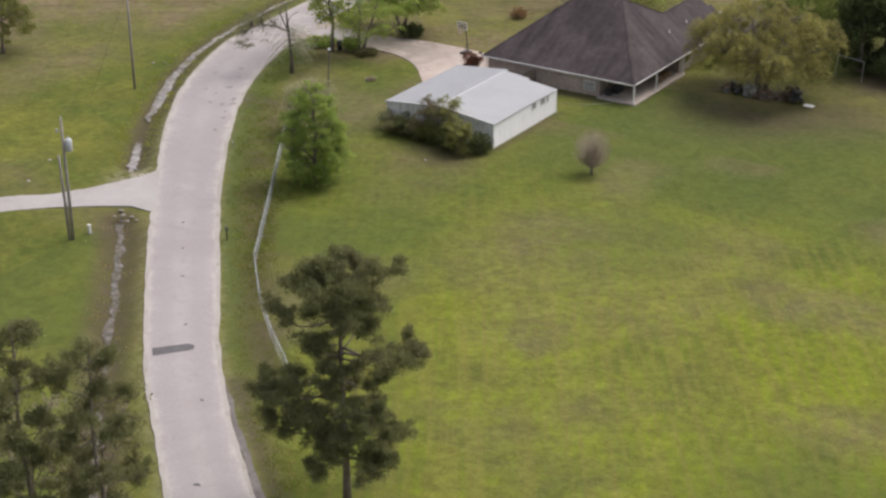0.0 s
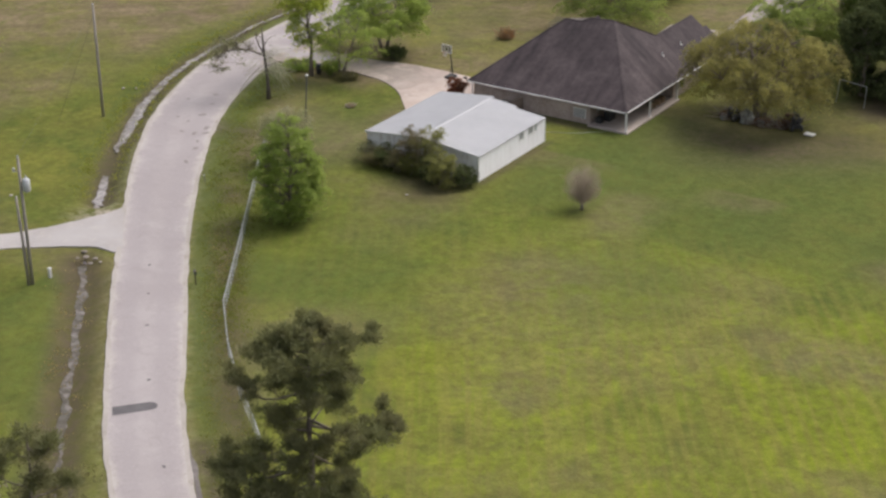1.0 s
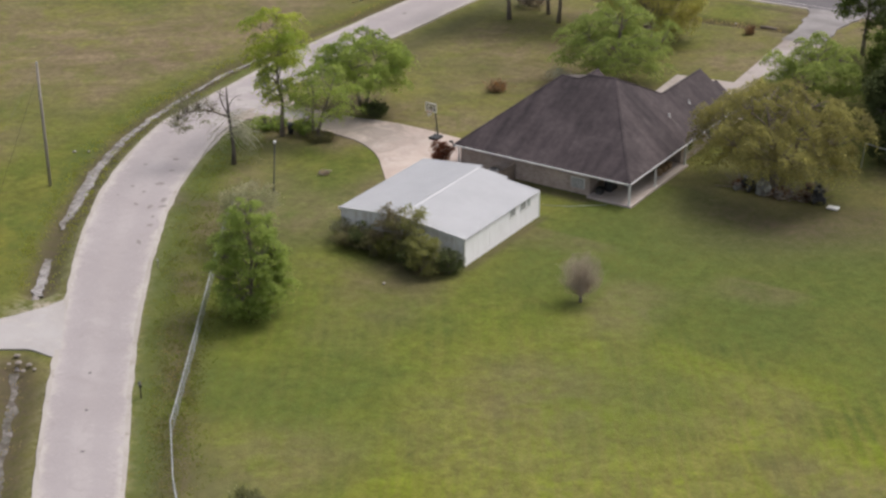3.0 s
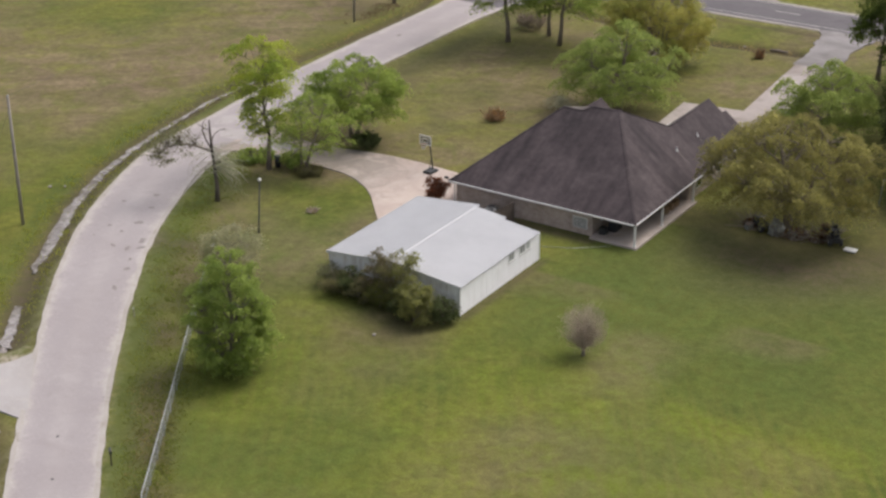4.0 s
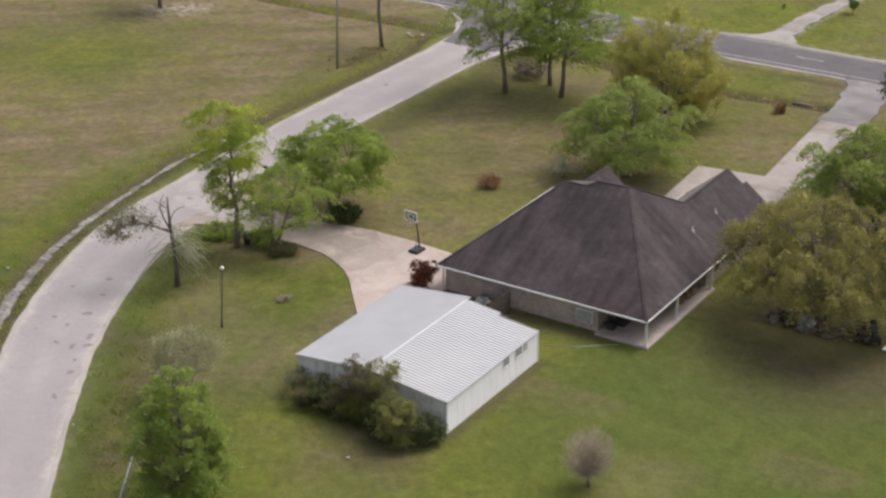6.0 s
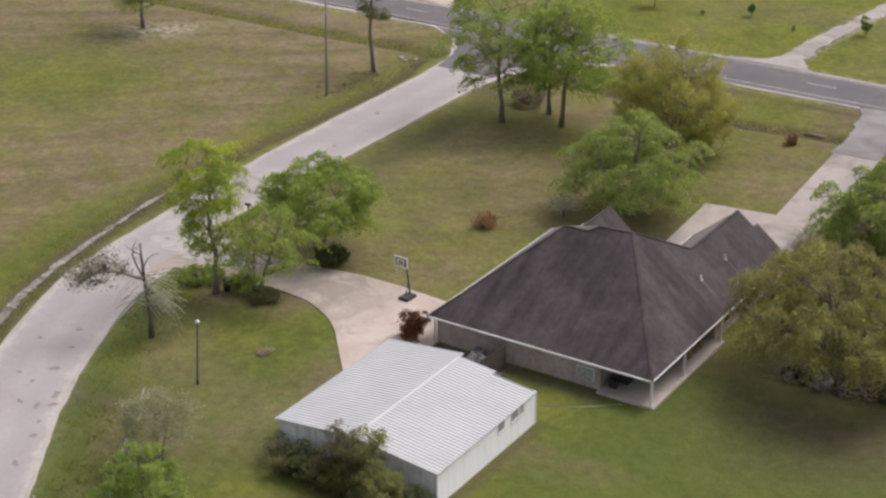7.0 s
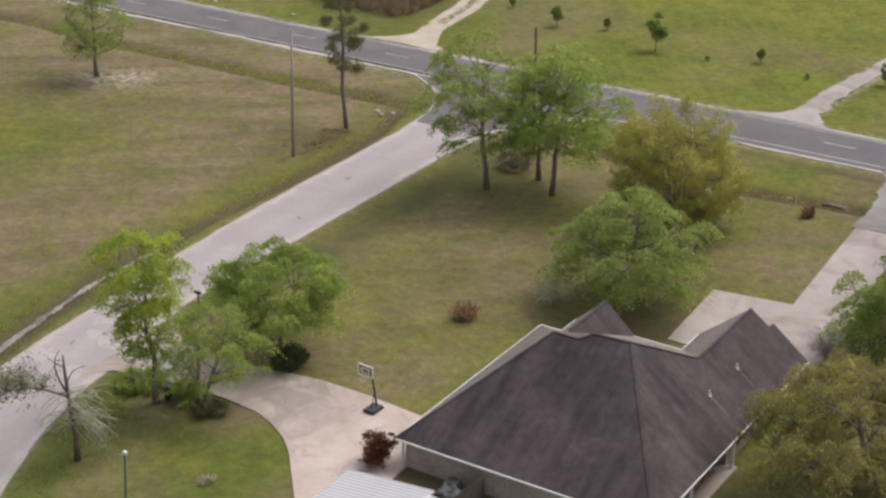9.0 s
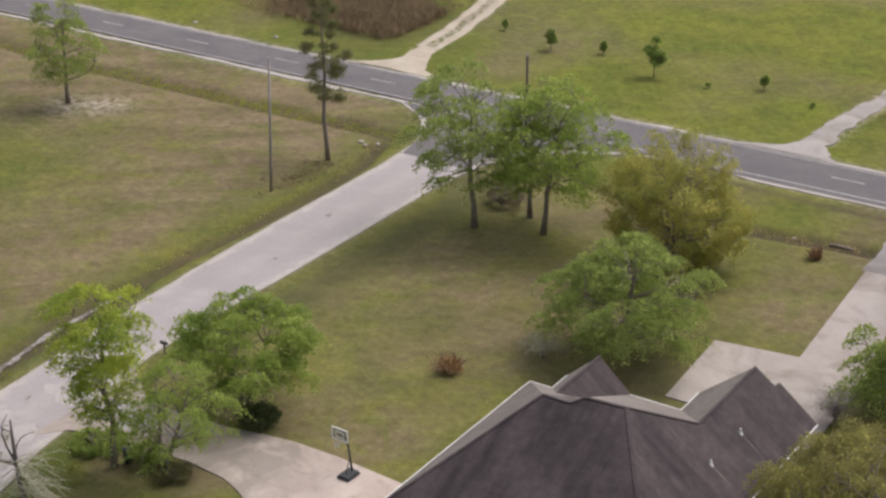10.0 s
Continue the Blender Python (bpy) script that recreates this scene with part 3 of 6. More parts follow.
    mud_shade = np.maximum(mud_shade, 0.8 * np.exp(-((reach(x, y, [(-15, -3), (-9, -3.6)]) / 1.5) ** 2)))
    mud_shade = np.maximum(mud_shade, 0.8 * np.exp(-((reach(x, y, [(-5.2, -17.5), (-5.2, -6)]) / 0.5) ** 2)))
    mud_shade = np.maximum(mud_shade, near(x, y, -75, 82, 7) * 0.9)
    mud_shade = np.maximum(mud_shade, 0.75 * swale * (0.5 + 0.5 * drift(x, y, 4, 38)))
    mud_shade = np.maximum(mud_shade, 0.3 * near(x, y, -24, 30, 8) * drift(x, y, 4, 39))
    # shadow before the shed bushes, put into the ground colour
    mud_shade = np.maximum(mud_shade, 0.7 * near(x, y, -9, -21, 3.5))
    mud_shade = np.maximum(mud_shade, np.exp(-((reach(x, y, [(2.6, -64.2), (7.6, -68.6), (15.4, -75.2)]) / 0.6) ** 2)))
    # dark ground under the woods: tree shade put into the colour
    mud_shade = np.maximum(mud_shade, 0.95 * np.clip((x - 13) / 4, 0, 1) * np.clip((y - 17 + drift(x, y, 3, 37) * 4) / 4, 0, 1) * (y < 45))
    gravel = 0.2 * np.exp(-((roads / 0.6) ** 2))
    gravel = np.maximum(gravel, near(x, y, -28.5, -40.5, 2.2))
    gravel = np.maximum(gravel, 0.9 * np.clip(near(x, y, -84.6, 44.2, 2.6) + 0.9 * near(x, y, -81.5, 46.0, 2.2), 0, 1))
    gravel = np.maximum(gravel, 0.8 * np.exp(-((np.maximum(np.abs(y - 65.85) - 3.3, 0) / 1.0) ** 2)))
    tracks = np.minimum(reach(x, y, TRACK_WEST), reach(x, y, TRACK_EAST))
    gravel = np.maximum(gravel, np.exp(-((tracks / 1.3) ** 4)))
    mown = (0.45 + 0.55 * np.clip((x - 2) / 12, 0, 1)) * np.clip((x + 24) / 8, 0, 1) * np.clip((-12 - y) / 14, 0, 1)
    mown = np.maximum(mown, 0.3 * north * (y > 70))
    nx = len(xs)
    faces = [(j * nx + i, j * nx + i + 1, (j + 1) * nx + i + 1, (j + 1) * nx + i) for j in range(len(ys) - 1) for i in range(nx - 1)]
    me = bpy.data.meshes.new("ground")
    me.from_pydata(np.stack([x, y, z], 1).tolist(), [], faces)
    for key, values in (("lush", lush), ("dry", dry), ("mud_shade", mud_shade), ("gravel", gravel), ("mown", mown)):
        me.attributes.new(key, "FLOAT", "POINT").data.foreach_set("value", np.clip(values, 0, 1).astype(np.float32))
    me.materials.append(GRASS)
    me.polygons.foreach_set("use_smooth", [True] * len(me.polygons))
    return tagged(new("ground", me), "mown green grass with dry tan patches and muddy ditches", "ground", kind="structure")


make_ground()


def resample(line, count):
    pts = np.array(line, float)
    d = np.r_[0, np.cumsum(np.hypot(*np.diff(pts, axis=0).T))]
    s = np.linspace(0, d[-1], count)
    # smooth the corners a little
    out = np.stack([np.interp(s, d, pts[:, k]) for k in (0, 1)], 1)
    for _ in range(3):
        out[1:-1] = 0.25 * out[:-2] + 0.5 * out[1:-1] + 0.25 * out[2:]
    return out


def strip(name, left, right, count, top, material, label, category, ragged=0.15, across=6, skirt=0.3, seed=1, crown=0.05):
    """A road between two edges, slightly crowned, with ragged borders and sides that go into the ground."""
    a, b = resample(left, count), resample(right, count)
    rnd = np.random.RandomState(seed)
    side = (b - a) / np.linalg.norm(b - a, axis=1, keepdims=True)
    wob = lambda: np.convolve(rnd.randn(count + 4), np.ones(3) / 3, "same")[2:-2, None] * ragged
    a, b = a - side * wob(), b + side * wob()
    g = Geo()
    for p, q in zip(a, b):
        row = [(p[0], p[1], top - skirt)]
        row += [(*(p + (q - p) * k / across), top + crown * (1 - (2 * k / across - 1) ** 2)) for k in range(across + 1)]
        row += [(q[0], q[1], top - skirt)]
        g.v += row
    w = across + 3
    g.f = [(i * w + k, i * w + k + 1, (i + 1) * w + k + 1, (i + 1) * w + k) for i in range(count - 1) for k in range(w - 1)]
    me = g.mesh(name, material)
    ride = [min(1.0, abs(2 * (k - 1) / across - 1)) for k in range(w)] * count
    me.attributes.new("ride", "FLOAT", "POINT").data.foreach_set("value", np.array(ride, np.float32))
    return tagged(new(name, me), label, category, kind="structure")


def slab(name, outline, top, material, label, category, thick=0.25):
    bm = bmesh.new()
    f = bm.faces.new([bm.verts.new((x, y, top)) for x, y in outline])
    f.normal_update()
    if f.normal.z < 0:
        f.normal_flip()
    geom = bmesh.ops.extrude_face_region(bm, geom=[f])
    for v in [e for e in geom["geom"] if isinstance(e, bmesh.types.BMVert)]:
        v.co.z -= thick
    bmesh.ops.recalc_face_normals(bm, faces=bm.faces)
    bmesh.ops.triangulate(bm, faces=bm.faces[:])
    ob = part(name, bm, material)
    return tagged(ob, label, category, kind="structure")


strip("road", ROAD_WEST, ROAD_EAST, 400, 0.02, ROAD, "pale worn chip-seal country road with ragged gravel edges", "road", 0.045, 12)
for edge_line, way in ((ROAD_WEST[:23], -1), (ROAD_EAST[:14] + ROAD_EAST[16:22], 1)):
    strip("road_edge", [(x - 0.14, y - 0.10) for x, y in edge_line], [(x + 0.14, y + 0.10) for x, y in edge_line], 620, 0.034, GRAVEL, "thin crumbled pale gravel along the road edge", "road", 0.06, 2, 0.2, 31 + way, 0.0)
strip("road_highway", [(-700, 69.2), (-120, 69.3), (-60, 69.0), (-30, 69.2), (400, 69.2)], [(-700, 62.6), (-120, 62.9), (-60, 62.9), (-30, 62.3), (400, 62.3)], 240, 0.03, ASPHALT, "grey asphalt highway with white edge lines", "road", 0.04, 6, 0.4, 2)
strip("road_apron", [(-50.45, 50.9), (-50.9, 53.6), (-51.4, 56), (-53, 59), (-58, 62.2)], [(-43.5, 50.6), (-43.2, 53.2), (-42, 56), (-39, 59.5), (-32, 62.2)], 30, 0.038, ASPHALT, "dark asphalt apron where the country road meets the highway", "road", 0.06, 8, 0.3, 3)
strip("road_side", [(-28.2, -38.2), (-28.9, -41.0), (-30.4, -44.2), (-32.0, -47.0), (-36, -50.6), (-52, -60), (-90, -82)], [(-21.8, -45.4), (-24.6, -45.4), (-26.3, -46.4), (-30, -49.3), (-33.5, -52.8), (-50, -63), (-88, -86)], 140, 0.015, SIDE_GRAVEL, "pale gravel side road joining the country road", "road", 0.15, 6, 0.3, 4)
DRIVE_SOUTH = [(-42.6, -2.5), (-41.0, -0.5), (-38.8, 0.15), (-35.7, 0.5), (-32, 0.7), (-29, 0.4), (-27.4, -0.2), (-25.6, -1.2), (-24.2, -2.4), (-22.7, -4.1), (-21, -6.0), (-19.4, -7.8), (-18.3, -9.4)]
slab("driveway", DRIVE_SOUTH + [(-16.9, -9.4), (-16.9, -2.0), (-17.05, 0.2), (-17.05, 5.75), (-20, 5.8), (-24.6, 6.15), (-28, 6.1), (-30.2, 5.8), (-32.3, 5.3), (-36, 4.9), (-39.5, 5.2), (-42.5, 7.4)], 0.055, CONCRETE_DRIVE, "stained pale concrete driveway curving to the house", "driveway")
slab("parking_pad", [(-10.9, 24.0), (-11.5, 33.0), (-5.5, 33.8), (-6.2, 43.5), (-6.6, 49.6), (-2.4, 49.8), (-1.6, 40.0), (-0.4, 31.0), (-0.4, 22.6), (-7.3, 22.6), (-7.3, 24.0)], 0.05, CONCRETE_PAD, "pale concrete parking pad and drive behind the house", "driveway")
strip("road_drive_mouth", [(-6.7, 49.5), (-7.0, 53), (-7.6, 58), (-8.8, 62.2)], [(-2.3, 49.7), (-2.8, 53), (-3.2, 58), (-2.0, 62.2)], 24, 0.04, DIRT_DARK, "patchy dirt and gravel drive mouth joining the highway", "road", 0.3, 5, 0.3, 5)
strip("road_track_mouth", [(-70.4, 69.6), (-67.2, 71.2), (-65.9, 73.4), (-66.6, 78)], [(-58.7, 69.6), (-61.8, 71.6), (-63.1, 74.3), (-64.4, 78)], 24, 0.03, SAND, "pale sandy mouth of a farm track", "road", 0.25, 6, 0.3, 6)
for off in (-1.0, 1.0):
    line = TRACK_WEST
    strip("road_track_rut", [(x + off - 0.5, y) for x, y in line], [(x + off + 0.5, y) for x, y in line], 60, 0.03, SAND, "pale sandy wheel rut of a farm track", "road", 0.16, 3, 0.3, 11)
strip("road_track_mouth", [(-27, 69.5), (-22.6, 71.0), (-21.4, 73), (-21.0, 75.5)], [(-16.5, 69.5), (-18.4, 71.4), (-18.8, 73), (-18.8, 75.5)], 24, 0.03, TRACK_GREY, "pale gravel mouth of a field track", "road", 0.25, 6, 0.3, 7)
strip("road_track", [(-21.5, 75.3), (-20.7, 82), (-19.8, 90), (-17.2, 110)], [(-19.1, 75.3), (-18.5, 82), (-17.7, 90), (-15.0, 110)], 70, 0.02, TRACK_GREY, "patchy grey gravel field track", "road", 0.22, 5, 0.3, 12)

for near_edge, far_edge, s in ((61.95, 62.5, 21), (69.05, 69.55, 22)):
    strip("road_shoulder", [(-400, far_edge), (300, far_edge)], [(-400, near_edge), (300, near_edge)], 700, 0.012, GRAVEL, "thin pale gravel shoulder of the highway", "road", 0.22, 2, 0.2, s, 0.0)

WASH = [(2.4, -65.4), (6.2, -69.2), (13.2, -75.3), (28, -88)]
strip("road_washout", [(x + 0.12, y + 0.10) for x, y in WASH], [(x + 0.12 + w, y + 0.10 + 0.8 * w) for (x, y), w in zip(WASH, (0.15, 0.35, 0.5, 0.4))], 70, 0.03, WASHED_DIRT, "dark washed-out dirt along the road edge", "road", 0.08, 2, 0.2, 41, 0.0)


def decal(name, pieces, top, material, label, category):
    g = Geo()
    for x0, y0, x1, y1 in pieces:
        g.box(x0, y0, top - 0.01, x1, y1, top)
    return tagged(new(name, g.mesh(name, material)), label, category, kind="structure")


decal("road_edge_line_north", [(-400, 68.74, 300, 68.86)], 0.054, PAINT_LINE, "worn white edge line on the highway", "road marking")
decal("road_edge_line_south", [(-400, 63.14, -52, 63.24), (-36, 63.0, 300, 63.14)], 0.054, PAINT_LINE, "worn white edge line on the highway", "road marking")
for k in range(28):
    decal("road_centre_dash", [(-150 + 12.2 * k, 65.95, -147 + 12.2 * k, 66.08)], 0.090, PAINT_LINE, "faded yellowish centre dash on the highway", "road marking")
WATER_WIDE = [0.40, 0.30, 0.14, 0.50, 0.46, 0.34, 0.28, 0.25, 0.22, 0.16]
for name, first, last, rows in (("pool", 0, 2, 40), ("water", 2, 10, 170)):
    reach_ = list(zip(DITCH_WATER, WATER_WIDE))[first:last]
    strip(name, [(x - w, y - 0.4 * w) for (x, y), w in reach_], [(x + w, y + 0.4 * w) for (x, y), w in reach_], rows, -0.47, WATER, "still shallow water in the roadside ditch", "water", 0.12, 4, 0.1, 8, 0.0)
strip("water_trickle", [(x - 0.2, y - 0.2) for x, y in DITCH_SOUTH], [(x + 0.2, y + 0.2) for x, y in DITCH_SOUTH], 300, -0.45, MUD_WATER, "muddy trickle of water along the ditch", "water", 0.24, 3, 0.1, 9, 0.0)


# ---- house ----
def make_house():
    home = thing("house", (0, 0, 0), "single-storey brick house with a steep dark shingle hip roof", "house")
    e = 2.08
    L, N = (-17.6, -0.2, e), (0.12, -0.2, e)
    p1, p1b, p2a, p2 = (-11.74, 9.12, 7.0), (-9.95, 9.1, 7.0), (-9.3, 9.65, 7.3), (-6.7, 9.8, 7.37)
    q, r = (-3.95, 13.75, 5.24), (-3.95, 21.9, 5.24)
    far, step_out, step_in = (0.12, 22.5, e), (-2.6, 22.6, 4.19), (-2.6, 21.95, 4.19)
    c1, c2 = (-17.6, 17.7, e), (-13.4, 17.7, e)
    b1, b2, wing = (-11.35, 19.6, e), (-7.75, 19.6, e), (-7.75, 22.2, e)
    part("roof", Geo().add([L, N, p2, p2a, p1b, p1], [(0, 1, 2, 3, 4, 5)]), SHINGLE, home, "dark brown-black shingles with down-slope streaks")
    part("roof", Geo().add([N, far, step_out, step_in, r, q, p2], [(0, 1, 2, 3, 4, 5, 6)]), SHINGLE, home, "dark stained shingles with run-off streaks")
    # back and west slopes take the paler copy, sky sheen in its colour
    part("roof", Geo().add([L, p1, c1], [(0, 1, 2)]), SHINGLE_SHEEN_STREAK, home, "grey shingles with sky sheen painted paler")
    part("roof", Geo().add([c1, p1, p1b, p2a, b1, c2, p2, q, b2], [(0, 1, 2, 3, 4, 5), (4, 3, 6, 7, 8)]), SHINGLE_SHEEN_STREAK, home, "grey shingles with sky sheen painted paler")
    part("roof", Geo().add([b2, q, r, wing], [(0, 1, 2, 3)]), SHINGLE_SHEEN_STREAK, home, "grey shingles with sky sheen painted paler")
    low = (-5.3, 22.6, e)
    part("roof", Geo().add([step_out, low, (-5.3, 21.95, e), step_in], [(0, 1, 2, 3)]), SHINGLE_SHEEN_STREAK, home, "lower shingled gable step at the wing end")
    part("gable_wall", Geo().add([(-0.45, 22.1, 0), (-4.8, 22.1, 0), (-4.8, 22.1, 2.3), (-2.6, 22.1, 4.0), (-0.45, 22.1, 2.3), (-0.45, 21.9, 0), (-4.8, 21.9, 0), (-4.8, 21.9, 2.3), (-2.6, 21.9, 4.0), (-0.45, 21.9, 2.3)], [(4, 3, 2, 1, 0), (5, 6, 7, 8, 9), (0, 5, 9, 4), (1, 2, 7, 6)]), BRICK, home)
    # front gable on the drive side
    g = Geo()
    gx, gz = -13.65, 4.15
    g.add([(-15.95, 19.7, e), (gx, 19.7, gz), (gx, 14.2, gz), (-15.95, 16.5, e)], [(0, 1, 2, 3)])
    # west slope in the sheen-pale copy, east slope in the dark one
    part("roof", g, SHINGLE_SHEEN_STREAK, home, "small shingled gable roof over the entrance")
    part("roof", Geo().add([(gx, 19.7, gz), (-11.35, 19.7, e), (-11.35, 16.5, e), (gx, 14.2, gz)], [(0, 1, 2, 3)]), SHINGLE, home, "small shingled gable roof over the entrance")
    s = Geo().add([(-17.6, -0.2, e - 0.13), (0.12, -0.2, e - 0.13), (0.12, 22.4, e - 0.13), (-7.75, 22.2, e - 0.13), (-7.75, 19.6, e - 0.13), (-11.35, 19.6, e - 0.13), (-11.35, 17.7, e - 0.13), (-17.6, 17.7, e - 0.13)], [(7, 6, 5, 4, 3, 2, 1, 0)])
    part("soffit", s, WHITE, home, "white boarded soffit")

    def edge(a, b, w=0.035, up=0.025, down=0.085):
        a, b = Vector(a), Vector(b)
        way = (b - a)
        m = Matrix.Translation(a) @ way.to_track_quat("X", "Z").to_matrix().to_4x4()
        return Geo().box(0, -w, -down, way.length, w, up, m)

    for a, b in ((L, N), (N, far), (L, c1), (wing, b2), (b1, b2), (c1, (-15.95, 17.7, e))):
        part("fascia", edge(a, b), WHITE, home, "white painted eave board")
    part("fascia", edge((-15.95, 17.7, e), (-15.95, 19.7, e)), WHITE, home, "white painted eave board")
    for a, b in ((far, step_out), (step_out, low), (step_in, r), (r, wing), ((-15.95, 19.7, e), (gx, 19.7, gz)), ((gx, 19.7, gz), (-11.35, 19.7, e))):
        part("rake_board", edge(a, b, 0.04, 0.0, 0.16), FENCE_WOOD, home, "dark brown rake board")
    for a, b in ((L, p1), (N, p2), (p1, p1b), (p2a, p2), (p2, q), (q, r), (p1b, p2a), ((gx, 19.7, gz), (gx, 14.6, gz))):
        part("ridge_cap", edge(a, b, 0.10, 0.025, 0.02), SHINGLE, home, "row of ridge shingles")
    # brick walls round the rooms; the porch is cut out of one corner
    x0, x1, xp, y0, y1, yp, ye = -17.1, -0.45, -4.0, 0.30, 17.2, 10.9, 21.9
    t = 0.22
    for box in ((x0, y0, xp, y0 + t), (x0, y0 + t, x0 + t, y1), (x0 + t, y1 - t, -11.5, y1), (-11.5, 19.0, -7.4, 19.2), (xp - t, y0 + t, xp, yp), (xp, yp, x1, yp + t), (x1 - t, yp + t, x1, ye), (-7.4, ye - t, x1 - t, ye), (-7.4, y1 - t, -7.4 + t, ye - t)):
        part("wall", Geo().box(box[0], box[1], -0.2, box[2], box[3], e - 0.13), BRICK, home, "tan and brown brick wall")
    part("gable_wall", Geo().add([(-0.45, ye, e - 0.13), (-7.4, ye, e - 0.13), (-3.95, ye, 4.95), (-0.45, ye - 0.2, e - 0.13), (-7.4, ye - 0.2, e - 0.13), (-3.95, ye - 0.2, 4.95)], [(0, 1, 2), (5, 4, 3), (0, 2, 5, 3), (2, 1, 4, 5)]), BRICK, home)
    part("gable_wall", Geo().add([(-15.7, 19.3, 0), (-11.6, 19.3, 0), (-11.6, 19.3, e - 0.1), (gx, 19.3, gz - 0.25), (-15.7, 19.3, e - 0.1), (-15.7, 19.1, 0), (-11.6, 19.1, 0), (-11.6, 19.1, e - 0.1), (gx, 19.1, gz - 0.25), (-15.7, 19.1, e - 0.1)], [(0, 1, 2, 3, 4), (9, 8, 7, 6, 5), (0, 5, 6, 1), (1, 6, 7, 2), (4, 9, 5, 0)]), BRICK, home)
    part("porch_slab", bevelled(4.3, 11.3, 0.3, 0.02, (-1.85, 5.4, -0.18)), CONCRETE, home, "pale concrete porch slab")
    for y in (0.02, 4.95, 10.85):
        post = part("porch_post", bevelled(0.15, 0.15, e - 0.25, 0.015, (0.0, y, 0.12)), WHITE, home, "square white porch post")
        part("base", bevelled(0.22, 0.22, 0.12, 0.01, (0.0, y, 0.12)), WHITE, post)
    # glass-block window in the long brick wall
    w = part("window", Geo().box(-5.80, y0 - 0.06, 0.50, -4.46, y0 - 0.01, 1.46), WHITE, home, "pale glass-block window in a white frame")
    for i in range(6):
        for j in range(4):
            part("pane", Geo().box(-5.75 + 0.212 * i, y0 - 0.09, 0.55 + 0.22 * j, -5.575 + 0.212 * i, y0 - 0.06, 0.73 + 0.22 * j), GLASS_BLOCK, w)
    # patio door and window in the porch, window past the porch
    for name, a, b, z0, z1 in (("patio_door", 5.2, 7.2, 0.14, 1.95), ("window", 1.8, 3.2, 0.8, 1.8), ("door", 8.6, 9.5, 0.14, 1.95)):
        d = part(name, Geo().box(xp, a, z0, xp + 0.05, b, z1), WHITE, home, "white framed opening under the porch")
        part("pane", Geo().box(xp + 0.05, a + 0.08, z0 + 0.08, xp + 0.065, (a + b) / 2 - 0.04, z1 - 0.08), GLASS, d)
        part("pane", Geo().box(xp + 0.05, (a + b) / 2 + 0.04, z0 + 0.08, xp + 0.065, b - 0.08, z1 - 0.08), GLASS, d)
    for y in (12.2, 16.5, 19.5):
        d = part("window", Geo().box(x1, y, 0.7, x1 + 0.05, y + 1.1, 1.75), WHITE, home, "white framed window")
        part("pane", Geo().box(x1 + 0.05, y + 0.08, 0.78, x1 + 0.06, y + 1.02, 1.67), GLASS, d)
    part("downpipe", Geo().box(-17.28, 0.12, 0.0, -17.18, 0.22, e - 0.1), WHITE, home, "white downpipe at the corner")
    for x, y in ((-2.3, 12.0), (-2.3, 16.1)):
        z = e + (0.12 - x) * 0.776 if x > -3.95 else 4.65
        v = part("vent_pipe", Geo().bar((x, y, z - 0.15), (x, y, z + 0.27), 0.05, 8), WHITE, home, "white plastic vent pipe")
        run = [(x + 0.15, 0.02), (x + 0.6, 0.035), (x + 1.3, 0.01)]
        part("run_off_stain", Geo().add([(a, y + s * w, e + (0.12 - a) * 0.776 + 0.012) for s in (-1, 1) for a, w in run], [(0, 1, 4, 3), (1, 2, 5, 4)]), SHINGLE_SHEEN_STREAK, home, "pale run-off streak below a vent pipe")
        part("collar", Geo().tube([(x, y, z - 0.10), (x, y, z + 0.10)], [0.17, 0.07], 8), WHITE, v)
    return home


GLASS_BLOCK = plain("glass block", (0.36, 0.36, 0.365), (0.24, 0.245, 0.25), 4.0, 0.15)
make_house()


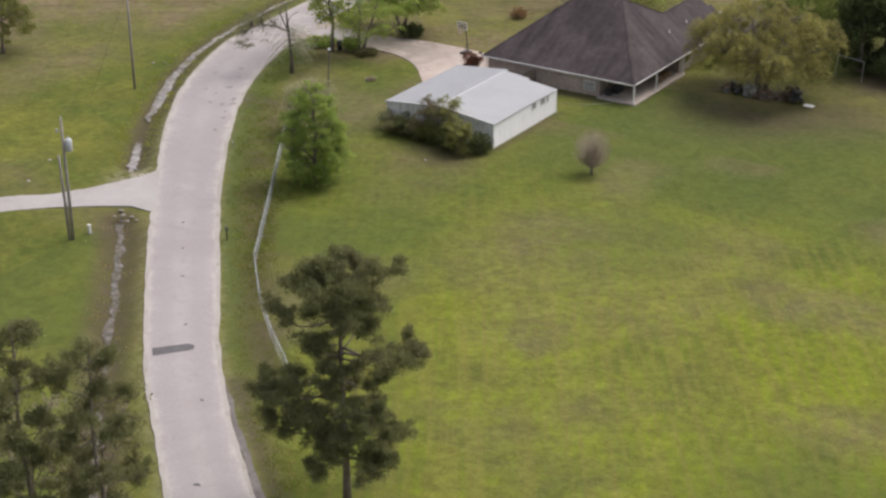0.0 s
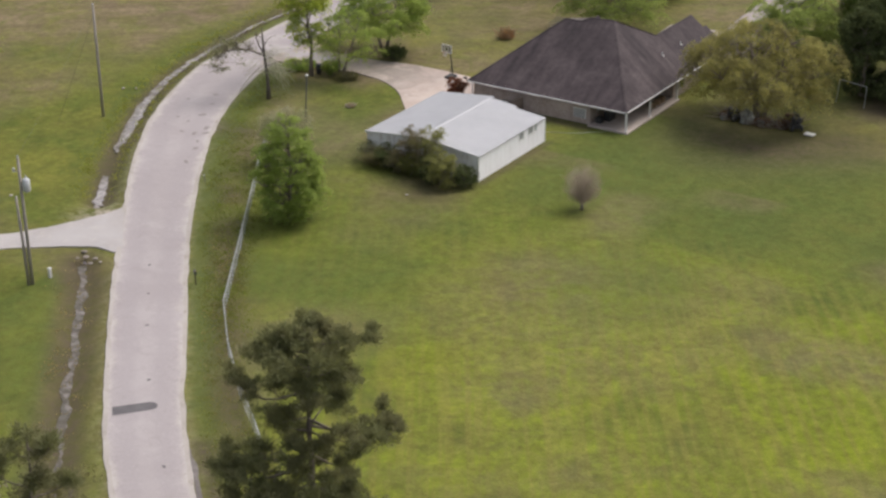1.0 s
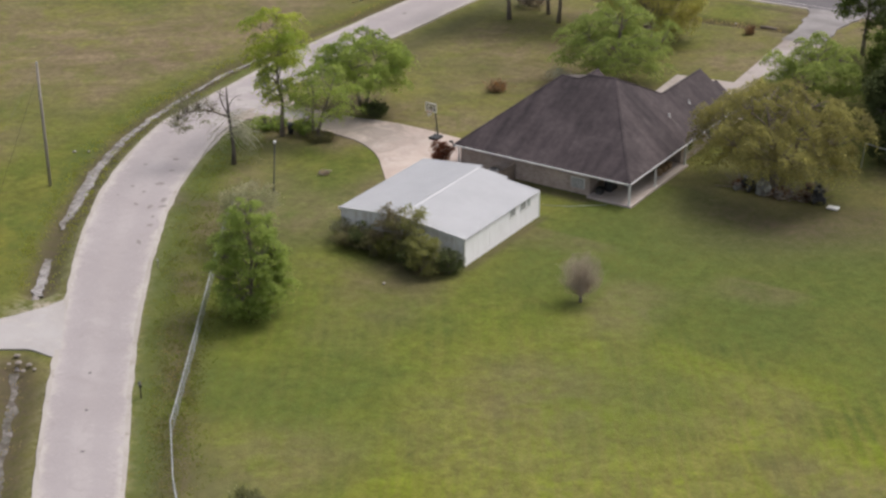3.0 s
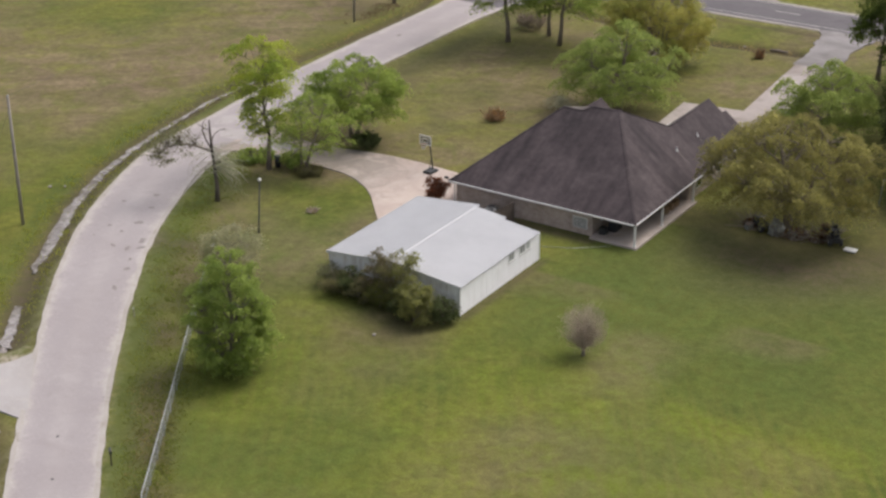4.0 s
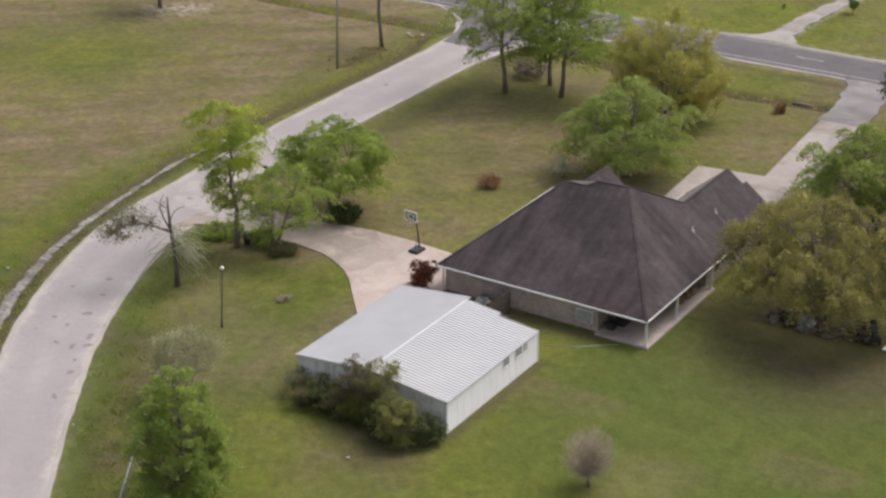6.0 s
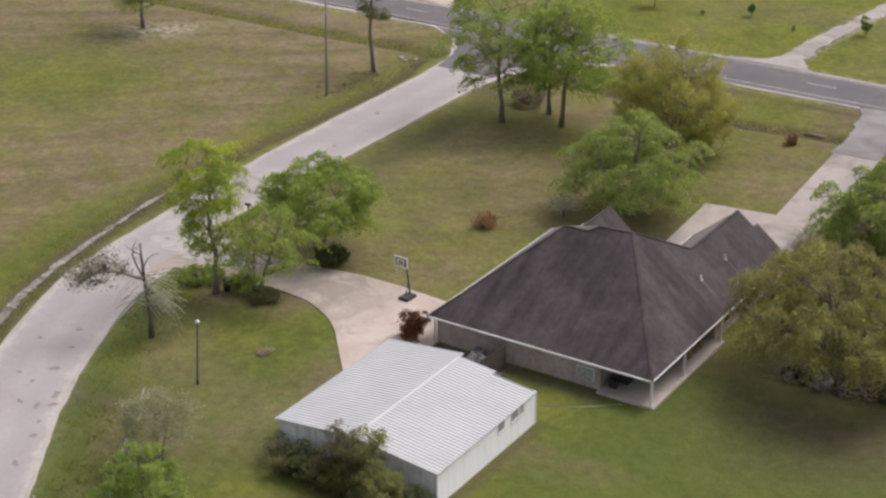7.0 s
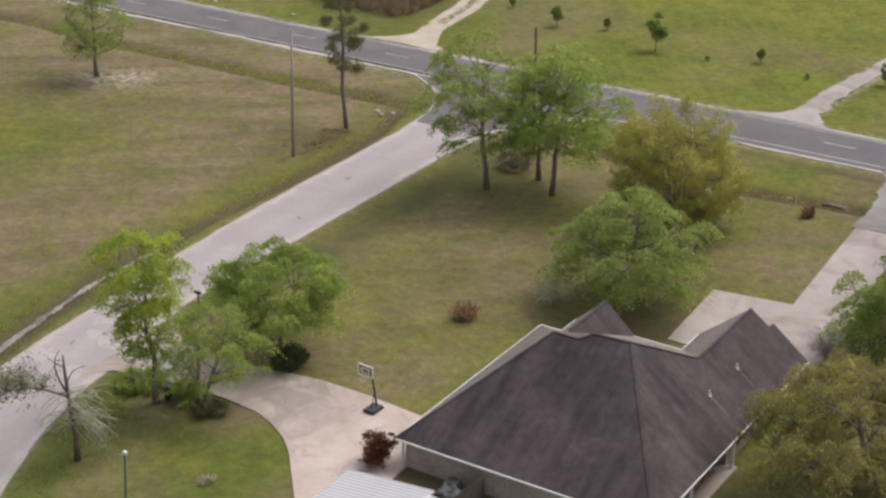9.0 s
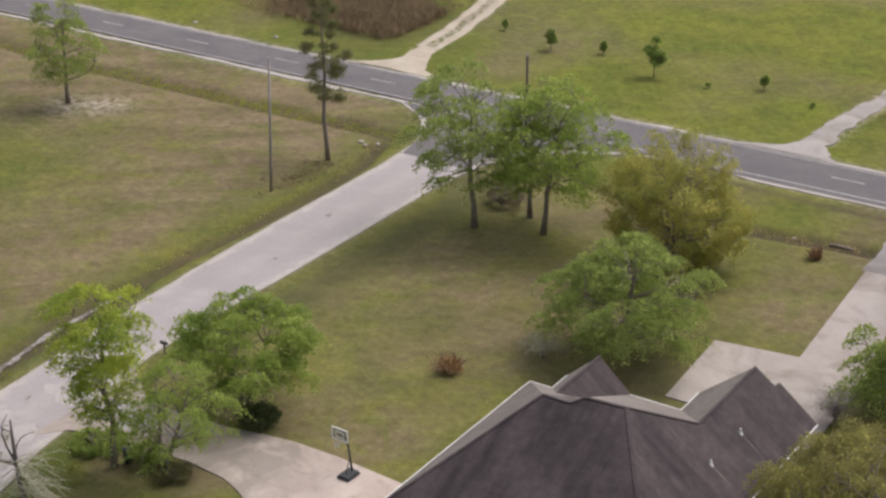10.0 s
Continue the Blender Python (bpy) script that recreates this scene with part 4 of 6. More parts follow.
# ---- shed ----
def make_shed():
    shed = thing("shed", (0, 0, 0), "white metal shed with a low ribbed galvanised roof", "shed")
    x0, x1, y0, y1, e, top = -17.45, -5.5, -17.55, -5.6, 2.40, 3.02
    xm = (x0 + x1) / 2

    def sheet(a, za, b, zb, near_y, far_y):
        """Ribbed roofing: the ribs run down the slope."""
        g, count = Geo(), round((far_y - near_y) / 0.3)
        step = (far_y - near_y) / count
        for i in range(count):
            y = near_y + step * i
            prof = [(0.0, 0.0), (0.55 * step, 0.0), (0.66 * step, 0.048), (0.86 * step, 0.048), (step, 0.0)]
            for (d0, h0), (d1, h1) in zip(prof, prof[1:]):
                g.add([(a, y + d0, za + h0), (b, y + d0, zb + h0), (b, y + d1, zb + h1), (a, y + d1, za + h1)], [(0, 1, 2, 3)])
        g.add([(a, near_y, za - 0.03), (b, near_y, zb - 0.03), (b, far_y, zb - 0.03), (a, far_y, za - 0.03)], [(3, 2, 1, 0)])
        return g

    slope = lambda x: top - (x - xm) * (top - e + 0.02) / (x1 + 0.15 - xm)
    xs = -8.7
    part("roof", sheet(x0 - 0.15, e - 0.02, xm, top, y0, -4.95), TIN, shed, "ribbed galvanised roof sheets")
    part("roof", sheet(xs, slope(xs), xm, top, y0, -5.45), TIN, shed, "ribbed galvanised roof sheets")
    part("roof", sheet(x1 + 0.15, e - 0.02, xs, slope(xs), y0, -5.9), TIN, shed, "shorter ribbed roof sheets at the back corner")
    part("ridge_cap", Geo().add([(xm - 0.13, y0 - 0.02, top + 0.045), (xm, y0 - 0.02, top + 0.065), (xm + 0.13, y0 - 0.02, top + 0.045), (xm - 0.13, y1 + 0.02, top + 0.045), (xm, y1 + 0.02, top + 0.065), (xm + 0.13, y1 + 0.02, top + 0.045)], [(0, 1, 4, 3), (1, 2, 5, 4)]), TIN, shed, "pale ridge flashing")
    for y, s in ((y0, -1),):
        for a, b in ((x0 - 0.15, xm), (xm, x1 + 0.15)):
            za, zb = (e, top) if b == xm else (top, e)
            part("barge_board", Geo().add([(a, y + s * 0.02, za - 0.14), (b, y + s * 0.02, zb - 0.14), (b, y + s * 0.02, zb + 0.05), (a, y + s * 0.02, za + 0.05), (a, y - s * 0.04, za - 0.14), (b, y - s * 0.04, zb - 0.14), (b, y - s * 0.04, zb + 0.05), (a, y - s * 0.04, za + 0.05)], [(0, 1, 2, 3), (7, 6, 5, 4), (3, 2, 6, 7), (0, 4, 5, 1)]), WHITE, shed, "white barge board")
    part("wall", Geo().add([(x0, y0 + 0.1, -0.2), (x1, y0 + 0.1, -0.2), (x1, y0 + 0.1, e - 0.06), (xm, y0 + 0.1, top - 0.06), (x0, y0 + 0.1, e - 0.06), (x0, y0 + 0.2, -0.2), (x1, y0 + 0.2, -0.2), (x1, y0 + 0.2, e - 0.06), (xm, y0 + 0.2, top - 0.06), (x0, y0 + 0.2, e - 0.06)], [(0, 1, 2, 3, 4), (9, 8, 7, 6, 5)]), SIDING_WORN, shed, "weathered white gable wall with rust and dirt streaks")
    part("wall", Geo().add([(x0, y1 - 0.1, -0.2), (x1, y1 - 0.1, -0.2), (x1, y1 - 0.1, e - 0.06), (xm, y1 - 0.1, top - 0.06), (x0, y1 - 0.1, e - 0.06)], [(4, 3, 2, 1, 0)]), SIDING, shed)
    part("wall", Geo().box(x0, y0 + 0.2, -0.2, x0 + 0.1, y1 - 0.1, e - 0.06), SIDING, shed)
    wall = Geo().box(x1 - 0.1, y0 + 0.2, -0.2, x1, y1 - 0.1, e - 0.06)
    part("wall", wall, SIDING, shed, "white sheet-metal side wall")
    for k in range(14):
        y = y0 + 0.6 + 0.82 * k
        part("wall_rib", Geo().box(x1, y, -0.1, x1 + 0.006, y + 0.04, e - 0.1), SIDING, shed)
    part("corner_trim", Geo().box(x1 - 0.12, y0 + 0.08, -0.1, x1 + 0.03, y0 + 0.098, e - 0.1), WHITE, shed)
    part("corner_trim", Geo().box(x1 + 0.002, y0 + 0.1, -0.1, x1 + 0.03, y0 + 0.22, e - 0.1), WHITE, shed)
    part("corner_trim", Geo().box(x1 + 0.002, y1 - 0.22, -0.1, x1 + 0.03, y1 - 0.08, e - 0.1), WHITE, shed)
    for y, wide, lab in ((-10.46, 0.80, ""), (-8.83, 0.84, ""), (-7.80, 0.52, "narrow window with a pale pane")):
        w = part("window", Geo().box(x1 + 0.008, y, 1.58, x1 + 0.04, y + wide, 2.26), WHITE, shed, lab or "small dark window in a white frame")
        # the narrow pane is just pale and borrows the tarpaulin colour
        part("pane", Geo().box(x1 + 0.04, y + 0.08, 1.65, x1 + 0.05, y + wide - 0.08, 2.19), TARP if lab else GLASS_BLOCK, w)
        part("mullion", Geo().box(x1 + 0.05, y + wide / 2 - 0.02, 1.65, x1 + 0.06, y + wide / 2 + 0.02, 2.19), WHITE, w)
        part("sill", Geo().box(x1 + 0.008, y - 0.05, 1.53, x1 + 0.09, y + wide + 0.05, 1.578), WHITE, w)
    return shed


make_shed()


# ---- trees ----
def leaf_mesh(name, centres, size, material, rnd, flat=0.0, slim=0.62):
    """Many small leaves, each a rhombus, at the given centres."""
    c = np.asarray(centres)
    n = len(c)
    u, v = rnd.randn(n, 3), rnd.randn(n, 3)
    v[:, 2] *= 1 - flat
    u[:, 2] *= 1 - flat
    u /= np.linalg.norm(u, axis=1, keepdims=True)
    v -= u * (u * v).sum(1, keepdims=True)
    v /= np.linalg.norm(v, axis=1, keepdims=True)
    s = (size * (0.6 + 0.8 * rnd.rand(n)))[:, None]
    quad = np.stack([c - u * s, c - v * s * slim, c + u * s, c + v * s * slim], 1).reshape(-1, 3)
    me = bpy.data.meshes.new(name)
    me.vertices.add(4 * n), me.loops.add(4 * n), me.polygons.add(n)
    me.vertices.foreach_set("co", quad.astype(np.float32).ravel())
    me.loops.foreach_set("vertex_index", np.arange(4 * n, dtype=np.int32))
    me.polygons.foreach_set("loop_start", np.arange(0, 4 * n, 4, dtype=np.int32))
    me.update(calc_edges=True)
    me.materials.append(material)
    return me


def curve_limb(g, a, b, r0, r1, rnd, sag=0.12, sides=5, steps=4):
    a, b = Vector(a), Vector(b)
    far = (b - a).length
    bend = Vector(rnd.randn(3)) * far * 0.10 + Vector((0, 0, far * sag))
    pts = [a.lerp(b, t) + bend * math.sin(math.pi * t) for t in (k / steps for k in range(steps + 1))]
    g.tube(pts, [r0 + (r1 - r0) * k / steps for k in range(steps + 1)], sides)
    return pts


def broadleaf(name, place, height, radius, base, leaves, label, trunk=0.2, count=9000, leaf=0.17, seed=1, stems=1, group="", fill=0.75, clump=0.75, squash=1.0, gap=0.18, lean=(0, 0), bark=None, top=1.0, twigs=4, skirt=None, rise=0.6):
    """A tree with a tapered trunk, limbs that fork, and a crown of many small leaves in clumps with gaps between them."""
    count, leaf = (int(count * 3.0), leaf * 0.52) if count >= 7000 else (int(count * 2.0), leaf * 0.66)
    rnd = np.random.RandomState(seed)
    tree = thing(name, place, label, "tree" if "tree" in name or "oak" in name or "maple" in name else "shrub", group)
    wood, wood_low = Geo(), Geo()
    mid = Vector((lean[0], lean[1], base + (height - base) * 0.45))
    half = (height - base) * 0.5
    ends = []
    heads = []
    for k in range(stems):
        turn = 2 * math.pi * k / stems + rnd.rand()
        foot = Vector((math.cos(turn), math.sin(turn), 0)) * (0.25 * trunk * 2 if stems > 1 else 0)
        spread = radius * 0.35 if stems > 1 else 0.12 * radius
        head = Vector((lean[0] + math.cos(turn) * spread, lean[1] + math.sin(turn) * spread, base + (height - base) * 0.62))
        pts = [Vector((foot.x, foot.y, -0.15))]
        for j in range(1, 6):
            t = j / 5
            pts.append(foot.lerp(head, t) + Vector((rnd.randn() * 0.05, rnd.randn() * 0.05, 0)) * height * 0.12 * math.sin(math.pi * t))
        wood.tube(pts, [trunk * (1.35, 0.9, 0.75, 0.6, 0.42, 0.2)[j] / (1 if stems == 1 else stems**0.5) for j in range(6)], 7)
        heads.append(pts)
    limbs = 9 if stems == 1 else 5 * stems
    bumps = rnd.randn(6, 3)

    def shell(way):
        way = Vector(way).normalized()
        swell = 1 + 0.13 * sum(math.sin(3.1 * way.dot(Vector(b)) + i) for i, b in enumerate(bumps)) / 2
        r = radius * swell
        low = 1.0 if way.z > 0 else 0.75
        return mid + Vector((way.x * r, way.y * r, way.z * half * 1.05 * swell * squash * low * (top if way.z > 0 else 1)))

    for k in range(limbs):
        pts = heads[k % stems]
        t = 0.45 + 0.5 * (k // stems) / max(1, limbs // stems)
        i = min(int(t * 5), 4)
        start = pts[i].lerp(pts[i + 1], t * 5 - i)
        turn = 2.4 * k + rnd.rand()
        way = Vector((math.cos(turn), math.sin(turn), -0.15 + 1.3 * (t - 0.45) + 0.3 * rnd.rand()))
        end = start.lerp(shell(way), 0.72)
        run = curve_limb(wood, start, end, trunk * 0.36, trunk * 0.12, rnd)
        ends.append(end)
        for _ in range(twigs):
            s = run[1 + rnd.randint(3)]
            w2 = way + Vector(rnd.randn(3)) * 0.65
            tip = s.lerp(shell(w2), 0.55 + 0.38 * rnd.rand())
            curve_limb(wood, s, tip, trunk * 0.13, trunk * 0.03, rnd, 0.05, 4, 3)
            ends.append(tip)
    part("trunk", wood, bark or BARK, tree, "", True)
    clumps = max(14, int(count / (180 if leaf < 0.11 and count > 20000 else 120)))
    centres = []
    ways = rnd.randn(clumps, 3)
    for w in ways:
        w = Vector(w).normalized()
        if w.z < -0.55 or rnd.rand() < gap:
            continue
        p = mid.lerp(shell(w), fill + (1.0 - fill) * rnd.rand() ** 0.6)
        centres.append((p, clump * (0.6 + 0.8 * rnd.rand())))
    centres += [(p, clump * 0.8) for p in ends]
    if skirt:
        for _ in range(skirt[3]):
            turn, far = rnd.rand() * 2 * math.pi, skirt[2] * rnd.rand() ** 0.6
            p = Vector((math.cos(turn) * far, math.sin(turn) * far, skirt[0] + (skirt[1] - skirt[0]) * rnd.rand()))
            wood_low.bar((0, 0, p.z + 0.4), p, 0.02, 4)
            centres.append((p, clump * 0.7))
        part("low_twigs", wood_low, bark or BARK, tree)
    per = int(count / len(centres))
    cloud = []
    for p, r in centres:
        d = rnd.randn(per, 3)
        d /= np.linalg.norm(d, axis=1, keepdims=True)
        d *= (rnd.rand(per, 1) ** 0.6) * r * (0.85 + 0.65 * rnd.rand(per, 1) ** 3)
        d *= (min(1.0, 0.75 / rise ** 0.5), min(1.0, 0.75 / rise ** 0.5), rise)
        if rise > 0.7:
            d[:, :2] += np.outer(d[:, 2], np.array(p - mid)[:2]) * 0.35 / radius
        cloud.append(np.array(p) + d)
    part("crown", leaf_mesh("crown", np.concatenate(cloud), leaf, leaves, rnd, 0.5), leaves, tree)
    return tree


def canopy(name, place, label, leaves, profile, seed, trunk=0.22, pads=110, pad=0.95, count=40000, leaf=0.10, stems=1, fork=0.22, lean=(0, 0), flat=0.42, droop=0.35, hollow=0.45, lobes=0.16, limbs=11, group="", bark=None, category="tree", upright=0.0, tilt=0.3, thin=1.3):
    """A tree whose limbs carry many flat sprays of small leaves, laid within an outline of heights and radii."""
    rnd = np.random.RandomState(seed)
    tree = thing(name, place, label, category, group)
    zs, rs = np.array(profile, float).T
    height = zs[-1]
    p1, p2, p3 = rnd.rand(3) * 6.28
    middle = lambda z: Vector((lean[0] * z / height, lean[1] * z / height, z))

    def rim(z, turn):
        return float(np.interp(z, zs, rs)) * (1 + lobes * math.sin(3 * turn + p1 + 0.8 * z) + 0.6 * lobes * math.sin(5 * turn + p2 - 1.3 * z) + 0.4 * lobes * math.sin(9 * turn + p3))

    def spot(z, turn, far):
        r = rim(z, turn) * far
        return middle(z) + Vector((math.cos(turn) * r, math.sin(turn) * r, 0))

    wood, nodes = Geo(), []
    for k in range(stems):
        turn = 2 * math.pi * k / stems + rnd.rand()
        foot = Vector((math.cos(turn), math.sin(turn), 0)) * (trunk * 0.7 if stems > 1 else 0)
        head = spot(height * (0.8 if stems == 1 else 0.68 + 0.2 * rnd.rand()), turn, 0.08 if stems == 1 else 0.45)
        pts = [Vector((foot.x, foot.y, -0.2))]
        for j in range(1, 7):
            t = j / 6
            pts.append(foot.lerp(head, t) + Vector((rnd.randn(), rnd.randn(), 0)) * 0.012 * height * math.sin(math.pi * t))
        thick = trunk / (1 if stems == 1 else stems ** 0.45)
        wood.tube(pts, [thick * q for q in (1.35, 0.95, 0.82, 0.68, 0.5, 0.32, 0.12)], 8)
        nodes += pts[3:]
        for m in range(max(2, limbs // stems)):
            t = fork + (0.92 - fork) * (m + rnd.rand()) / max(2, limbs // stems)
            i = min(int(t * 6), 5)
            start = pts[i].lerp(pts[i + 1], t * 6 - i)
            way = turn + 2.4 * m + rnd.randn() * 0.3
            z = min(height * 0.95, max(zs[0] + 0.3, start.z + (0.10 + 0.22 * rnd.rand()) * height * (1 + upright)))
            run = curve_limb(wood, start, spot(z, way, 0.72), thick * 0.42 * (1.1 - 0.6 * t), thick * 0.10, rnd, 0.05, 6, 5)
            nodes += run[1:]
    knots = np.array([tuple(p) for p in nodes])
    grid = np.linspace(zs[0], zs[-1], 60)
    weight = np.cumsum(np.interp(grid, zs, rs) ** thin)
    cloud = []
    for k in range(pads):
        z = float(np.interp(rnd.rand() * weight[-1], weight, grid))
        turn = 2.39996 * k + rnd.randn() * 0.25
        far = hollow + (1.0 - hollow) * rnd.rand() ** 0.55
        p = spot(z, turn, far)
        gap = np.linalg.norm(knots - np.array(p), axis=1) + 1.5 * np.maximum(knots[:, 2] - p.z, 0)
        curve_limb(wood, Vector(knots[int(gap.argmin())]), p, 0.028 + 0.06 * trunk, 0.010, rnd, 0.03, 4, 3)
        size = pad * (0.5 + 0.95 * rnd.rand()) * (0.72 + 0.28 * min(1.0, rim(z, turn) / (rs.max() + 0.01)))
        n = int(count / pads * (size / pad) ** 2 * 0.95) + 6
        a, d = rnd.rand(n) * 2 * math.pi, rnd.rand(n) ** 0.5
        d *= 1 + 0.28 * np.sin(4 * a + k) + 0.2 * np.sin(7 * a + 2.0 * k)
        x, y = d * np.cos(a) * size, d * np.sin(a) * size
        out = x * math.cos(turn) + y * math.sin(turn)
        up = size * flat * (1 - np.minimum(d, 1.2) ** 2) * rnd.rand(n) ** 0.5 - droop * size * d ** 2 * 0.6 - tilt * out * far + upright * out * 1.4
        cloud.append(np.array(p) + np.c_[x, y, up] + rnd.randn(n, 3) * (0.05, 0.05, 0.04) * (1 + size))
        for _ in range(2):
            t = turn + rnd.randn() * 1.1
            wood.bar(p, p + Vector((math.cos(t), math.sin(t), -0.15 + upright)) * size * 0.8, 0.008, 3)
    part("trunk", wood, bark or BARK, tree, "", True)
    cloud = np.concatenate(cloud)
    cloud = cloud[cloud[:, 2] > 0.05]
    part("crown", leaf_mesh("crown", cloud, leaf, leaves, rnd, 0.45), leaves, tree)
    return tree


def bough_pine(name, place, height, label, seed, boughs, trunk=0.2, needle=0.30, group="", tuft=1.0):
    """A tall pine: a straight tapered trunk and crooked boughs, each (height, bearing in degrees, length), that carry thick upturned tufts of needles on their outer part."""
    rnd = np.random.RandomState(seed)
    tree = thing(name, place, label, "tree", group)
    wood = Geo()
    axis = [Vector((0.10 * math.sin(k * 1.3 + seed), 0.10 * math.cos(k * 1.7), -0.2 if k == 0 else height * k / 8)) for k in range(9)]
    wood.tube(axis, [trunk * (1.15 - 1.0 * k / 8.5) for k in range(9)], 8)
    tufts_at = [(axis[8] + Vector((rnd.randn() * 0.3, rnd.randn() * 0.3, -0.9 * rnd.rand())), 0.5) for _ in range(6)]
    for z, bearing, length in boughs:
        f = min(z / height, 0.995)
        i = min(int(f * 8), 7)
        start = axis[i].lerp(axis[i + 1], f * 8 - i)
        turn = radians(bearing)
        rise = (0.16 + 0.3 * rnd.rand()) if z > 0.7 * height else (-0.16 + 0.36 * rnd.rand())
        end = start + Vector((math.cos(turn) * length, math.sin(turn) * length, rise * length))
        run = curve_limb(wood, start, end, trunk * (0.16 + 0.045 * length), trunk * 0.08, rnd, -0.02, 6, 6)
        tufts_at.append((end, 0.55))
        side = Vector((-math.sin(turn), math.cos(turn), 0))
        for k in range(int(3 + 3.8 * length)):
            t = 0.28 + 0.72 * rnd.rand() ** 0.8
            s0 = start.lerp(end, t)
            j = min(int(t * 6), 5)
            s0 = run[j].lerp(run[j + 1], t * 6 - j)
            reach_out = (0.35 + 0.65 * rnd.rand()) * (0.30 + 0.24 * length) * (1.1 - 0.45 * t)
            tip = s0 + side * reach_out * (1 if k % 2 else -1) + Vector((math.cos(turn), math.sin(turn), 0)) * 0.4 * reach_out + Vector((0, 0, 0.05 + 0.75 * rnd.rand() - 0.2 * reach_out))
            curve_limb(wood, s0, tip, trunk * 0.085, trunk * 0.035, rnd, 0.02, 4, 3)
            tufts_at.append((tip, 0.40 + 0.25 * rnd.rand()))
            if rnd.rand() < 0.4:
                tufts_at.append((s0.lerp(tip, 0.6) + Vector((0, 0, 0.12)), 0.36))
    part("trunk", wood, BARK, tree, "", True)
    per = int(150 * tuft)
    n = per * len(tufts_at)
    hub = np.repeat(np.array([tuple(p) for p, r in tufts_at]), per, 0)
    size = np.repeat(np.array([r for p, r in tufts_at]), per)
    root = hub + rnd.randn(n, 3) * (0.36, 0.36, 0.26) * size[:, None] * 0.75
    way = (root - hub) * 1.2 + rnd.randn(n, 3) * 0.25 + (0, 0, 0.32)
    way /= np.linalg.norm(way, axis=1, keepdims=True)
    across = np.cross(way, rnd.randn(n, 3))
    across /= np.linalg.norm(across, axis=1, keepdims=True)
    ln = (needle * (0.6 + 0.7 * rnd.rand(n)))[:, None]
    quad = np.stack([root + across * 0.008, root + way * ln * 0.6 + across * 0.026, root + way * ln, root + way * ln * 0.6 - across * 0.026], 1).reshape(-1, 3)
    me = bpy.data.meshes.new("needles")
    me.vertices.add(4 * n), me.loops.add(4 * n), me.polygons.add(n)
    me.vertices.foreach_set("co", quad.astype(np.float32).ravel())
    me.loops.foreach_set("vertex_index", np.arange(4 * n, dtype=np.int32))
    me.polygons.foreach_set("loop_start", np.arange(0, 4 * n, 4, dtype=np.int32))
    me.update(calc_edges=True)
    me.materials.append(NEEDLE)
    part("crown", me, NEEDLE, tree)
    return tree


def random_boughs(seed, height, first, count, length):
    rnd = np.random.RandomState(seed)
    out = []
    for k in range(count):
        f = first + (0.97 - first) * (k + 0.6 * rnd.rand()) / count
        out.append((height * f, 137.5 * k + 40 * rnd.rand(), length * (0.55 + 0.6 * rnd.rand()) * (1.05 - 0.62 * ((f - first) / (1 - first)) ** 2)))
    return out


canopy("oak_tree", (9.1, 10.1, 0), "broad olive-green oak tree over a heap of scrap", LEAF_OLIVE, [(2.7, 5.5), (3.3, 6.8), (4.8, 7.1), (6.4, 6.3), (8.0, 4.4), (9.1, 2.0), (9.6, 0.6)], 11, 0.42, 320, 0.74, 80000, 0.076, 3, 0.2, flat=1.0, droop=0.5, hollow=0.40, limbs=18, tilt=0.38, lobes=0.13)
canopy("maple_tree", (-16.0, 27.8, 0), "wide green maple tree on bare brown earth", LEAF_OAK, [(1.9, 3.4), (2.6, 5.9), (3.8, 6.1), (5.4, 5.1), (7.0, 3.4), (8.3, 1.5), (8.9, 0.4)], 12, 0.32, 175, 0.86, 47000, 0.084, 1, 0.2, (0.3, 0.2), flat=0.5, droop=0.35, hollow=0.25, lobes=0.13)
canopy("maple_tree", (-19.4, 42.6, 0), "golden-olive budding maple tree with many stems", LEAF_GOLD, [(0.4, 3.6), (1.8, 5.0), (4.4, 5.3), (7.0, 4.4), (9.0, 2.6), (10.0, 0.8)], 13, 0.30, 240, 0.75, 72000, 0.078, 8, 0.1, flat=1.5, droop=0.0, hollow=0.35, limbs=24, upright=0.9, tilt=0.0, lobes=0.08)
canopy("oak_tree", (-36.3, 40.7, 0), "tall green oak tree with a bare lower trunk", LEAF_OAK, [(4.0, 2.6), (5.2, 4.6), (7.6, 4.9), (10.4, 4.5), (12.6, 3.2), (14.0, 1.0)], 14, 0.24, 115, 0.9, 25000, 0.095, 1, 0.36, (-0.7, -0.3), flat=0.5, droop=0.55, hollow=0.3, lobes=0.2, group="oak grove")
canopy("oak_tree", (-30.9, 42.5, 0), "tall bright green oak tree with a slim trunk", LEAF_SPRING, [(3.4, 2.2), (4.8, 4.4), (7.4, 5.0), (10.2, 4.2), (12.2, 2.6), (13.2, 0.8)], 15, 0.22, 110, 0.9, 23000, 0.095, 1, 0.34, (0.9, 0.5), flat=0.5, droop=0.6, hollow=0.3, lobes=0.22, group="oak grove")
canopy("oak_tree", (-33.5, 44.8, 0), "tall green oak tree among others", LEAF_OAK, [(4.2, 1.6), (5.6, 3.2), (8.0, 3.6), (10.4, 2.9), (12.2, 0.8)], 16, 0.20, 60, 0.9, 11000, 0.095, 1, 0.36, flat=0.5, droop=0.5, hollow=0.3, lobes=0.2, group="oak grove")
